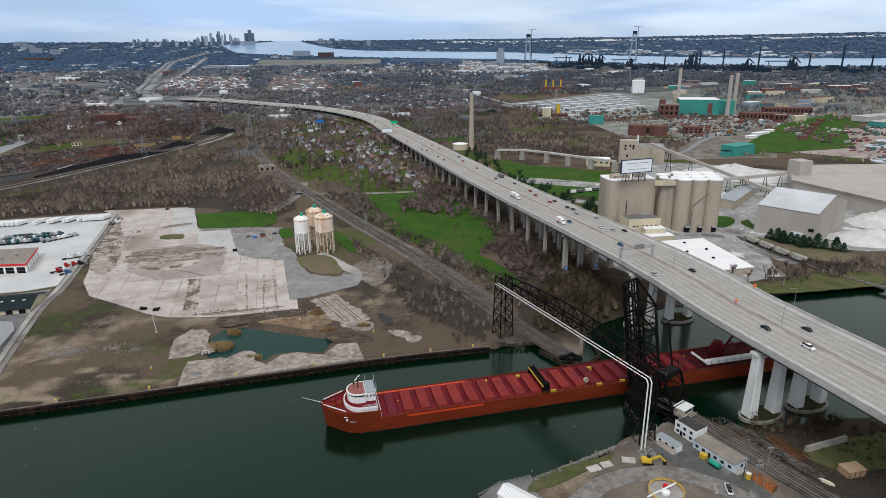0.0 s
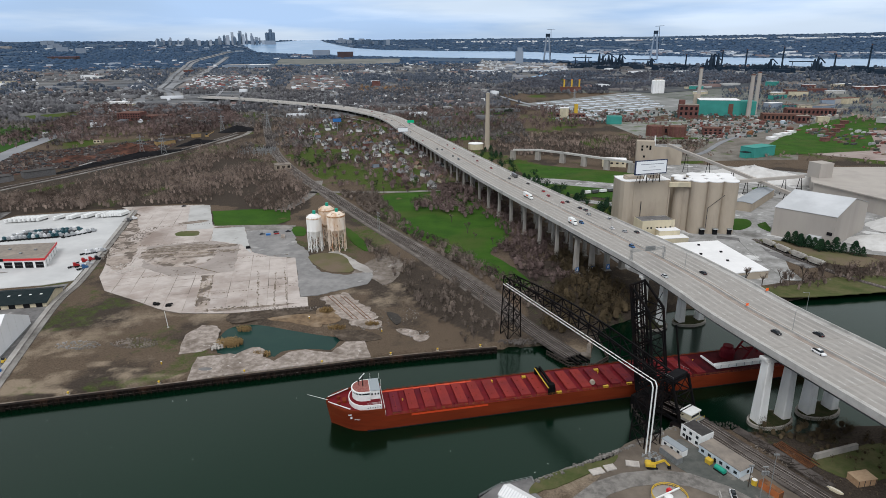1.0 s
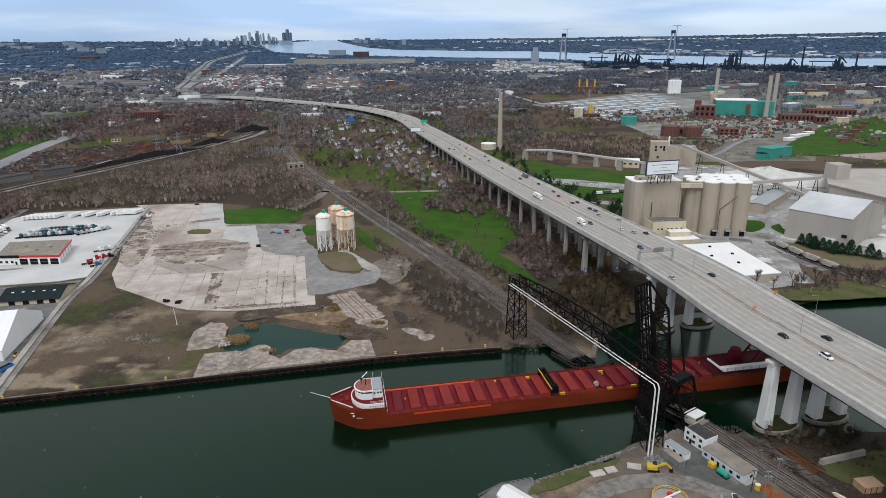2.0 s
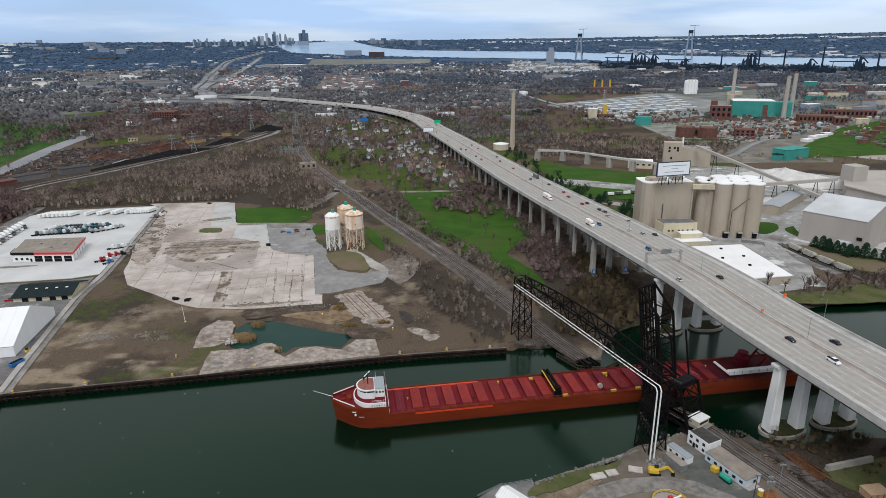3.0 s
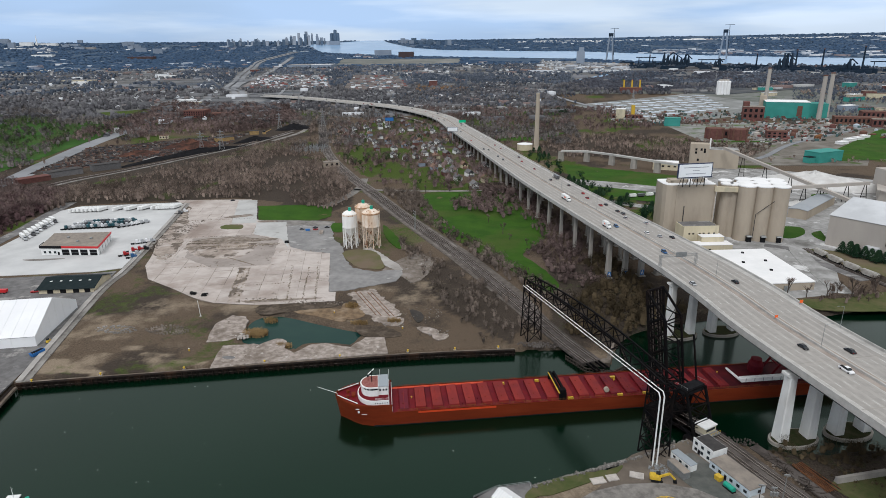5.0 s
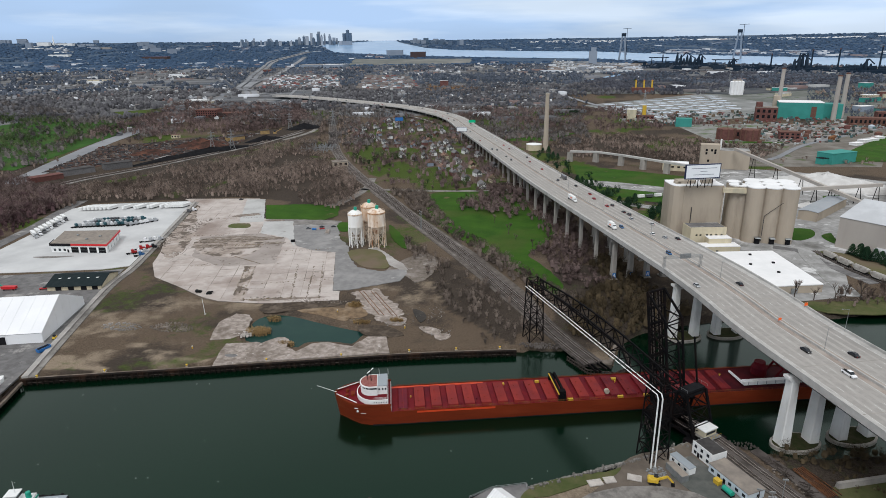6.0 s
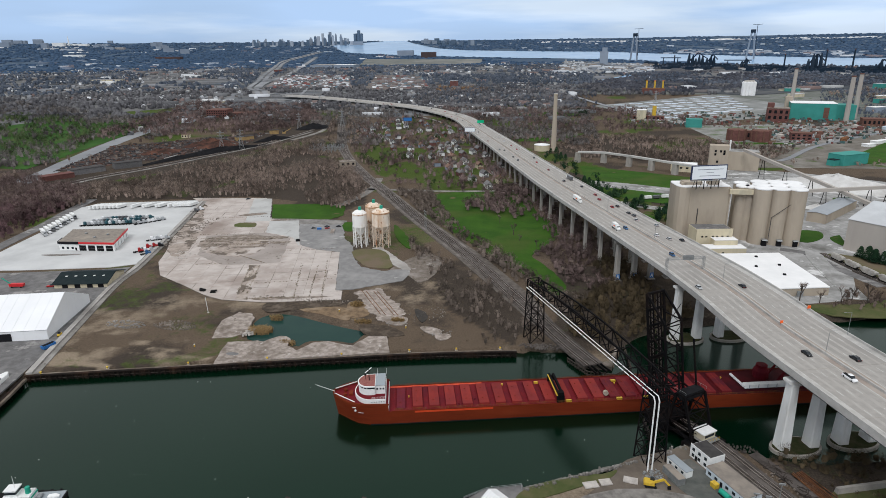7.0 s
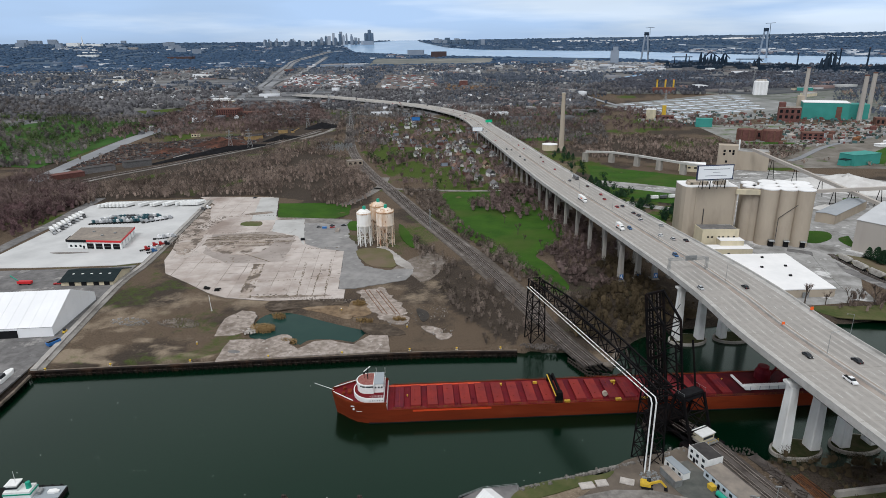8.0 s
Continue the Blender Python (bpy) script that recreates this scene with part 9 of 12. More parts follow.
M["brown_brick"] = surface("brown_brick", (0.16, 0.085, 0.065), (0.13, 0.07, 0.055), 0.3, rough=0.9)
M["pale_tank"] = surface("pale_tank_water", (0.55, 0.60, 0.66), (0.42, 0.48, 0.53), 0.03, rough=0.3)
tb = block(558, 1340, 78, 60, 31, -14, "teal", "white_roof", "large teal-clad treatment works hall", "works_hall", "works", 0, 0)
part("brown_door", box(bmesh.new(), 22, -30.2, 4, 9, 0.6, 20), "brown_brick", tb)
part("side_hall", box(bmesh.new(), 56, 8, 0, 34, 40, 28), "teal", tb)
part("rear_tower", box(bmesh.new(), -40, 26, 0, 12, 14, 40), "tan_concrete", tb)
rb = block(482, 1296, 38, 30, 26, -14, "red_brick", "tan_roof", "red brick works building with stepped tower", "works_hall", "works", 2, 4)
part("tower", box(bmesh.new(), -13, 4, 26, 11, 20, 9), "red_brick", rb)
for x, y_, h, r_ in ((604, 1294, 84, 4.0), (631, 1326, 86, 4.0), (575, 1500, 86, 4.0)):
    c = thing("chimney", "tall pale concrete works chimney", "chimney", pose(x, y_, ground_z(x, y_) - 0.5), "works chimneys")
    part("shaft", lathe(bmesh.new(), 0, 0, [(r_ * 1.15, 0), (r_, h * 0.5), (r_ * 0.9, h)], 16), "barn", c)
    part("rim", lathe(bmesh.new(), 0, 0, [(r_ * 1.0, h - 2), (r_ * 1.0, h), (r_ * 0.7, h + 0.2)], 16), "brown_brick", c)
for x, y_ in ((347, 1062), (381, 1052)):
    g = thing("digester", "octagonal red brick digester block", "works", pose(x, y_, ground_z(x, y_) - 0.3), "brick digesters")
    part("drum", lathe(bmesh.new(), 0, 0, [(14, 0), (14, 17), (13, 17.5)], 8), "red_brick", g)
    part("roof", lathe(bmesh.new(), 0, 0, [(13.4, 17.4), (12, 18.2)], 8), "brown_brick", g)
    for i in range(8):
        a_ = 2 * math.pi * i / 8
        part("buttress", box(bmesh.new(), 14 * math.cos(a_), 14 * math.sin(a_), 0, 2.2, 2.2, 18, math.degrees(a_)), "brown_brick", g)
block(368, 1072, 18, 14, 14, -12, "red_brick", "brown_brick", "small red brick link building", rows=1, cols=3)
block(446, 1070, 30, 22, 12, -12, "red_brick", "brown_brick", "low red brick works building", rows=2, cols=4)
block(430, 862, 44, 22, 14, 30, "teal", "teal", "small teal-clad pump house", rows=0)
block(408, 848, 12, 10, 8, 30, "teal", "dark_roof", "low teal entrance block with dark roof")
block(313, 1216, 28, 18, 15, -10, "teal", "teal", "small teal works building")
block(232, 1320, 18, 20, 20, -10, "cream", "white_roof", "square cream concrete silo block", rows=0)
block(258, 1330, 7, 7, 26, 0, "yellow", "yellow", "slim yellow elevator tower")
block(246, 1318, 60, 12, 8, -14, "red_brick", "brown_brick", "low red brick works range", rows=1, cols=8)
sc = thing("silo_cluster", "tall cluster of round white silos", "silo", pose(560, 1770, ground_z(560, 1770) - 0.5))
for sx in (-12, -4, 4, 12):
    for sy in (-5, 5):
        part("silo", lathe(bmesh.new(), sx, sy, [(4.6, 0), (4.6, 34), (2.0, 36)], 14), "white_roof", sc)
part("head_gallery", box(bmesh.new(), 0, 0, 35.5, 24, 6, 4), "barn", sc)
block(330, 1840, 60, 30, 14, -10, "red_brick", "rust", "low red ship-loading hall", rows=0)
for k in range(3):
    block(312 + k * 22, 1850, 4, 4, 34, 0, "yellow", "orange", "yellow dockside crane mast", "dock_crane", "crane")
block(640, 1230, 70, 30, 13, -14, "brown_brick", "brown_brick", "long brown brick works range", rows=1, cols=10)
block(730, 1300, 90, 30, 13, -14, "red_brick", "brown_brick", "long red brick works range", rows=1, cols=12)
block(660, 1190, 22, 16, 14, -14, "red_brick", "tan_roof", "small red brick pump house", rows=1, cols=3)
block(700, 1195, 20, 14, 10, -14, "cream", "cream", "small cream-painted works shed")
block(840, 1120, 140, 24, 9, 24, "teal", "parapet", "long low teal-roofed shed")
block(860, 1190, 150, 30, 9, 24, "parapet", "parapet", "long pale flat-roofed shed")
for k in range(5):
    block(590 + k * 34, 985 + k * 46, 14, 9, 6, 32, "red_brick", "brown_brick", "small red brick valve house", rows=0)
for k, (x, y_) in enumerate(((545, 1040), (562, 1052), (580, 1072), (520, 1010))):
    block(x, y_, 16, 11, 4, 30, "white_paint", "white_roof", "white site trailer on the works lawn", "site_trailer", "trailer")
# greens and clarifier tanks
def draped(name, pts, dz, material, label, category="lawn", kind="structure", n=14):
    """A sheet laid on the sloping far land."""
    P = [Vector(p) for p in pts]
    bm = bmesh.new()
    a, b, c, d = P
    rows_ = []
    for i in range(n + 1):
        r_ = []
        for j in range(n + 1):
            q = a.lerp(b, i / n).lerp(d.lerp(c, i / n), j / n)
            r_.append(bm.verts.new((q.x, q.y, ground_z(q.x, q.y) + dz)))
        rows_.append(r_)
    for i in range(n):
        for j in range(n):
            bm.faces.new((rows_[i][j], rows_[i + 1][j], rows_[i + 1][j + 1], rows_[i][j + 1]))
    return tagged(part(name, bm, material), label, category, kind=kind)


draped("works_ground", [(300, 820), (330, 1010), (660, 1190), (470, 830)], 0.15, surface("worn_works_ground", (0.185, 0.168, 0.145), (0.125, 0.112, 0.095), 0.05, (0.24, 0.225, 0.20), 0.02, 0.95, c4=(0.085, 0.11, 0.045), scale4=0.03, cut4=0.58), "worn grey-brown ground before the works", "ground")
draped("lawn", [(405, 850), (640, 1150), (830, 1290), (620, 900)], 0.5, "lawn", "wide green lawn of the treatment works")
draped("lawn", [(330, 1040), (420, 1035), (430, 1020), (330, 1022)], 0.4, "lawn", "green strip before the digesters")
draped("lawn", [(-60, 1010), (70, 1030), (110, 1120), (-40, 1100)], 0.5, "lawn", "green ballpark beyond the highway")
draped("works_yard", [(150, 1560), (480, 1800), (640, 1480), (310, 1230)], 0.3, surface("works_grit", (0.24, 0.24, 0.235), (0.15, 0.16, 0.145), 0.04, (0.32, 0.32, 0.315), 0.02, 0.95), "grey yard of the treatment works", "pavement")
draped("works_yard", [(480, 900), (640, 1090), (900, 1080), (640, 760)], 0.3, surface("pinkish_grit", (0.32, 0.26, 0.235), (0.26, 0.21, 0.19), 0.05, (0.38, 0.33, 0.30), 0.02, 0.95), "pinkish gravel yard of the works", "pavement")
draped("works_yard", [(325, 1000), (430, 1085), (640, 1265), (300, 1235)], 0.22, surface("patched_works_yard", (0.27, 0.265, 0.255), (0.16, 0.165, 0.14), 0.05, (0.09, 0.13, 0.05), 0.03, 0.95, c4=(0.34, 0.33, 0.32), scale4=0.05, cut4=0.58), "patched grey and green works yard", "pavement")
draped("works_yard", [(380, 980), (470, 1250), (700, 1250), (560, 1100)], 0.25, "gravel", "littered gravel yard of the works", "pavement")
draped("coal_field", [(250, 1980), (700, 2300), (1100, 2000), (560, 1760)], 1.0, surface("slate_coal_ground", (0.045, 0.052, 0.062), (0.075, 0.082, 0.09), 0.02, (0.11, 0.11, 0.11), 0.008, 0.95), "dark coal stocking ground", "ground")
draped("mill_yard", [(67, 2518), (396, 2480), (480, 2850), (100, 3120)], 2.4, surface("dusty_port_land", (0.27, 0.265, 0.255), (0.19, 0.19, 0.19), 0.012, (0.14, 0.145, 0.15), 0.006, 0.95, c4=(0.40, 0.39, 0.37), scale4=0.01, cut4=0.58), "dusty pale port land by the wide river", "pavement")


EAST_GRIT = surface("grey_olive_plain", (0.165, 0.168, 0.155), (0.115, 0.125, 0.108), 0.03, (0.22, 0.222, 0.215), 0.012, 0.95, c4=(0.075, 0.105, 0.05), scale4=0.012, cut4=0.60)
draped("works_ground", [(620, 1150), (480, 1800), (1120, 1960), (1260, 1150)], 0.12, EAST_GRIT, "grey-green industrial plain behind the works", "ground")
draped("works_ground", [(100, 1830), (190, 2140), (540, 2060), (480, 1800)], 0.14, EAST_GRIT, "grey-green plain between works and wide river", "ground")


def clarifiers():
    rng = random.Random(8)
    base = None
    spots = []
    for j in range(6):
        for i in range(8):
            f, g_ = (i + 0.5) / 8, (j + 0.5) / 6
            x = 190 + 320 * f * (1 - 0.25 * g_) + 150 * g_ * 0.4
            y_ = 1580 + 190 * f - 300 * g_
            spots.append((x, y_))
    spots += [(655, 905), (700, 945), (590, 790), (640, 820), (690, 860)]
    for x, y_ in spots:
        z = ground_z(x, y_)
        if base is None:
            base = thing("clarifier_tank", "round concrete clarifier tank with pale water", "tank", pose(x, y_, z), "clarifier tanks")
            part("wall", lathe(bmesh.new(), 0, 0, [(17.5, -1.5), (17.5, 1.6), (16.6, 1.6)], 24), "concrete", base)
            part("water", lathe(bmesh.new(), 0, 0, [(16.6, 1.2), (16.5, 1.75)], 24), "pale_tank", base)
            part("scraper_bridge", box(bmesh.new(), 0, 0, 1.9, 34, 1.0, 0.6), "grey_steel", base)
        else:
            copy_thing(base, pose(x, y_, z, 0, 0, rng.uniform(0, 180)))


clarifiers()


def works_clutter():
    """Small plant, parked cars and sheds of the works, too small to tell apart."""
    rng = random.Random(17)
    bm = bmesh.new()
    for i in range(700):
        f, g_ = rng.random(), rng.random()
        x, y_ = 380 + 300 * f + 60 * g_, 985 + 230 * g_ + 120 * f
        if 440 < x < 700 and 925 + (x - 440) * 0.9 < y_ < 960 + (x - 440) * 1.1:
            continue
        s = rng.uniform(1.5, 6)
        box(bm, x, y_, ground_z(x, y_) - 0.3, s, s * rng.uniform(0.4, 1), rng.uniform(1, 4.5), rng.uniform(0, 180))
    for i in range(500):
        x, y_ = rng.uniform(200, 620), rng.uniform(1230, 1420)
        s = rng.uniform(2, 7)
        box(bm, x, y_, ground_z(x, y_) - 0.3, s, s * 0.6, rng.uniform(1, 6), rng.uniform(0, 180))
    for i in range(420):
        x, y_ = rng.uniform(600, 900), rng.uniform(800, 1100)
        s = rng.uniform(2, 8)
        box(bm, x, y_, ground_z(x, y_) - 0.3, s * 1.6, s * 0.6, rng.uniform(1.5, 5), 32)
    tagged(part("works_clutter", bm, islands("mixed_plant_paints", [(0.18, 0.06, 0.05), (0.30, 0.30, 0.30), (0.07, 0.09, 0.075), (0.16, 0.12, 0.08), (0.13, 0.06, 0.045), (0.46, 0.46, 0.45), (0.05, 0.05, 0.05), (0.06, 0.12, 0.12), (0.10, 0.085, 0.07), (0.035, 0.045, 0.03)])), "sheds, tanks and vehicles scattered over the works", "works clutter", kind="stuff")


works_clutter()

# wide river with the far shore


def lerp_line(line, f):
    L_ = [0]
    for p, q in zip(line, line[1:]):
        L_.append(L_[-1] + (Vector(q) - Vector(p)).length)
    t_ = f * L_[-1]
    for i in range(len(line) - 1):
        if t_ <= L_[i + 1] or i == len(line) - 2:
            return Vector(line[i]).lerp(Vector(line[i + 1]), (t_ - L_[i]) / (L_[i + 1] - L_[i]))


def wide_river():
    near_ = [(-1480, 4250), (-1176, 3640), (-612, 3454), (0, 3290), (287, 3194), (526, 2978), (900, 2720), (1349, 2409), (2600, 1640), (3600, 1100)]
    far_ = [(-1100, 4820), (-960, 4500), (-700, 4050), (-478, 3880), (323, 3672), (900, 3230), (1521, 2745), (2300, 2250), (3400, 1650), (4400, 1100)]
    V, n, k = [], 120, 5
    for i in range(n + 1):
        a_, b_ = lerp_line(near_, i / n), lerp_line(far_, i / n)
        for j in range(k + 1):
            q = a_.lerp(b_, j / k)
            V.append((q.x, q.y, ground_z(q.x, q.y) + 2.5))
    idx = np.arange((n + 1) * (k + 1)).reshape(n + 1, k + 1)
    F = np.stack([idx[:-1, :-1], idx[1:, :-1], idx[1:, 1:], idx[:-1, 1:]], -1).reshape(-1, 4)
    from_arrays("wide_river", np.array(V), F, "bay", "broad pale blue river beyond the town", "river", "structure")


wide_river()


def steel_works():
    """The dark furnaces and conveyors on the island."""
    rng = random.Random(6)
    for x, y_, n, h in ((625, 2720, 5, 62), (675, 2690, 3, 55), (965, 2440, 4, 66), (1130, 2330, 3, 48), (1260, 2260, 3, 52), (780, 2610, 2, 40)):
        t = thing("blast_furnace", "dark blast furnace with pipes and skip bridge", "steel works", pose(x, y_, ground_z(x, y_)), "blast furnaces")
        for i in range(n):
            ox = (i - n / 2) * 13
            hh = h * rng.uniform(0.55, 1.0)
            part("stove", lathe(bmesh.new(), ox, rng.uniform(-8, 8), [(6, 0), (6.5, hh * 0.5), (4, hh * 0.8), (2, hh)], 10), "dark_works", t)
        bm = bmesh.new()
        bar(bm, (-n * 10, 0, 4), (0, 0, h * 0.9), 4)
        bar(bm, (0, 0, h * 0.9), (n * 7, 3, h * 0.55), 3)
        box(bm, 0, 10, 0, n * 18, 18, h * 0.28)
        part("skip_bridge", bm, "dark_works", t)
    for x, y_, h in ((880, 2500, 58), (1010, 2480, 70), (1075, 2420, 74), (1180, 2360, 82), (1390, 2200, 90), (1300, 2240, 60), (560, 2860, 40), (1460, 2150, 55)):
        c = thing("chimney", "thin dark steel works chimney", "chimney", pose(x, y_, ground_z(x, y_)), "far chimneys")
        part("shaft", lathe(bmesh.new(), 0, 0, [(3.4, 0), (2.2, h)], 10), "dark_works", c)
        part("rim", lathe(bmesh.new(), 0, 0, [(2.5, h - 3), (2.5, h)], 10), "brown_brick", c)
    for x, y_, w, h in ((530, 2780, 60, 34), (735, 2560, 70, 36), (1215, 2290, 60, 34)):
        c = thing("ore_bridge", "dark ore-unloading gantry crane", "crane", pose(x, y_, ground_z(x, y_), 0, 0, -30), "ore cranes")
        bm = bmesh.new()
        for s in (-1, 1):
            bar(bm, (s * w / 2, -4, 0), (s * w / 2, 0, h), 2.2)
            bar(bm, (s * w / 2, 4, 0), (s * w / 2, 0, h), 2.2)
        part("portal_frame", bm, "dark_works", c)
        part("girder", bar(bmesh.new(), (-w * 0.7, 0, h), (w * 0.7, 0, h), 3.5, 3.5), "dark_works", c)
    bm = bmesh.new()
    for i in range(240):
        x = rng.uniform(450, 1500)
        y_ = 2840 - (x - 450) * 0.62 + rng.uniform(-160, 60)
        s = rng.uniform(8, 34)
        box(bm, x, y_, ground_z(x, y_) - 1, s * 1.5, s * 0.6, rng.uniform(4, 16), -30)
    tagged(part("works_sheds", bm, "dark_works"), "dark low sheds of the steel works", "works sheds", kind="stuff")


# far works, pylons and towers: blue-grey haze put into their colours
M["dark_works"] = surface("hazed_sooty_steel", (0.014, 0.026, 0.044), (0.026, 0.040, 0.060), 0.02, rough=0.9)
M["hazy_concrete"] = surface("haze_blue_grey_concrete", (0.27, 0.31, 0.37), (0.22, 0.26, 0.32), 0.01, rough=0.9)
M["hazy_pale"] = surface("pale_haze_blue_stone", (0.40, 0.44, 0.50), (0.34, 0.38, 0.44), 0.01, rough=0.9)
M["hazy_glass"] = surface("haze_blue_grey_glass", (0.075, 0.12, 0.18), (0.10, 0.145, 0.21), 0.01, rough=0.5)
steel_works()


def port_clutter():
    """Sheds, parked cars and barges on the port land, past counting."""
    rng = random.Random(41)
    bm = bmesh.new()
    for i in range(420):
        f, g_ = rng.random(), rng.random()
        q = Vector((67, 2518)).lerp(Vector((100, 3120)), f).lerp(Vector((396, 2480)).lerp(Vector((480, 2850)), f), g_)
        w = rng.uniform(4, 12) if rng.random() < 0.85 else rng.uniform(20, 60)
        box(bm, q.x, q.y, ground_z(q.x, q.y) + 2.0, w, w * rng.uniform(0.4, 0.8), rng.uniform(3, 7), rng.choice((10, 100, 30)))
    tagged(part("port_sheds", bm, islands("port_paints", [(0.60, 0.62, 0.64), (0.22, 0.24, 0.27), (0.36, 0.36, 0.36), (0.13, 0.14, 0.16), (0.26, 0.22, 0.19), (0.50, 0.52, 0.56)])), "sheds and parked vehicles of the port land", "port sheds", kind="stuff")


port_clutter()


def bridge_pylon(x, y_, h, label):
    p = thing("bridge_pylon", label, "bridge pylon", pose(x, y_, ground_z(x, y_) - 1, 0, 0, -25), "unfinished bridge pylons")
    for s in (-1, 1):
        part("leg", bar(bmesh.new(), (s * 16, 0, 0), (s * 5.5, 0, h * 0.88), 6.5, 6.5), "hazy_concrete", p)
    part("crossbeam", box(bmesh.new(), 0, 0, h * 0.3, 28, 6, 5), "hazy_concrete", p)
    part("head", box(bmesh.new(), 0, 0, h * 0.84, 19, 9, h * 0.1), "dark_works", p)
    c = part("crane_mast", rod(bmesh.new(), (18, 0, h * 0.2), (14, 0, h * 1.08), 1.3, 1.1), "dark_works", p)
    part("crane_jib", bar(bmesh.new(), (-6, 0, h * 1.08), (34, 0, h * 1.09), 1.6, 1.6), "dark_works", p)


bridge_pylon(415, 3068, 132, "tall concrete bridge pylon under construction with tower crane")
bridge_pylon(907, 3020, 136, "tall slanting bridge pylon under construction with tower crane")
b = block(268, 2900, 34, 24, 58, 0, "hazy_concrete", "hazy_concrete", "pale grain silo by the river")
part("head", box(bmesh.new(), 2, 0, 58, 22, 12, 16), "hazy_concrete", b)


def skyline():
    rng = random.Random(10)
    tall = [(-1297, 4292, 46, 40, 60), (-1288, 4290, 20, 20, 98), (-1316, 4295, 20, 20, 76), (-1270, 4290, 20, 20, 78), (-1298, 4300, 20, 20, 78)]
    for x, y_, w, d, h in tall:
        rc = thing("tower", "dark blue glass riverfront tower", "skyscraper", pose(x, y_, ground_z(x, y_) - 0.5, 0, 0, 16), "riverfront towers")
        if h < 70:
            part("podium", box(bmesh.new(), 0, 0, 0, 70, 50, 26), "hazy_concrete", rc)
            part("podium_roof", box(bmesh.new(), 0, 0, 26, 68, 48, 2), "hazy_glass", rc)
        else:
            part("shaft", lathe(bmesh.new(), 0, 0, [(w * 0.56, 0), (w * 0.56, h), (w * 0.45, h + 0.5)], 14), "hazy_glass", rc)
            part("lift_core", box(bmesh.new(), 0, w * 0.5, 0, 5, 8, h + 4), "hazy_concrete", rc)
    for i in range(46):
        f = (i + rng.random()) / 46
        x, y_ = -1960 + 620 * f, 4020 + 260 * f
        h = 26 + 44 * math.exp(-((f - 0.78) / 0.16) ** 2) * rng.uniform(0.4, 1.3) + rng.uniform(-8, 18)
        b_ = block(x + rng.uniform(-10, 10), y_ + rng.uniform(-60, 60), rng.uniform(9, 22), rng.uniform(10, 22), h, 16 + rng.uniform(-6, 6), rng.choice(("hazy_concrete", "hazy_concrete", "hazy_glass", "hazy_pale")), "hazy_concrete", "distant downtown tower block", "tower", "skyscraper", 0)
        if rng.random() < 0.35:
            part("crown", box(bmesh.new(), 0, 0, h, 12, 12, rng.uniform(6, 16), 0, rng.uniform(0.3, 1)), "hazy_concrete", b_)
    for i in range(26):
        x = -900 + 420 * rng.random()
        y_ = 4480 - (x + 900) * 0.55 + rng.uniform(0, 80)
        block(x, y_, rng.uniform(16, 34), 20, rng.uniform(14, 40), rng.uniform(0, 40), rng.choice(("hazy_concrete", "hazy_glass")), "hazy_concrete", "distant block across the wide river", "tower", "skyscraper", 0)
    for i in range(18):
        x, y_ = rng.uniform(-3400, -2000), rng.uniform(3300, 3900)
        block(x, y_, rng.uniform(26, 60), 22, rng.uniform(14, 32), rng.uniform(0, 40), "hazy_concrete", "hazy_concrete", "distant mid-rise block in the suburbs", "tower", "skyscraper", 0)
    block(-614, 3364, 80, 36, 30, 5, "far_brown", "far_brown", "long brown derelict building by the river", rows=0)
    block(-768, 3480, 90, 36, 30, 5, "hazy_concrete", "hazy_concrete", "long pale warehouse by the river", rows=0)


M["far_brown"] = surface("dull_brown_masonry", (0.085, 0.062, 0.062), (0.070, 0.052, 0.052), 0.02, rough=0.9)
M["tan_far"] = surface("pale_tan_masonry", (0.34, 0.31, 0.29), (0.28, 0.265, 0.255), 0.01, rough=0.9)
M["red_roof"] = surface("faded_red_roofing", (0.34, 0.13, 0.095), (0.26, 0.105, 0.08), 0.05, rough=0.9)
skyline()


STREET_V, STREET_U = 82.0, 260.0


def on_street(X, Y):
    """Which places lie on the grid of town streets."""
    c, s = math.cos(0.27), math.sin(0.27)
    u, v = X * c + Y * s, -X * s + Y * c
    v = np.mod(v + 400 + STREET_V / 2, STREET_V) - STREET_V / 2
    u = np.mod(u, STREET_U) - STREET_U / 2
    return (np.abs(v) < 8) | (np.abs(u) < 8)


RIVER_WIDE = [(-1480, 4250), (-1176, 3640), (-612, 3454), (0, 3290), (287, 3194), (1349, 2409), (3600, 1100), (4400, 1100), (3400, 1650), (1521, 2745), (323, 3672), (-478, 3880), (-700, 4050), (-1100, 4820)]
FIELD = [(-850, 2870), (-290, 2990), (-311, 3270), (-930, 3230)]
TRUCK_YARD = [(-640, 2410), (-470, 2420), (-330, 1960), (-530, 1890)]
PORT = [(67, 2518), (396, 2480), (480, 2850), (100, 3120)]
DEPOT_YARD = [(-870, 1890), (-590, 1960), (-735, 2370), (-1010, 2360)]
BIG_SHED = [(-1050, 2690), (-810, 2720), (-850, 2960), (-1060, 2930)]
SCHOOL = [(-745, 1250), (-600, 1280), (-600, 1360), (-740, 1350)]
STORES = [(-890, 1500), (-800, 1520), (-800, 1600), (-900, 1590)]
TOWN_RAIL = [(-440, 1440), (-478, 1720), (-560, 2000), (-650, 2300), (-760, 2880)]
CLEARINGS = [FIELD, TRUCK_YARD, PORT, DEPOT_YARD, BIG_SHED, SCHOOL, STORES]
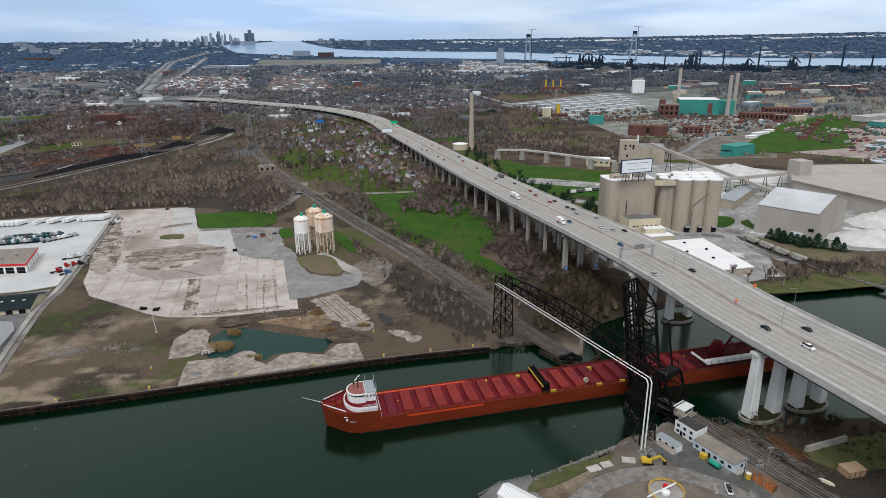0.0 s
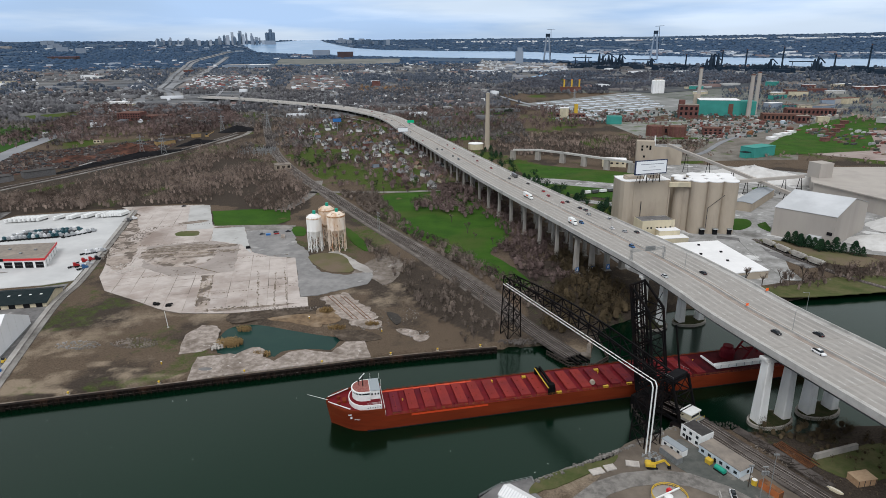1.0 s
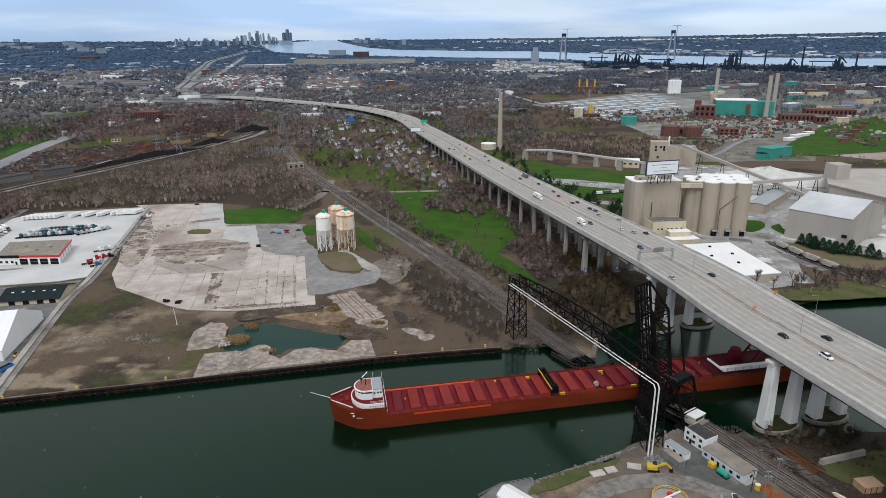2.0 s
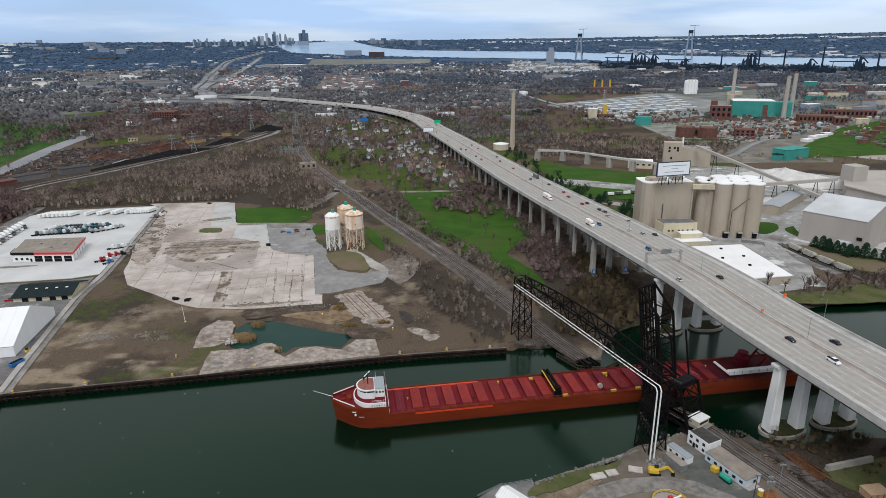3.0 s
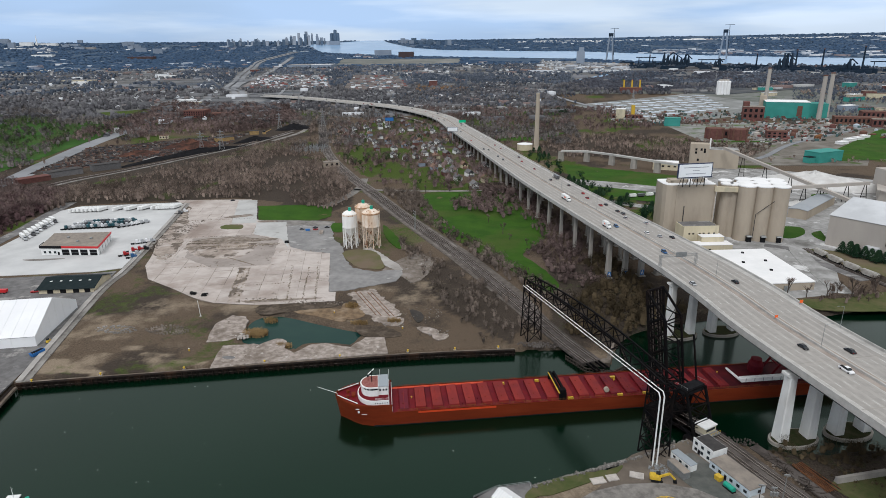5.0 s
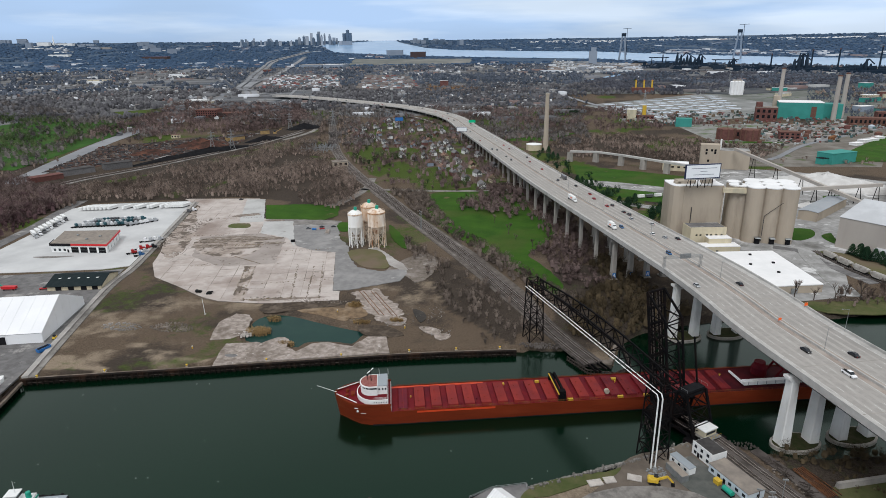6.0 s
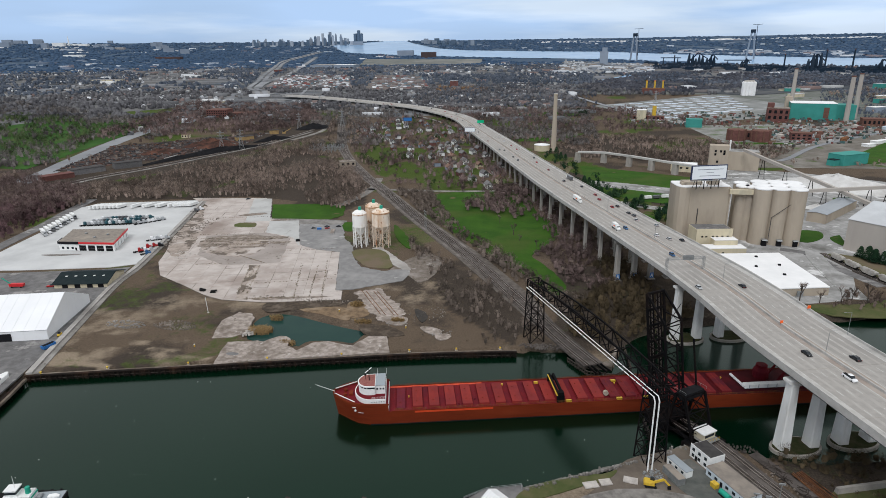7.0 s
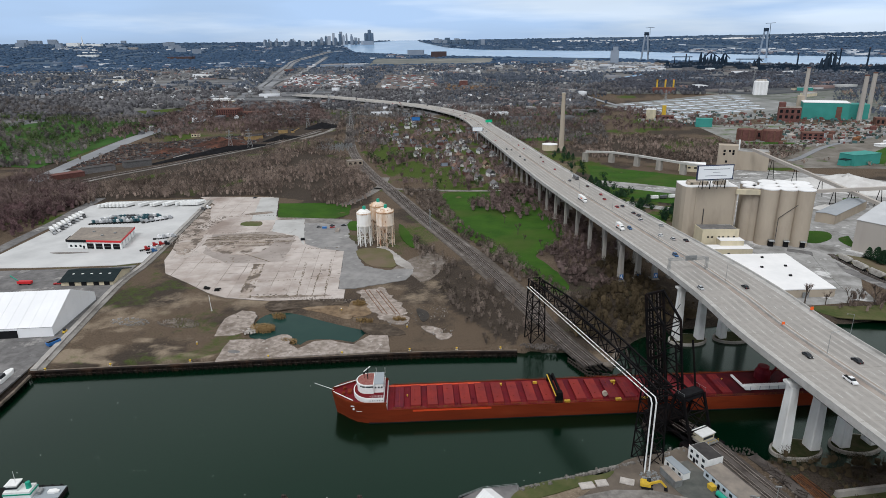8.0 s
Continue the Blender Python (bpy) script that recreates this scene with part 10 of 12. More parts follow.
FREEWAY = [(-800, 1740), (-850, 1830), (-913, 1910), (-985, 2120), (-1066, 2333), (-1180, 2680), (-1292, 3052), (-1341, 3644)]


def town_free(X, Y):
    """Where plain houses and streets may lie."""
    ok = ~((X > -700) & (X < -300) & (Y < 1230))
    for p in CLEARINGS + [RIVER_WIDE, WEST_GREEN, HOUSES_LAND]:
        ok &= ~inside(p, X, Y)
    for line, d in ((FREEWAY, 45), (TOWN_RAIL, 30), (RAIL, 60), ([(p.x, p.y) for p in DECK_LINE[::8]], 40)):
        ok &= edge_distance(line, X, Y, False) > d
    return ok


def town_streets():
    """Grey streets of the town, a grid of strips laid on the land."""
    c, s = math.cos(0.27), math.sin(0.27)
    V, F = [], []

    def strip(u0, v0, u1, v1, half):
        ax = (u1 - u0, v1 - v0)
        L_ = math.hypot(*ax)
        n = (-ax[1] / L_ * half, ax[0] / L_ * half)
        b = len(V)
        for u, v in ((u0 + n[0], v0 + n[1]), (u0 - n[0], v0 - n[1]), (u1 - n[0], v1 - n[1]), (u1 + n[0], v1 + n[1])):
            x, y = u * c - v * s, u * s + v * c
            V.append((x, y, ground_z(x, y) + 2.7))
        F.append((b, b + 1, b + 2, b + 3))
    runs = [(u, v, u + 40, v) for v in np.arange(-400, 3600, STREET_V) for u in np.arange(-2400, 900, 40.0)]
    runs += [(u, v, u, v + 41) for u in np.arange(-2400 + STREET_U / 2, 900, STREET_U) for v in np.arange(-400, 3600, 41.0)]
    R_ = np.array(runs)
    mu, mv = (R_[:, 0] + R_[:, 2]) / 2, (R_[:, 1] + R_[:, 3]) / 2
    X, Y = mu * c - mv * s, mu * s + mv * c
    r_, a_ = np.hypot(X, Y), np.arctan2(X, Y)
    ok = (r_ > 1550) & (r_ < 2900) & (a_ > -1.1) & (a_ < 0.05) & town_free(X, Y)
    for run in R_[ok]:
        strip(*run, 4.5)
    from_arrays("town_streets", np.array(V), np.array(F), "far_paving", "grey grid of far town streets", "street", "structure")


town_streets()


def far_town():
    """Roofs of houses, sheds and depots across the plain, past counting."""
    rng = np.random.RandomState(5)
    V, F = [], []

    def add(x, y_, w, d, h, rz, gable):
        z = ground_z(x, y_) - 0.4
        c, s = math.cos(rz), math.sin(rz)
        b = len(V)
        for dz in (0, h):
            for ux, uy in ((-1, -1), (1, -1), (1, 1), (-1, 1)):
                px, py = ux * w / 2, uy * d / 2
                V.append((x + px * c - py * s, y_ + px * s + py * c, z + dz))
        F.extend([(b, b + 1, b + 5, b + 4), (b + 1, b + 2, b + 6, b + 5), (b + 2, b + 3, b + 7, b + 6), (b + 3, b, b + 4, b + 7)])
        if gable:
            b2 = len(V)
            for ux in (-1, 1):
                V.append((x + ux * w / 2 * c, y_ + ux * w / 2 * s, z + h * 1.75))
            F.extend([(b + 4, b + 5, b2 + 1, b2), (b + 6, b + 7, b2, b2 + 1), (b + 5, b + 6, b2 + 1, b2 + 1), (b + 7, b + 4, b2, b2)])
        else:
            F.append((b + 4, b + 5, b + 6, b + 7))
    # houses along both sides of a grid of streets
    c_, s_ = math.cos(0.27), math.sin(0.27)
    u, v, o = (g.ravel() for g in np.meshgrid(np.arange(-2400, 900, 15.5), np.arange(-400, 3600, STREET_V), np.array([-17.0, 17.0])))
    X, Y = u * c_ - (v + o) * s_, u * s_ + (v + o) * c_
    r_, a_ = np.hypot(X, Y), np.arctan2(X, Y)
    ok = (r_ > 1090) & (r_ < 3000) & (a_ > -1.1) & (a_ < 0.06) & town_free(X, Y) & (rng.rand(len(X)) > 0.46) & (smooth_noise(X, Y, 260, 91) > 0.30)
    for x, y_ in zip(X[ok], Y[ok]):
        add(x + rng.uniform(-2, 2), y_ + rng.uniform(-2, 2), rng.uniform(8, 12), rng.uniform(7, 9), rng.uniform(3.8, 5.4), 0.27 + (1.57 if rng.rand() < 0.7 else 0), True)
    a_ = rng.uniform(-1.05, 0.42, 2000)
    r_ = 1250 + 3300 * rng.rand(2000) ** 0.85
    X, Y = r_ * np.sin(a_), r_ * np.cos(a_)
    ok = town_free(X, Y) & ~((X > 120) & (r_ < 1900)) & ~((r_ < 2500) & (rng.rand(2000) < 0.6))
    ok &= (r_ < 2900)
    for x, y_ in zip(X[ok], Y[ok]):
        add(x, y_, rng.uniform(18, 60), rng.uniform(12, 32), rng.uniform(5, 9), rng.choice([0.25, 0.3, 1.85]), False)
    far_ = islands("town_roofs", [(0.20, 0.205, 0.22), (0.10, 0.10, 0.105), (0.58, 0.59, 0.61), (0.14, 0.125, 0.12), (0.12, 0.12, 0.125), (0.16, 0.16, 0.165), (0.08, 0.078, 0.08), (0.18, 0.125, 0.115), (0.36, 0.36, 0.355), (0.24, 0.235, 0.23), (0.10, 0.10, 0.11)])
    from_arrays("far_town", np.array(V), np.array(F), far_, "pale and dark roofs of a spread-out town", "town")
    # pale sheds and blocks of the far districts, bluish haze put into the palette
    V.clear(), F.clear()
    a_ = rng.uniform(-1.0, 0.66, 900)
    r_ = rng.uniform(2900, 4500, 900)
    X, Y = r_ * np.sin(a_), r_ * np.cos(a_)
    ok = town_free(X, Y) & (smooth_noise(X, Y, 420, 33) > 0.45) & ((a_ < -0.35) | (rng.rand(900) < 0.4))
    for x, y_, q in zip(X[ok], Y[ok], a_[ok]):
        add(x, y_, rng.uniform(12, 48), rng.uniform(12, 24), rng.uniform(4, 9), -q, False)
    for i in range(150):
        q = Vector((600, 3480)).lerp(Vector((1700, 2640)), rng.rand()) + Vector((0.6, 0.8)) * rng.uniform(60, 330)
        add(q.x, q.y, rng.uniform(14, 60), rng.uniform(10, 22), rng.uniform(4, 10), -0.65, False)
    from_arrays("far_sheds", np.array(V), np.array(F), islands("far_pale_hazed_roofs", [(0.42, 0.46, 0.52), (0.24, 0.28, 0.34), (0.12, 0.15, 0.20), (0.16, 0.19, 0.25), (0.58, 0.60, 0.63), (0.20, 0.17, 0.18), (0.30, 0.34, 0.39)]), "pale sheds of the far districts", "town")
    # container depot and bright commercial strip
    V.clear(), F.clear()
    for i in range(620):
        f, g_ = rng.rand(), rng.rand()
        x, y_ = -850 + 250 * f - 140 * g_, 1905 + 50 * f + 430 * g_
        add(x, y_, rng.uniform(6, 15), rng.uniform(4, 7), rng.uniform(3, 8), 0.35, False)
    for i in range(200):
        f, g_ = rng.rand(), rng.rand()
        x, y_ = -520 + 180 * f - 110 * g_, 1920 + 40 * f + 470 * g_
        add(x, y_, rng.uniform(6, 20), rng.uniform(5, 12), rng.uniform(3, 6), 0.35, False)
    from_arrays("container_depot", np.array(V), np.array(F), islands("container_paints", [(0.17, 0.055, 0.05), (0.52, 0.53, 0.55), (0.10, 0.055, 0.052), (0.28, 0.29, 0.31), (0.09, 0.085, 0.085), (0.10, 0.15, 0.18), (0.62, 0.63, 0.64), (0.10, 0.10, 0.11), (0.16, 0.15, 0.145)]), "stacks of coloured containers and trailers", "containers")
    for x, y_, w, d, h, a_, wl, rf, lb in ((-985, 2790, 104, 150, 11, 4, "hazy_concrete", "tan_far", "vast pale tan-roofed plant hall"), (-880, 2775, 92, 110, 14, 4, "hazy_concrete", "white_roof", "vast white-roofed plant hall"),
                                          (-862, 1560, 46, 20, 7, 12, "white_paint", "white_roof", "white flat-roofed store beside the avenue"), (-826, 1532, 34, 18, 6, 12, "cream", "white_roof", "low white shop on the avenue"), (-868, 1528, 26, 16, 6, 12, "barn", "barn_roof", "grey shop on the avenue"),
                                          (-1500, 1990, 105, 34, 9, 6, "cream", "tan_far", "long tan-roofed school in the town"), (-1470, 1955, 50, 24, 7, 6, "white_paint", "white_roof", "white wing of the town school"), (-1314, 2228, 66, 24, 9, 6, "white_paint", "white_roof", "long white store in the town"),
                                          (-1915, 3005, 130, 40, 12, 8, "far_brown", "red_roof", "long red-roofed works in the far town"), (-2410, 2940, 100, 36, 12, 10, "white_paint", "white_roof", "bright white shed in the far town"), (-2700, 3250, 90, 30, 12, 10, "hazy_concrete", "white_roof", "pale shed in the far town"),
                                          (-2920, 3600, 120, 34, 14, 12, "white_paint", "white_roof", "wide white works on the skyline"), (-2990, 3520, 70, 30, 22, 12, "white_paint", "white_roof", "tall white works on the skyline"), (-2780, 3640, 80, 30, 13, 12, "hazy_concrete", "white_roof", "pale works on the skyline"), (-2560, 3500, 60, 26, 12, 12, "tan_far", "white_roof", "tan shed on the skyline")):
        block(x, y_, w, d, h, a_, wl, rf, lb, "warehouse", "warehouse")
    sp = thing("spire", "slim white spire on the skyline", "tower", pose(-2955, 3560, ground_z(-2955, 3560)))
    part("shaft", lathe(bmesh.new(), 0, 0, [(5, 0), (4, 30), (0.6, 62)], 10), "white_paint", sp)
    part("base", box(bmesh.new(), 0, 0, 0, 14, 14, 16), "white_paint", sp)
    # white glasshouses along the far shore
    V.clear(), F.clear()
    for i in range(120):
        a_ = rng.uniform(-0.02, 0.75)
        r_ = rng.uniform(4480, 4620)
        add(r_ * math.sin(a_), r_ * math.cos(a_), rng.uniform(60, 260), 14, 3.5, -a_, False)
    for i in range(22):
        a_ = rng.uniform(-0.95, -0.45)
        r_ = rng.uniform(4000, 4700)
        add(r_ * math.sin(a_), r_ * math.cos(a_), rng.uniform(30, 110), 14, 5, -a_, False)
    from_arrays("glasshouses", np.array(V), np.array(F), "white_roof", "long white glasshouse roofs on the horizon", "glasshouse")


far_town()


def house(wall, roof, label):
    h = thing("house", label, "house", group="streets of small houses")
    part("shell", box(bmesh.new(), 0, 0, 0, 8, 11, 5.0), wall, h)
    bm = bmesh.new()
    vs = [bm.verts.new(v) for v in ((-4.5, -6, 4.8), (4.5, -6, 4.8), (4.5, 6, 4.8), (-4.5, 6, 4.8), (0, -6, 8.6), (0, 6, 8.6))]
    for f in ((0, 1, 4), (1, 2, 5, 4), (2, 3, 5), (3, 0, 4, 5), (3, 2, 1, 0)):
        bm.faces.new([vs[i] for i in f])
    part("roof", bm, roof, h)
    part("gable", box(bmesh.new(), 0, -5.55, 4.8, 5.4, 0.9, 2.4, 0, 0.25, 1.0), wall, h)
    for x in (-2.2, 2.2):
        for z in (1.0, 3.2):
            part("window", box(bmesh.new(), x, -5.55, z, 1.3, 0.2, 1.3), "glass", h)
    part("porch", box(bmesh.new(), 0, -6.6, 0, 5.5, 2.0, 2.7, 0, 0.95), roof, h)
    part("chimney_stack", box(bmesh.new(), 1.5, 2, 6.5, 0.9, 0.9, 3.0), "red_brick", h)
    return h


M["shingle_grey"] = surface("grey_shingle", (0.17, 0.165, 0.165), (0.13, 0.125, 0.125), 0.5, rough=0.9, spread=0.3)
M["shingle_brown"] = surface("brown_shingle", (0.20, 0.13, 0.10), (0.16, 0.105, 0.08), 0.5, rough=0.9, spread=0.3)
kinds = [house("white_paint", "shingle_grey", "white weatherboard house with a grey shingle roof"), house("cream", "shingle_brown", "cream frame house with a brown shingle roof"), house("red_brick", "shingle_grey", "red brick house with a grey roof"), house("hazy_concrete", "shingle_brown", "grey-blue frame house with a brown roof")]
rng_h = random.Random(14)
used_h = set()
spots_h = []
for j in range(9):
    for i in range(16):
        f = i / 15
        x = -320 + 330 * f + rng_h.uniform(-4, 4) + j * 9
        y_ = 1180 - 480 * f - j * 2 + j * 28 + rng_h.uniform(-6, 6) - 70
        if rng_h.random() < 0.62:
            spots_h.append((x, y_))
sel = inside(HOUSES_LAND, np.array([p[0] for p in spots_h]), np.array([p[1] for p in spots_h]))
for ok, (x, y_) in zip(sel, spots_h):
    if not ok:
        continue
    k = rng_h.choice((0, 0, 0, 0, 0, 1, 2, 3))
    m = pose(x, y_, ground_z(x, y_) - 0.2, 0, 0, 28 + rng_h.choice((0, 0, 180)) + rng_h.uniform(-5, 5))
    if k in used_h:
        copy_thing(kinds[k], m)
    else:
        kinds[k].matrix_world = m
        used_h.add(k)
for k in range(4):
    if k not in used_h:
        kinds[k].matrix_world = pose(-140 + 12 * k, 800 + 15 * k, 3)

# scrap yard
M["ochre"] = surface("dusty_ochre_cladding", (0.36, 0.25, 0.11), (0.28, 0.19, 0.09), 0.2, rough=0.8)
heap("scrap_heap", -480, 915, 40, 20, 10, "heap_rust", "rust-red scrap iron heap", 11, rz=40)
heap("scrap_heap", -505, 935, 46, 18, 11, "heap_rust", "long rust-red scrap heap", 12, rz=50)
heap("scrap_heap", -540, 850, 40, 22, 7, "heap_rust", "broad brown scrap heap", 13, rz=40)
heap("scrap_heap", -452, 868, 96, 9, 8, "coal", "black heap beside the tracks", 14, rz=62)
heap("scrap_heap", -423, 998, 40, 12, 8, "coal", "black coal-dust heap", 15, rz=60)
heap("scrap_heap", -406, 1143, 42, 18, 11, "coal", "large black coal heap", 16, rz=40)
heap("scrap_heap", -482, 800, 76, 8, 5, "coal", "long black heap along the yard track", 18, rz=74)
heap("scrap_heap", -487, 812, 22, 8, 4.5, "white_gravel", "pale blue-white heap of shredded metal", 17, rz=30)
draped("scrap_yard_ground", [(-590, 690), (-660, 900), (-470, 1080), (-440, 880)], 0.35, "yard_dirt", "dark oily ground of a scrap yard", "ground")
for x, y_, w, d, h, a_, wl, label in ((-540, 692, 40, 17, 7, 60, "shingle_grey", "dark grey scrap yard shed"), (-512, 734, 34, 16, 8, 50, "shingle_grey", "dark grey clad scrap yard hall"), (-548, 650, 36, 15, 6, 60, "red_brick", "low red industrial shed"), (-473, 990, 30, 12, 7, 45, "ochre", "small yellow-clad shredder house"), (-455, 1070, 16, 9, 7, 30, "ochre", "tan processing plant building")):
    block(x, y_, w, d, h, a_, wl, "tar_roof" if wl != "red_brick" else "red_brick", label)
c = thing("material_crane", "yellow scrap-handling crane in the yard", "crane", pose(-438, 1075, 3, 0, 0, 30))
part("base", box(bmesh.new(), 0, 0, 0, 6, 5, 5), "ochre", c)
part("jib", bar(bmesh.new(), (0, 0, 4), (13, 0, 10), 1.1), "ochre", c)
part("cab", box(bmesh.new(), 0, 0, 5, 3, 3, 3), "glass", c)
# grass round the silos' hall and along the river verge
for pts_, label_ in (([(204, 366), (235, 372), (262, 384), (300, 388), (300, 366), (246, 354), (213, 352)], "dark rough grass of the river verge"), ([(274, 513), (287, 521), (280, 502), (276, 488), (272, 499)], "small green patch beside the yard tracks"), ([(249, 473), (258, 470), (269, 461), (261, 455), (249, 461)], "worn grass beside the rail wagons"), ([(332, 656), (351, 663), (348, 649), (332, 641)], "green patch behind the metal hall")):
    flat("verge_grass", ragged(rounded(pts_, 3), 4, 0.8), 3.34, 0.5, "lawn" if "green" in label_ else "bank_turf", label_, "lawn")
# substation
bm = bmesh.new()
rng_s = random.Random(2)
for i in range(110):
    x, y_ = -290 + rng_s.uniform(-26, 26), 905 + rng_s.uniform(-28, 28)
    box(bm, x, y_, 3, 0.6, 0.6, rng_s.uniform(3, 8))
    box(bm, x, y_, rng_s.uniform(5, 8), rng_s.uniform(2, 8), 0.4, 0.4, rng_s.choice((30, 120)))
tagged(part("substation", bm, "grey_steel"), "grey frames of an electricity substation", "substation", kind="stuff")
block(-215, 775, 20, 12, 7, 28, "tan_concrete", "tan_roof", "small derelict tan building in the scrub", rows=1, cols=3)


# park beside the wide road, and lawns and sheds below the trestle
draped("lawn", [(-1350, 760), (-640, 700), (-760, 1170), (-1400, 1300)], 0.45, surface("park_turf", (0.046, 0.110, 0.022), (0.034, 0.080, 0.018), 0.03, (0.075, 0.095, 0.035), 0.012, 0.95), "green parkland grass")
draped("lawn", [(96, 640), (190, 600), (230, 740), (90, 810)], 0.35, "lawn", "green grass below the coal trestle")
draped("lawn", [(-8, 700), (66, 690), (80, 800), (-30, 900)], 0.3, "dry_grass", "rough grass beside the highway")
road("yard_road", [(96, 700), (130, 690), (180, 668), (240, 640)], 30, "pale concrete yard apron", "white_gravel", 0.45)
for i in range(6):
    x, y_ = 150 + i * 9, 628 + i * 3.4
    w_ = thing("tank_wagon", "dark parked lorry trailer beside the verge", "trailer", pose(x, y_, 3.5, 0, 0, 20), "parked trailers east")
    part("box", box(bmesh.new(), 0, 0, 0.9, 7.6, 2.5, 2.6), "car_grey" if i % 2 else "white_paint", w_)
    part("undercarriage", box(bmesh.new(), 0, 0, 0.0, 5.6, 1.8, 0.9), "tyre", w_)


def scrap_clutter():
    """Bales, plates and machines strewn over the scrap yard."""
    rng = random.Random(77)
    bm = bmesh.new()
    P_ = [(-590, 690), (-660, 900), (-470, 1080), (-440, 880)]
    for i in range(1600):
        f, g_ = rng.random(), rng.random()
        a_ = Vector(P_[0]).lerp(Vector(P_[1]), f)
        b_ = Vector(P_[3]).lerp(Vector(P_[2]), f)
        q = a_.lerp(b_, g_)
        s = rng.uniform(1.2, 5.5) * (0.5 + rng.random())
        box(bm, q.x, q.y, ground_z(q.x, q.y), s, s * rng.uniform(0.3, 1), rng.uniform(0.4, 2.4), rng.uniform(0, 180), rng.uniform(0.4, 1))
    tagged(part("scrap_bales", bm, islands("scrap_mix", [(0.055, 0.03, 0.022), (0.025, 0.022, 0.022), (0.075, 0.038, 0.028), (0.02, 0.025, 0.03), (0.08, 0.06, 0.05), (0.16, 0.15, 0.14), (0.085, 0.036, 0.022), (0.03, 0.02, 0.018)])), "rusty bales and scrap strewn over the yard", "scrap", kind="stuff")


scrap_clutter()

# far roads, yards and greens
for off_ in (-12, 12):
    road("freeway", [(x + off_, y_) for x, y_ in FREEWAY], 15, "grey carriageway of the freeway towards the skyline", "far_paving", 2.9)
for k_, (x, y_) in enumerate(FREEWAY[1:-1]):
    road("overpass", [(x - 60, y_ - 14), (x - 20, y_ - 4), (x + 20, y_ + 6), (x + 70, y_ + 18)], 7, "narrow bridge across the freeway", "far_paving", 5.2)
road("freeway", [(-890, 1900), (-944, 2068), (-1013, 2448), (-1229, 3304)], 20, "slip road beside the freeway", "far_paving", 2.8)
road("freeway", [(-1230, 2180), (-1150, 2215), (-1050, 2220), (-960, 2150)], 22, "overpass across the freeway", "far_paving", 3.6)
road("street", [(-700, 1180), (-745, 1300), (-790, 1440), (-840, 1616), (-880, 1760)], 24, "pale shopping street among bare trees", "far_paving", 1.2)
road("street", [(28, 2027), (90, 1830), (150, 1640), (209, 1471)], 12, "pale road past the works", "far_paving", 1.8)
road("works_road", [(352, 872), (370, 893), (430, 985), (489, 1050), (600, 1150), (754, 1282)], 8, "pale road beside the works lawn", "far_paving", 0.7)
road("works_road", [(330, 1005), (350, 1090), (420, 1150), (520, 1190)], 9, "pale curving road of the works", "gravel", 0.7)
road("town_railway", TOWN_RAIL, 34, "dusty railway corridor running on through the town", "pale_ballast", 2.9)
road("slip_road", [(-150, 1205), (-200, 1290), (-293, 1393), (-438, 1516)], 7, "pale slip road below the highway bend", "gravel", 1.6)
draped("depot_yard", DEPOT_YARD, 2.8, surface("reddish_depot_grit", (0.20, 0.17, 0.16), (0.15, 0.13, 0.125), 0.02, (0.26, 0.24, 0.23), 0.01, 0.95), "brown-grey yard of a container depot", "pavement")
draped("meadow", FIELD, 2.8, surface("dull_far_field", (0.175, 0.175, 0.16), (0.125, 0.135, 0.125), 0.01, (0.23, 0.225, 0.21), 0.006, 0.95), "flat olive-grey field before the wide river", "field")
draped("rail_yard", TRUCK_YARD, 2.6, surface("brown_yard_grit", (0.15, 0.125, 0.115), (0.11, 0.095, 0.09), 0.02, (0.20, 0.175, 0.165), 0.01, 0.95), "brownish truck yard beyond the highway", "pavement")
draped("lawn", [(-95, 1335), (115, 1375), (125, 1480), (-20, 1400)], 1.4, "lawn", "green ballpark beyond the highway bend")
draped("lawn", [(640, 1130), (720, 1215), (860, 1240), (760, 1110)], 0.5, "lawn", "green field beyond the works road")
draped("creek", [(160, 2150), (190, 2200), (330, 2420), (340, 2370)], 2.6, "bay", "pale bend of the river past the works", "river")
block(-688, 1296, 46, 40, 16, 8, "red_brick", "brown_brick", "large dark red brick school building", rows=3, cols=9)
block(-640, 1312, 52, 30, 8, 8, "red_brick", "brown_brick", "low red brick school wing", rows=1, cols=6)
block(-262, 1996, 26, 18, 22, 10, "red_brick", "brown_brick", "tall red brick church in sunlight", rows=0)
block(-1095, 2520, 40, 22, 10, 20, "red_brick", "tan_roof", "red brick warehouse beside the freeway", rows=0)
block(-594, 1006, 14, 10, 6, 20, "cream", "shingle_brown", "cream house behind the scrap yard", rows=1, cols=3)
rng_o = random.Random(55)
for i in range(34):
    x, y_ = rng_o.uniform(640, 1250), rng_o.uniform(1290, 1900)
    if y_ < 1150 + (x - 640) * 0.4:
        continue
    wl = rng_o.choice(("red_brick", "cream", "parapet", "barn", "hazy_concrete", "teal"))
    block(x, y_, rng_o.uniform(18, 60), rng_o.uniform(10, 26), rng_o.uniform(5, 14), rng_o.choice((24, -14, 32)), wl, rng_o.choice(("brown_brick", "white_roof", "tan_roof", "barn_roof")), "low industrial building behind the works")
road("street", [(-366, 345), (-384, 412), (-395, 458), (-410, 505), (-419, 540), (-424, 556)], 11, "worn grey street behind the truck yard", "asphalt", 0.3)
road("yard_lane", [(-548, 545), (-512, 598), (-496, 662), (-470, 730), (-444, 824), (-420, 912), (-406, 990), (-392, 1100)], 5, "pale dusty lane beside the scrap yard track", "gravel", 0.7)
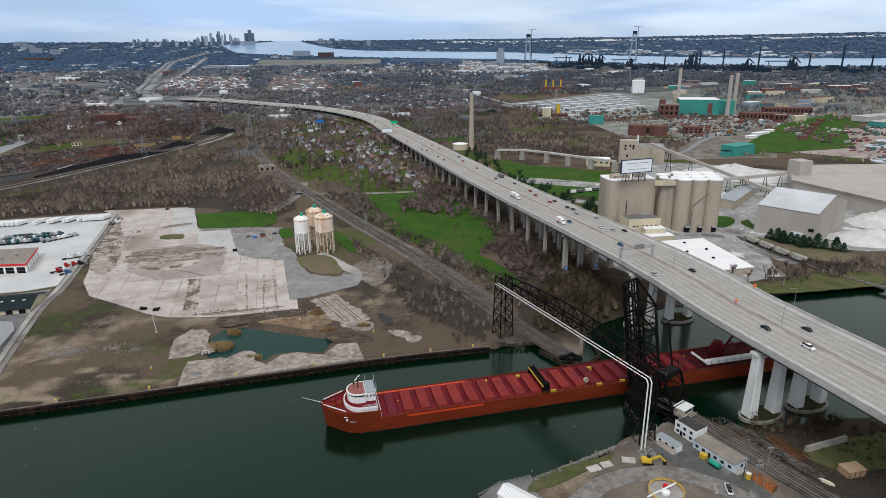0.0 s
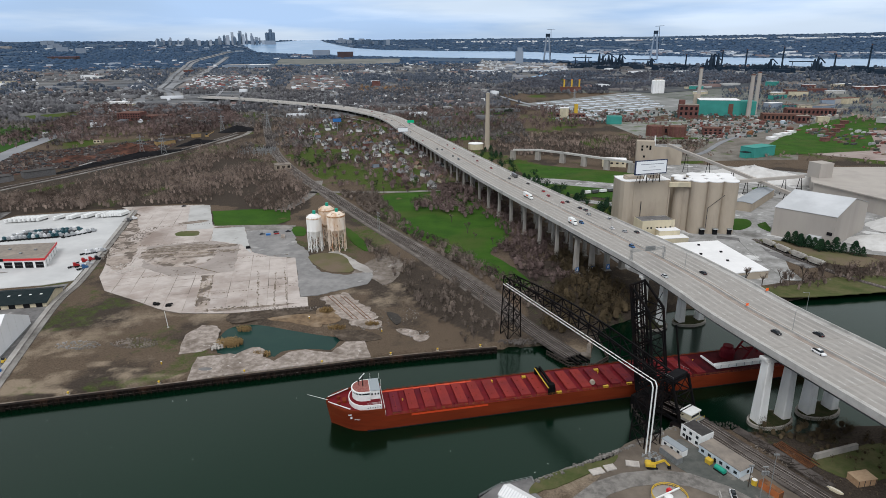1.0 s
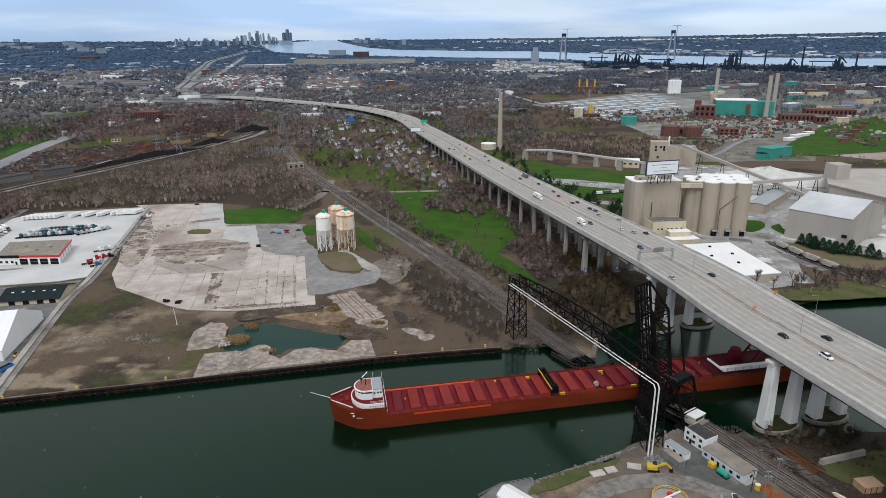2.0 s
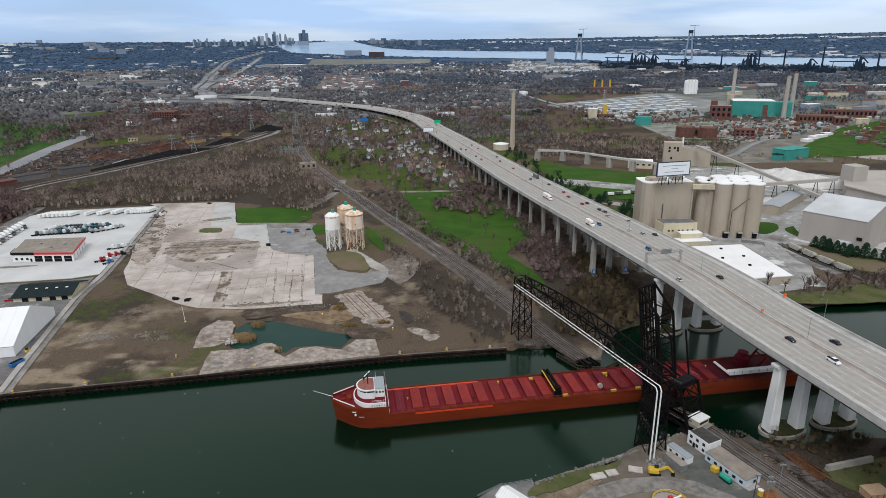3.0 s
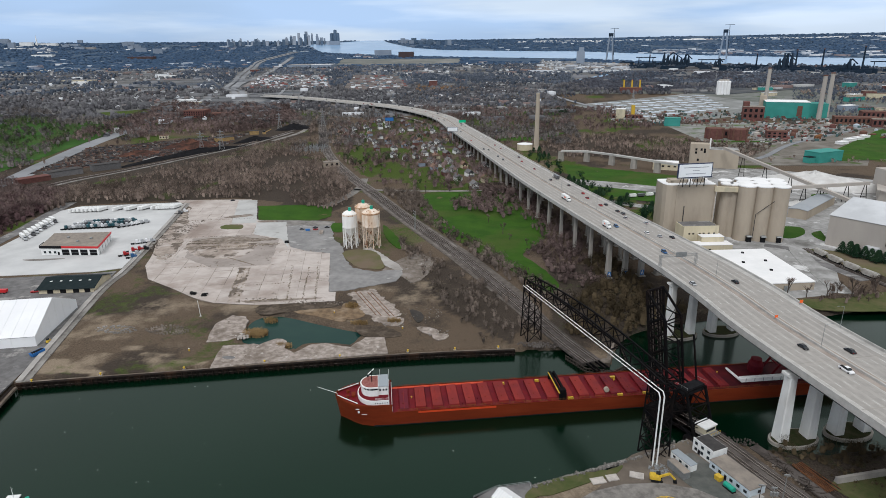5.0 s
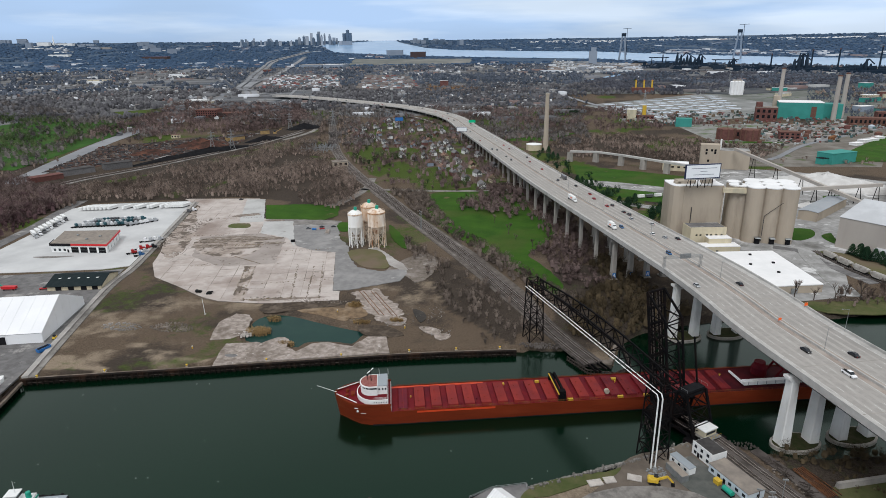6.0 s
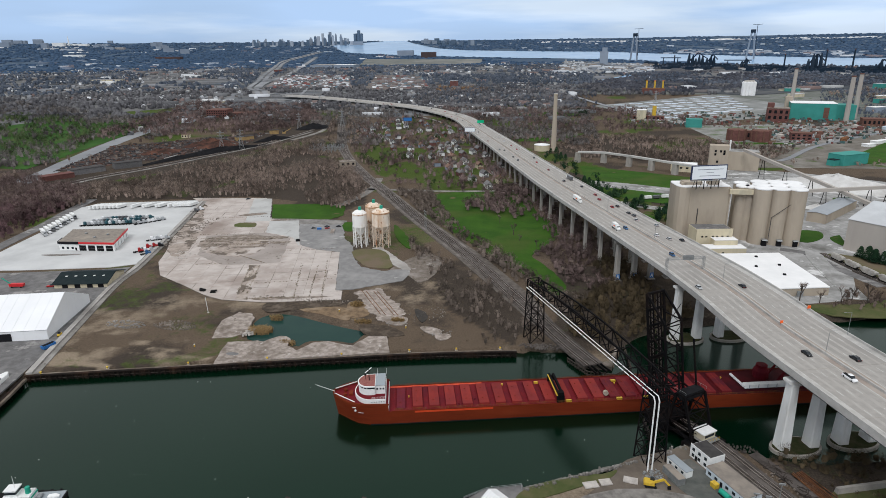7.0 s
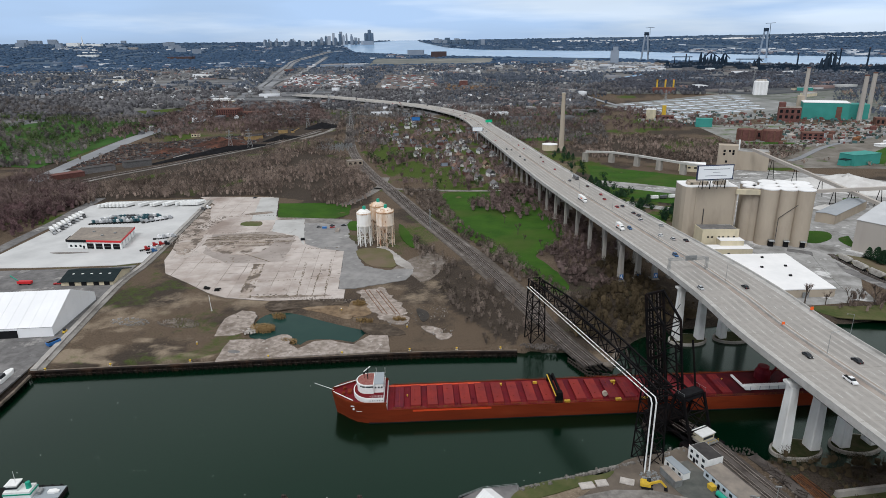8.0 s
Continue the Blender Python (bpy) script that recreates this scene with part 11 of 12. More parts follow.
rng_v = random.Random(66)
for i in range(24):
    f = i / 23
    x, y_ = 420 + 300 * f + rng_v.uniform(-40, 60), 1010 + 210 * f + rng_v.uniform(-30, 70)
    r_ = rng_v.uniform(2.5, 6)
    tk_ = thing("process_tank", "round steel process tank in the works yard", "tank", pose(x, y_, ground_z(x, y_) - 0.2), "works process tanks")
    part("shell", lathe(bmesh.new(), 0, 0, [(r_, 0), (r_, r_ * 1.1), (r_ * 0.3, r_ * 1.4)], 14), rng_v.choice(("barn", "red_brick", "pale_tank", "brown_brick", "rust")), tk_)
    part("stair", bar(bmesh.new(), (r_ + 0.4, -r_ * 0.6, 0), (r_ + 0.4, r_ * 0.6, r_), 0.7, 0.2), "grey_steel", tk_)

# ---------- trees and scrub ----------


def twig_cloud(points, heights, spread, per, seed, blade=0.3, low=0.25, lean=1.0):
    """Bare trees: at each point a stem and a crown of thin twig sprays that face outward. Gives corners, triangles and soft crown normals."""
    rng = np.random.RandomState(seed)
    n = len(points)
    P = np.repeat(points, per, 0)
    H = np.repeat(heights, per)
    a_ = rng.uniform(0, 2 * np.pi, n * per)
    cz = rng.uniform(-0.8, 1, n * per)
    rad = rng.uniform(0.35, 1.0, n * per) ** 0.5
    flat_ = np.sqrt(1 - cz * cz) * rad
    mid = low + (1 - low) * 0.5
    lump = (1 + 0.25 * np.sin(a_ * 3 + np.repeat(rng.uniform(0, 6, n), per))) * np.repeat(rng.uniform(0.8, 1.2, n), per)
    out = np.stack([np.cos(a_) * flat_, np.sin(a_) * flat_, cz * rad], -1)
    start = P + np.stack([out[:, 0] * H * spread * lump, out[:, 1] * H * spread * lump, H * (mid + out[:, 2] * (1 - low) * 0.42)], -1)

    def unit(v):
        return v / (np.linalg.norm(v, axis=1)[:, None] + 1e-6)
    shade = unit(out + np.array([0, 0, 0.7]) + rng.normal(0, 0.2, out.shape))
    face = unit(out + np.array([0, 0, 0.25]) + rng.normal(0, 0.55, out.shape))
    axis = out * np.array([1.0, 1.0, 0.3]) * 0.8 * lean + np.array([0, 0, 0.7]) + rng.normal(0, 0.4, out.shape)
    axis = unit(axis - face * (axis * face).sum(1)[:, None])
    length = H * rng.uniform(0.14, 0.32, n * per)
    side = np.cross(face, axis) * (0.75 * blade * rng.uniform(0.6, 1.3, n * per))[:, None]
    end = start + axis * length[:, None]
    V = np.concatenate([start + side, start - side, end], 1).reshape(-1, 3)
    N = np.repeat(shade, 3, 0)
    F = np.arange(n * per * 3).reshape(-1, 3)
    # stems
    s = blade * 0.9
    ring = np.array([(s, 0, 0), (-s * 0.5, s * 0.87, 0), (-s * 0.5, -s * 0.87, 0)])
    base = points[:, None, :] + ring[None] - np.array([0, 0, 0.5])
    tip = points + np.stack([np.zeros(n), np.zeros(n), heights * 0.72], -1)
    SV = np.concatenate([base, tip[:, None, :]], 1).reshape(-1, 3)
    SN = np.tile(np.concatenate([ring / s, [[0, 0, 1.0]]]), (n, 1))
    o = np.arange(n)[:, None] * 4
    SF = np.concatenate([o + np.array([[0, 1, 3]]), o + np.array([[1, 2, 3]]), o + np.array([[2, 0, 3]])], 1).reshape(-1, 3) + len(V)
    return np.concatenate([V, SV]), np.concatenate([F, SF]), np.concatenate([N, SN])


def crown_cloud(points, heights, spread, seed):
    """Far crowns, a few dots across each: lumpy domes with uneven outlines."""
    rng = np.random.RandomState(seed)
    n, k = len(points), 5
    turn = rng.uniform(0, 6.28, n)
    rings = []
    for z, r in ((0.14, 0.82), (0.72, 0.80)):
        for i in range(k):
            a_ = turn + 2 * np.pi * i / k
            w = heights * spread * r * rng.uniform(0.65, 1.3, n)
            rings.append(points + np.stack([np.cos(a_) * w, np.sin(a_) * w, heights * z * rng.uniform(0.8, 1.2, n)], -1))
    rings.append(points + np.stack([heights * rng.uniform(-0.1, 0.1, n), heights * rng.uniform(-0.1, 0.1, n), heights * rng.uniform(0.84, 0.98, n)], -1))
    V = np.stack(rings, 1).reshape(-1, 3)
    tri = []
    for i in range(k):
        j = (i + 1) % k
        tri += [(i, j, k + j), (i, k + j, k + i), (k + i, k + j, 2 * k)]
    F = (np.arange(n)[:, None, None] * (2 * k + 1) + np.array(tri)[None]).reshape(-1, 3)
    N = (np.stack(rings, 1) - points[:, None, :] + (heights * 0.15)[:, None, None] * np.array([0, 0, 1.0])).reshape(-1, 3)
    return V, F, N / (np.linalg.norm(N, axis=1)[:, None] + 1e-6)


def full_crowns(points, heights, spread, per, seed, blade, low, lean=1.0):
    """Twig sprays round a loose core of finer branches."""
    V, F, N = twig_cloud(points, heights, spread, per, seed, blade, low, lean)
    V2, F2, N2 = crown_cloud(points + np.array([0, 0, 1.0]) * (heights * low * 0.5)[:, None], heights * (0.38 if lean < 1 else 0.62), spread * 0.8, seed + 9)
    return np.concatenate([V, V2]), np.concatenate([F, F2 + len(V)]), np.concatenate([N, N2])


AVOID = [SLAB, LOT, ASPHALT, POND, RIVER]


def scatter(poly, density, seed, clump=None, gap=0.0, rail_gap=0.0, avoid=True):
    """Points over an outline, so many to the hectare, thinned by patches."""
    rng = np.random.RandomState(seed)
    xs, ys = [p[0] for p in poly], [p[1] for p in poly]
    area = (max(xs) - min(xs)) * (max(ys) - min(ys))
    n = int(area * density / 10000)
    X, Y = rng.uniform(min(xs), max(xs), n), rng.uniform(min(ys), max(ys), n)
    ok = inside(poly, X, Y)
    if clump:
        ok &= fractal(X, Y, clump, seed + 100) > gap
    ok &= edge_distance(RAIL, X, Y, False) > np.where(Y < 640, 6.6, 11.0)
    ok &= edge_distance([(p.x, p.y) for p in DECK_LINE], X, Y, False) > (24 if rail_gap == 0 else rail_gap)
    if avoid:
        for a_ in AVOID:
            ok &= ~inside(a_, X, Y)
    X, Y = X[ok], Y[ok]
    return np.stack([X, Y, ground_z_array(X, Y)], -1)


def wood(name, poly, density, hmin, hmax, material, label, seed, per=34, clump=None, gap=0.0, spread=0.32, blade=0.22, rail_gap=0.0, low=0.25, category="woodland", lean=1.0):
    pts = scatter(poly, density, seed, clump, gap, rail_gap)
    if not len(pts):
        return
    h = np.random.RandomState(seed + 5).uniform(hmin, hmax, len(pts)) * (0.6 + 0.7 * np.clip((fractal(pts[:, 0], pts[:, 1], 45, seed + 300) - 0.3) * 2.5, 0, 1))
    V, F, N = (full_crowns if hmax > 3 else twig_cloud)(pts, h, spread, per, seed, blade, low, lean)
    from_arrays(name, V, F, material, label, category, "stuff", normals=N)


WOOD_NORTH = [(-620, 500), (-430, 470), (-412, 548), (-310, 578), (-262, 590), (-205, 592), (-190, 572), (-150, 545), (-135, 575), (-150, 660), (-240, 850), (-285, 880), (-310, 960), (-352, 1010), (-374, 930), (-400, 815), (-424, 725), (-450, 655), (-480, 600)]
wood("bare_wood", WOOD_NORTH, 230, 7, 13, "twig", "dense bare grey-brown wood", 1, per=72, clump=60, gap=0.34, blade=0.15, low=0.1, spread=0.36, lean=0.45)
wood("bare_wood", [(-620, 500), (-430, 380), (-420, 470), (-418, 540), (-500, 600), (-580, 640)], 230, 8, 15, "twig_red", "dense reddish bare wood behind the depot", 2, per=70, blade=0.2, lean=0.5)
wood("bare_scrub", [(-68, 492), (-44, 448), (-19, 411), (4, 390), (23, 365), (40, 328), (44, 296), (20, 286), (-4, 329), (-26, 380), (-46, 420)], 260, 3, 7.5, "scrub_twig", "tangled bare scrub beside the railway", 3, per=64, clump=26, gap=0.36, blade=0.19)
wood("low_scrub", [(-60, 470), (-40, 380), (-30, 330), (-10, 288), (38, 286), (50, 300), (20, 350), (-20, 425)], 160, 0.6, 2.2, "weed", "low dry weeds in bare earth", 4, per=22, clump=20, gap=0.40, blade=0.14, category="scrub")
wood("bare_scrub", [(-118, 640), (-62, 540), (-6, 446), (40, 366), (62, 330), (80, 352), (66, 366), (46, 392), (14, 440), (-34, 530), (-72, 622)], 640, 3, 7.5, "scrub_twig", "bare hedge of saplings between railway and meadow", 5, per=70, clump=20, gap=0.3, blade=0.2, low=0.08, spread=0.45)
wood("bare_scrub", [(62, 300), (92, 300), (110, 322), (134, 334), (118, 392), (98, 440), (84, 420), (92, 380), (72, 350), (66, 320)], 620, 4, 10, "twig_brown", "thick brown scrub under the highway", 6, per=56, rail_gap=0.1, blade=0.15, low=0.05, spread=0.42)
wood("bare_scrub", [(84, 400), (112, 395), (100, 470), (60, 600), (0, 830), (-60, 1060), (-110, 1200), (-135, 1190), (-70, 950), (-20, 740), (22, 610), (48, 500)], 300, 3, 8, "twig_red", "reddish scrub along the highway piers", 7, per=34, clump=30, gap=0.36, rail_gap=0.1, blade=0.3)
wood("bare_wood", [(-30, 560), (0, 640), (26, 640), (36, 560), (30, 530), (4, 545)], 130, 8, 13, "twig_red", "bare maroon trees at the meadow's end", 8, per=100, blade=0.28, spread=0.45, rail_gap=12)
wood("bare_scrub", [(212, 362), (240, 362), (268, 374), (330, 392), (420, 405), (440, 430), (330, 415), (270, 398), (232, 384)], 380, 3, 8, "twig", "bare river-bank scrub", 9, per=38, clump=24, gap=0.35, blade=0.18)
wood("bare_scrub", [(136, 214), (150, 203), (176, 212), (205, 218), (230, 220), (230, 190), (196, 186), (178, 178), (165, 195), (150, 192)], 700, 1.0, 3.2, "twig_brown", "brown weeds and saplings by the piers", 10, per=60, clump=18, gap=0.34, rail_gap=0.1, blade=0.09, low=0.03, spread=0.5)
wood("bare_wood", [(100, 850), (130, 870), (260, 830), (330, 860), (400, 960), (330, 1030), (200, 1080), (90, 1060), (60, 960)], 210, 4, 9, "twig", "wide brown thicket beyond the highway", 11, per=42, clump=60, gap=0.3, blade=0.35)
wood("bare_wood", HOUSES_LAND, 46, 7, 13, "twig_red", "bare street trees among small houses", 12, per=80, clump=50, gap=0.36, blade=0.22, spread=0.42)
wood("bare_wood", [(-330, 1000), (-245, 860), (-190, 760), (-160, 720), (-140, 690), (-230, 900), (-300, 1150), (-380, 1320), (-420, 1300)], 120, 5, 10, "twig", "bare trees along the railway", 13, per=50, blade=0.30)
wood("bare_wood", [(-700, 700), (-640, 690), (-700, 900), (-760, 1160), (-1500, 1500), (-1700, 1300), (-1300, 760)], 20, 8, 14, "grey_twig", "open parkland of bare trees", 14, per=87, blade=0.35, spread=0.42)
wood("bare_wood", [(-130, 1220), (-20, 900), (40, 960), (90, 1120), (280, 1180), (180, 1500), (-60, 1480), (-230, 1480), (-180, 1330)], 80, 6, 12, "twig_red", "bare woods beyond the highway bend", 15, per=50, clump=90, gap=0.40, blade=0.37)
wood("weeds", [(-186, 340), (-234, 372), (-196, 228), (-110, 246), (-84, 272), (-112, 278), (-124, 310), (-150, 326)], 350, 0.3, 1.1, "weed", "dry weeds over rough ground", 16, per=14, clump=16, gap=0.46, blade=0.12, category="weeds")
wood("weeds", [(-24, 270), (36, 284), (40, 296), (-20, 300), (-34, 292)], 350, 0.4, 1.6, "weed", "dry weeds on the quay ground", 17, per=16, clump=12, gap=0.45, blade=0.12, category="weeds")
wood("reeds", [(-112, 286), (-106, 294), (-92, 290), (-96, 281), (-106, 280)], 5200, 1.2, 2.6, "reed", "tawny reed bed at the pond's edge", 18, per=16, blade=0.12, category="reeds", rail_gap=1)
for k, (px_, py_, rx_, ry_) in enumerate(((-103, 287.5, 7, 4.5), (-101, 304, 4, 2.2), (-60, 327, 4, 3), (-30, 309, 4, 2), (-82, 275, 5, 1.5), (-49, 304, 5, 1.5))):
    rr = np.random.RandomState(40 + k)
    n_ = int(rx_ * ry_ * 14)
    t_ = rr.uniform(0, 6.28, n_)
    r_ = np.sqrt(rr.rand(n_))
    pts_ = np.stack([px_ + np.cos(t_) * r_ * rx_, py_ + np.sin(t_) * r_ * ry_, np.full(n_, 1.9 if k in (0, 1, 4) else 3.0)], -1)
    V_, F_, N_ = twig_cloud(pts_, rr.uniform(1.2, 2.8, n_), 0.2, 16, 50 + k, 0.12, 0.05)
    from_arrays("reeds", V_, F_, "reed", "tawny dry reeds beside the pond", "reeds", normals=N_)
wood("weeds", [(146, 190), (170, 202), (205, 215), (210, 180), (180, 160), (150, 170)], 550, 0.5, 2.2, "weed", "dry weeds on waste ground", 19, per=22, clump=14, gap=0.3, rail_gap=0.1, blade=0.12, category="weeds")


def far_woods():
    """Bare crowns over the whole plain, thousands of them; haze is put into the farther colours."""
    rng = np.random.RandomState(77)
    n = 92000
    a_ = rng.uniform(-1.1, 0.95, n)
    r_ = 980 + 3850 * rng.rand(n) ** 1.25
    X, Y = r_ * np.sin(a_), r_ * np.cos(a_)
    d = fractal(X, Y, 230, 120)
    ok = d > 0.33
    ok &= ~((X > 130) & (r_ < 1850) & (X - 130 > (Y - 1000) * -0.2) & (Y < 1780))
    ok &= ~((X > 200) & (r_ > 1850) & (r_ < 3100) & (d < 0.45))
    ok &= edge_distance([(p.x, p.y) for p in DECK_LINE], X, Y, False) > 26
    near_ = [(-1480, 4250), (-1176, 3640), (-612, 3454), (287, 3194), (1349, 2409), (3600, 1100), (4400, 1100), (3400, 1650), (1521, 2745), (323, 3672), (-478, 3880), (-700, 4050), (-1100, 4820)]
    ok &= ~inside(near_, X, Y)
    for line_, d_ in (([(-800, 1740), (-850, 1830), (-913, 1910), (-985, 2120), (-1066, 2333), (-1180, 2680), (-1292, 3052), (-1341, 3644)], 26), ([(-890, 1900), (-944, 2068), (-1013, 2448), (-1229, 3304)], 22), ([(-700, 1180), (-745, 1300), (-790, 1440), (-840, 1616), (-880, 1760)], 22), ([(28, 2027), (90, 1830), (150, 1640), (209, 1471)], 14)):
        ok &= edge_distance(line_, X, Y, False) > d_
    ok &= ~(inside(WEST_GREEN, X, Y) & (Y < 1150))
    ok &= ~inside([(-919, 2071), (-746, 2181), (-829, 2418), (-1009, 2342)], X, Y)
    ok &= ~inside([(-590, 2200), (-430, 2205), (-360, 1905), (-520, 1880)], X, Y)
    ok &= ~((X < -330) & (X > -640) & (Y < 1180) & (Y > 640))
    ok &= ~on_street(X, Y) | (r_ > 2700)
    for poly_ in CLEARINGS:
        ok &= ~inside(poly_, X, Y)
    X, Y, r_ = X[ok], Y[ok], r_[ok]
    Zg = ground_z_array(X, Y)
    for lo, hi, mat_ in ((0, 1500, "grey_twig"), (1500, 2100, "mid_woods"), (2100, 2900, "far_twig"), (2900, 9999, "hazed_woods")):
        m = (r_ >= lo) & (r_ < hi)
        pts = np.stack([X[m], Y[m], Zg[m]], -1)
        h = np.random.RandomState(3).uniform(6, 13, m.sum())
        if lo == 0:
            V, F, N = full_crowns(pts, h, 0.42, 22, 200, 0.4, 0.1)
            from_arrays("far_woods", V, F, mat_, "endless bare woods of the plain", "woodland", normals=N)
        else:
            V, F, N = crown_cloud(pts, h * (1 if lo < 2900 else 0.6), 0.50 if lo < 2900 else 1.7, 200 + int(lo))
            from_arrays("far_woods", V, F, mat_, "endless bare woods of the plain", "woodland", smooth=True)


# crowns go greyer, then bluer with distance: haze put into the base colours
M["mid_woods"] = soft_islands("mid_hazed_bare_woods", (0.056, 0.055, 0.060), (0.150, 0.146, 0.152))
M["hazed_woods"] = soft_islands("far_hazed_blue_woods", (0.046, 0.078, 0.132), (0.066, 0.104, 0.166))
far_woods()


def peninsula_woods():
    """Dark bare woods on the low ground between the basins and the wide river."""
    poly = [(130, 1900), (190, 2180), (420, 2480), (620, 2500), (900, 2280), (1100, 2040), (900, 1960), (560, 1900), (470, 1850)]
    pts = scatter(poly, 95, 93, 120, 0.30)
    V, F, N = crown_cloud(pts, np.random.RandomState(6).uniform(5, 11, len(pts)), 0.55, 94)
    from_arrays("far_woods", V, F, "peninsula_twig", "dark bare woods on low ground by the wide river", "woodland", normals=N)


# dark twigs with some blue haze put into their colour
M["peninsula_twig"] = soft_islands("dark_hazy_twigs", (0.034, 0.036, 0.045), (0.085, 0.088, 0.105))
peninsula_woods()


def evergreen(h, seed):
    rng = np.random.RandomState(seed)
    V = []
    n = 620
    for i in range(n):
        f = rng.rand() ** 0.7
        z = h * (0.08 + 0.9 * f)
        r_ = h * 0.42 * (1 - f) ** 0.8 + 0.2
        a_ = rng.uniform(0, 6.28)
        p = Vector((math.cos(a_) * r_ * rng.uniform(0.4, 1), math.sin(a_) * r_ * rng.uniform(0.4, 1), z))
        o = Vector((math.cos(a_), math.sin(a_), -0.5)) * rng.uniform(0.6, 1.3) * h / 9
        s = Vector((-math.sin(a_), math.cos(a_), rng.uniform(-0.3, 0.3))) * 0.42 * h / 9
        V += [p - s, p + s, p + o]
    t = thing("evergreen_tree", "dark green conifer with drooping branches", "tree", group="evergreens")
    part("trunk", rod(bmesh.new(), (0, 0, -0.3), (0, 0, h * 0.7), h * 0.03, 0.05), "bark", t)
    ob = from_arrays("crown", np.array([tuple(v) for v in V]), np.arange(len(V)).reshape(-1, 3), "evergreen", "", "", "", parent=t)
    return t


ev = [evergreen(9, 1), evergreen(11, 2)]
spots_e = [(274, 463), (277, 458), (280, 455), (283, 450), (286, 447), (289, 443), (292, 441), (297, 439), (302, 437), (307, 432), (311, 429), (278, 452), (287, 441)]
spots_e += [(105, 640), (112, 622), (118, 636), (108, 612), (98, 662), (126, 604), (90, 690), (96, 700), (132, 590), (104, 668), (66, 860), (72, 850), (150, 560), (160, 580), (140, 600), (52, 905), (60, 900), (156, 548)]
for i, (x, y_) in enumerate(spots_e):
    m = pose(x, y_, 3.1, 0, 0, 37 * i)
    if i < 2:
        ev[i].matrix_world = m
    else:
        copy_thing(ev[i % 2], m @ Matrix.Scale(0.85 + 0.3 * ((i * 7) % 5) / 5, 4))


def bare_tree(h, seed, label):
    """A bare tree with a forking frame of limbs and a haze of twigs."""
    rng = random.Random(seed)
    t = thing("bare_tree", label, "tree", group="bare trees")
    bt = bmesh.new()
    tips = []

    def grow(p, d, L_, r_, depth):
        q = p + d * L_
        rod(bt, p, q, r_, r_ * 0.65, 5, False)
        if depth == 0:
            tips.append((q, d))
            return
        for _ in range(3 if depth > 1 else 4):
            e_ = (d + Vector((rng.uniform(-1, 1), rng.uniform(-1, 1), rng.uniform(-0.1, 0.6))) * 0.62).normalized()
            grow(q if rng.random() < 0.7 else p.lerp(q, 0.7), e_, L_ * rng.uniform(0.55, 0.8), r_ * 0.6, depth - 1)
    grow(Vector((0, 0, -0.2)), Vector((0, 0, 1)), h * 0.3, h * 0.028, 3)
    part("trunk", bt, "bark", t)
    V = []
    for q, d in tips:
        for _ in range(5):
            e_ = (d + Vector((rng.uniform(-1, 1), rng.uniform(-1, 1), rng.uniform(-0.2, 0.8))) * 0.8).normalized()
            s = Vector((rng.uniform(-1, 1), rng.uniform(-1, 1), 0)) * 0.06
            V += [q - s, q + s, q + e_ * h * 0.14]
    from_arrays("crown", np.array([tuple(v) for v in V]), np.arange(len(V)).reshape(-1, 3), "twig", "", "", "", parent=t)
    return t


bt_ = [bare_tree(11, 1, "bare spreading tree with fine twigs"), bare_tree(9, 5, "small bare tree with thin twigs")]
spots_t = [(234, 379), (249, 379), (241, 376), (213, 371), (201, 369), (226, 374), (258, 384), (270, 390)]
spots_t += [(-64, 628), (-40, 640), (-15, 646), (-52, 655), (-88, 640), (-70, 668), (52, 440), (60, 420), (68, 405), (30, 470), (24, 486), (44, 455), (10, 520), (18, 560), (-10, 560), (20, 590), (78, 372), (64, 392)]
for i, (x, y_) in enumerate(spots_t):
    m = pose(x, y_, 3.0, 0, 0, 61 * i)
    if i < 2:
        bt_[i].matrix_world = m
    else:
        copy_thing(bt_[i % 2], m @ Matrix.Scale((1.25 if i < 8 else 0.8) + 0.4 * ((i * 5) % 7) / 7, 4))

M["bud_dark"] = soft_islands("budding_park_trees", (0.026, 0.046, 0.016), (0.115, 0.145, 0.066))
wood("bare_wood", [(-640, 640), (-560, 650), (-500, 1050), (-640, 1000)], 7, 6, 11, "twig", "bare trees at the scrap yard", 31, per=62, blade=0.30, spread=0.4)
wood("bare_wood", [(-760, 900), (-470, 1080), (-430, 1260), (-560, 1500), (-900, 1500), (-800, 1200)], 85, 7, 13, "twig_red", "bare trees beyond the scrap yard", 32, per=57, clump=80, gap=0.36, blade=0.39, spread=0.4)
wood("budding_trees", [(-1300, 780), (-680, 780), (-740, 1100), (-1200, 1250)], 26, 8, 14, "bud_dark", "parkland trees with first green leaves", 33, per=87, blade=0.29, spread=0.42)
wood("dark_trees", [(10, 680), (110, 590), (150, 540), (170, 560), (120, 680), (70, 860), (40, 900), (30, 800)], 30, 5, 10, "evergreen", "dark evergreen clumps beside the highway", 35, per=120, blade=0.39, spread=0.5, low=0.05)

wood("bare_wood", [(640, 1300), (800, 1250), (1500, 1500), (1300, 1900), (760, 1850), (660, 1560)], 50, 5, 11, "far_twig", "bare scrub behind the works", 36, per=32, clump=120, gap=0.42, blade=0.32, spread=0.5)
wood("bare_wood", [(330, 860), (420, 830), (640, 760), (900, 900), (900, 1010), (640, 820), (420, 900)], 60, 3, 7, "twig", "low brown scrub along the works fence", 37, per=37, clump=60, gap=0.42, blade=0.35, spread=0.5)
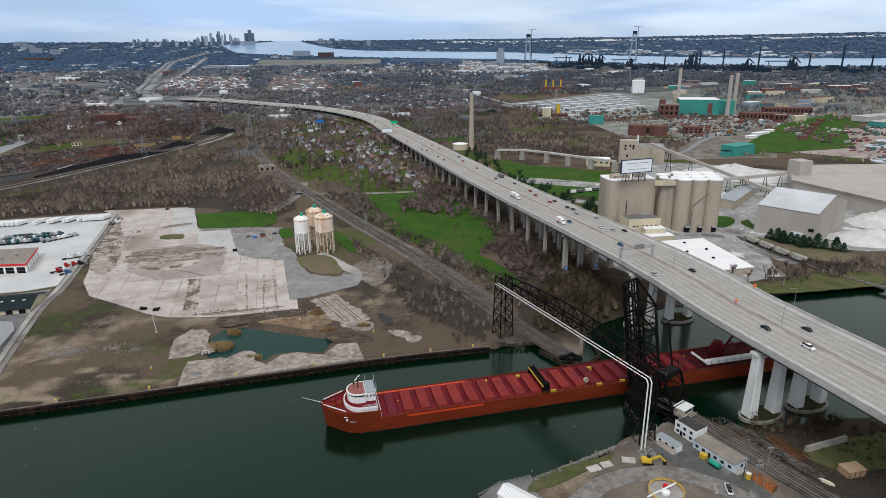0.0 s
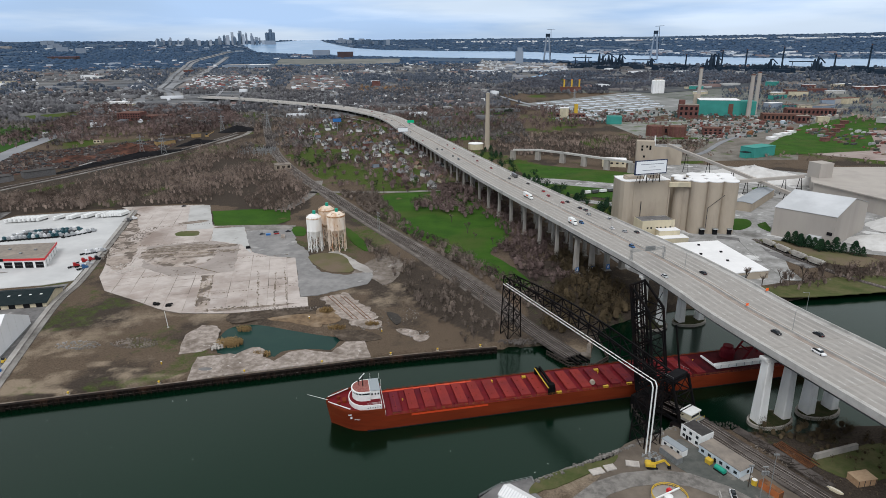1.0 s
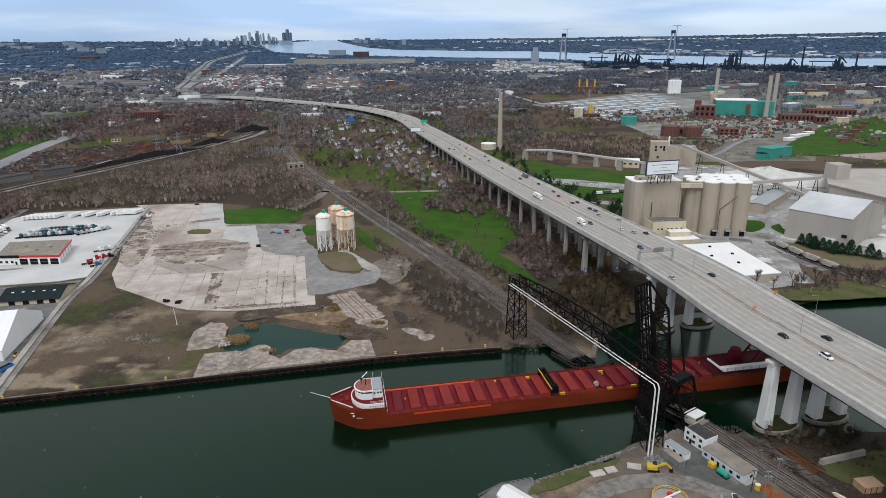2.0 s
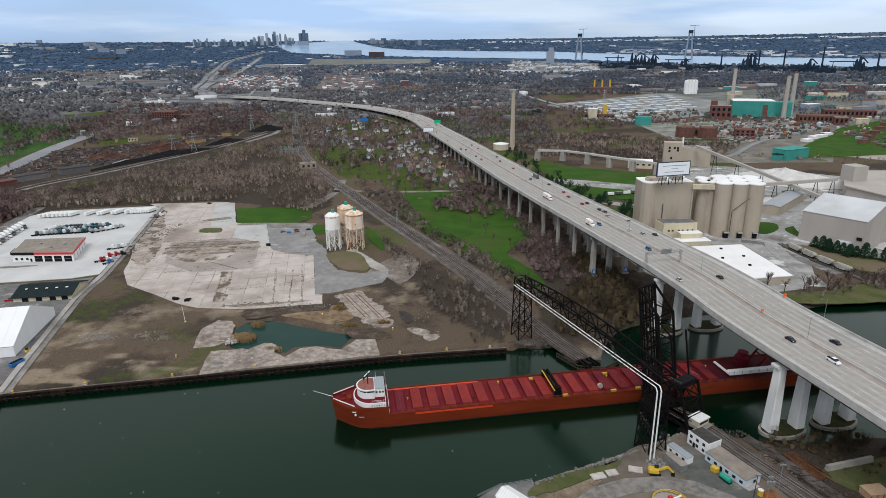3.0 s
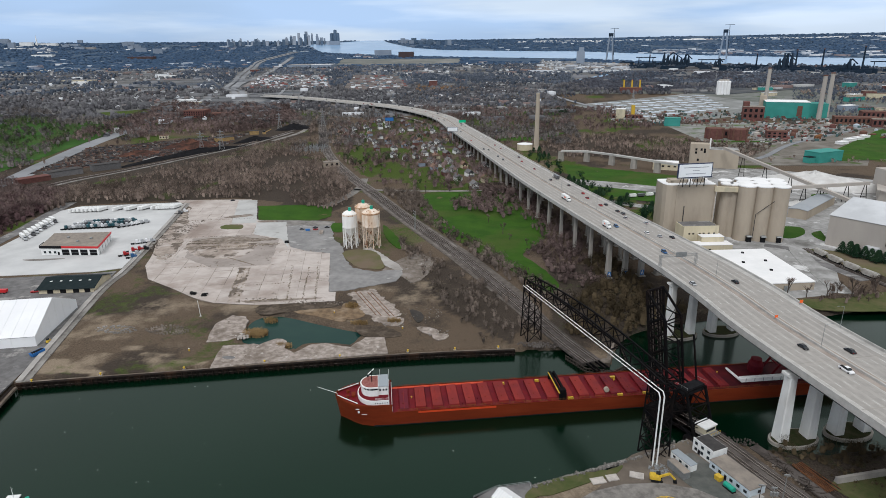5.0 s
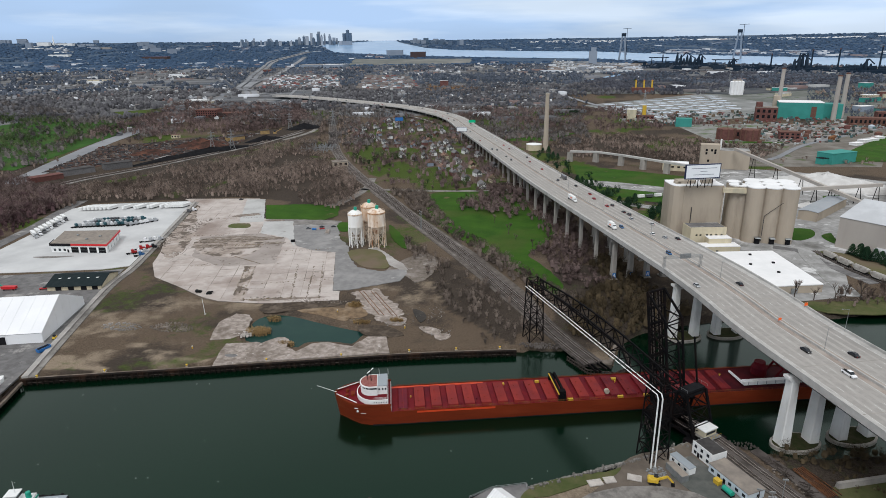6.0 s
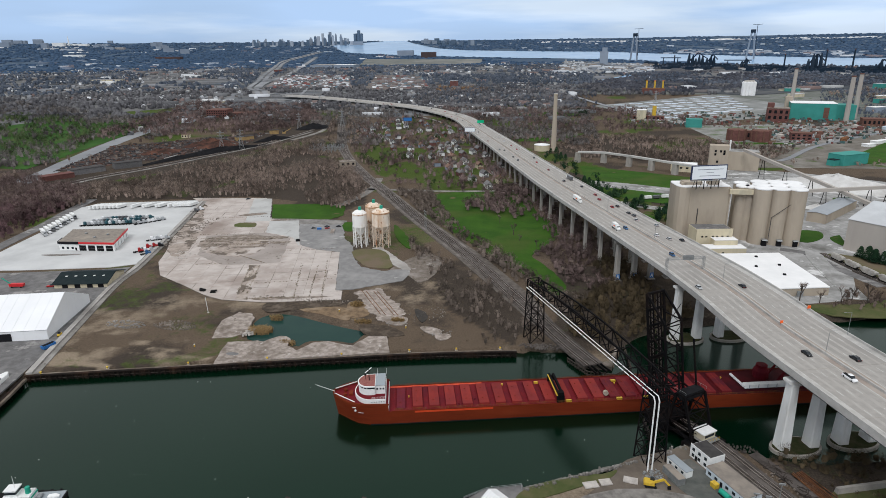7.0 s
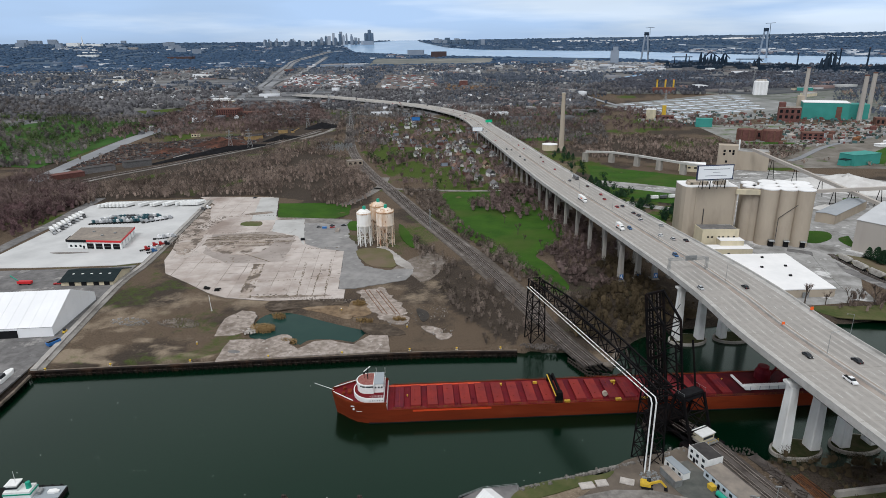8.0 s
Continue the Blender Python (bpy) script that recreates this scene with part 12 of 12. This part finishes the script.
wood("street_trees", HOUSES_LAND, 16, 5, 9, "bud_dark", "street trees just coming into leaf", 38, per=87, clump=40, gap=0.5, blade=0.35, spread=0.42)

# a patch of sunlight on these trees, put into the gold twig colour
M["sunlit_gold_twig"] = soft_islands("sunlit_budding_twigs", (0.14, 0.085, 0.05), (0.34, 0.21, 0.11))
wood("budding_trees", [(-300, 1870), (-150, 1870), (-130, 1960), (-310, 1990)], 70, 7, 13, "sunlit_gold_twig", "budding trees round a church, coloured sunlit gold", 61, per=50, blade=0.42, spread=0.45)
wood("bare_wood", [(640, 1130), (760, 1100), (1100, 1240), (1400, 1700), (1100, 2000), (760, 1800)], 26, 6, 11, "twig", "bare trees between the works buildings", 62, per=37, clump=90, gap=0.40, blade=0.29, spread=0.5)
wood("bare_wood", [(170, 1450), (320, 1240), (400, 1160), (420, 1200), (330, 1330), (230, 1560)], 60, 5, 10, "twig_red", "reddish scrub along the works boundary", 63, per=42, clump=60, gap=0.4, blade=0.29, spread=0.5)
wood("bare_wood", [(-120, 1500), (160, 1500), (180, 2100), (-60, 2500), (-380, 2500), (-340, 1700)], 26, 7, 13, "far_twig", "bare woods towards the wide river", 64, per=37, clump=140, gap=0.36, blade=0.42, spread=0.5)
wood("bushes", [(132, 209), (140, 219), (150, 214), (168, 218), (180, 219), (176, 212), (160, 206), (146, 206)], 900, 2.0, 4.2, "twig_brown", "brown rounded bushes on the bank below the piers", 71, per=110, blade=0.08, spread=0.5, rail_gap=0.1, low=0.05, category="bushes")
wood("low_scrub", [(-430, 735), (-400, 815), (-374, 930), (-352, 1010), (-372, 1020), (-400, 930), (-430, 820), (-455, 735)], 200, 1.5, 3.5, "twig", "low scrub beside the scrap yard track", 72, per=30, blade=0.3, category="scrub")
wood("dark_trees", [(85, 1470), (95, 1490), (130, 1395), (120, 1380)], 160, 6, 10, "evergreen", "dark conifer hedge beside the ballpark", 73, per=90, blade=0.6, spread=0.5, low=0.05)
wood("bare_scrub", [(62, 512), (54, 462), (44, 438), (54, 414), (68, 378), (84, 372), (104, 398), (90, 470), (66, 552), (48, 616), (36, 632), (42, 575)], 430, 4, 8, "twig_red", "reddish bare bushes between meadow and highway", 74, per=80, blade=0.22, spread=0.45, rail_gap=0.1, low=0.06, clump=22, gap=0.3)
wood("bare_wood", [(-386, 380), (-397, 430), (-413, 490), (-427, 545), (-470, 560), (-520, 480), (-470, 380)], 190, 7, 13, "twig_maroon", "maroon bare trees along the street behind the truck yard", 80, per=80, blade=0.2, low=0.12, spread=0.45)
wood("bare_wood", [(-560, 560), (-520, 600), (-480, 610), (-430, 570), (-420, 480), (-470, 470)], 160, 8, 13, "twig_red", "purplish bare trees behind the depot", 75, per=60, blade=0.26, spread=0.4)
wood("street_trees", [(-800, 1180), (-690, 1160), (-470, 1100), (-430, 1250), (-560, 1500), (-900, 1560)], 45, 7, 12, "twig_red", "reddish bare trees round the school", 76, per=60, blade=0.42, spread=0.45, clump=60, gap=0.4)
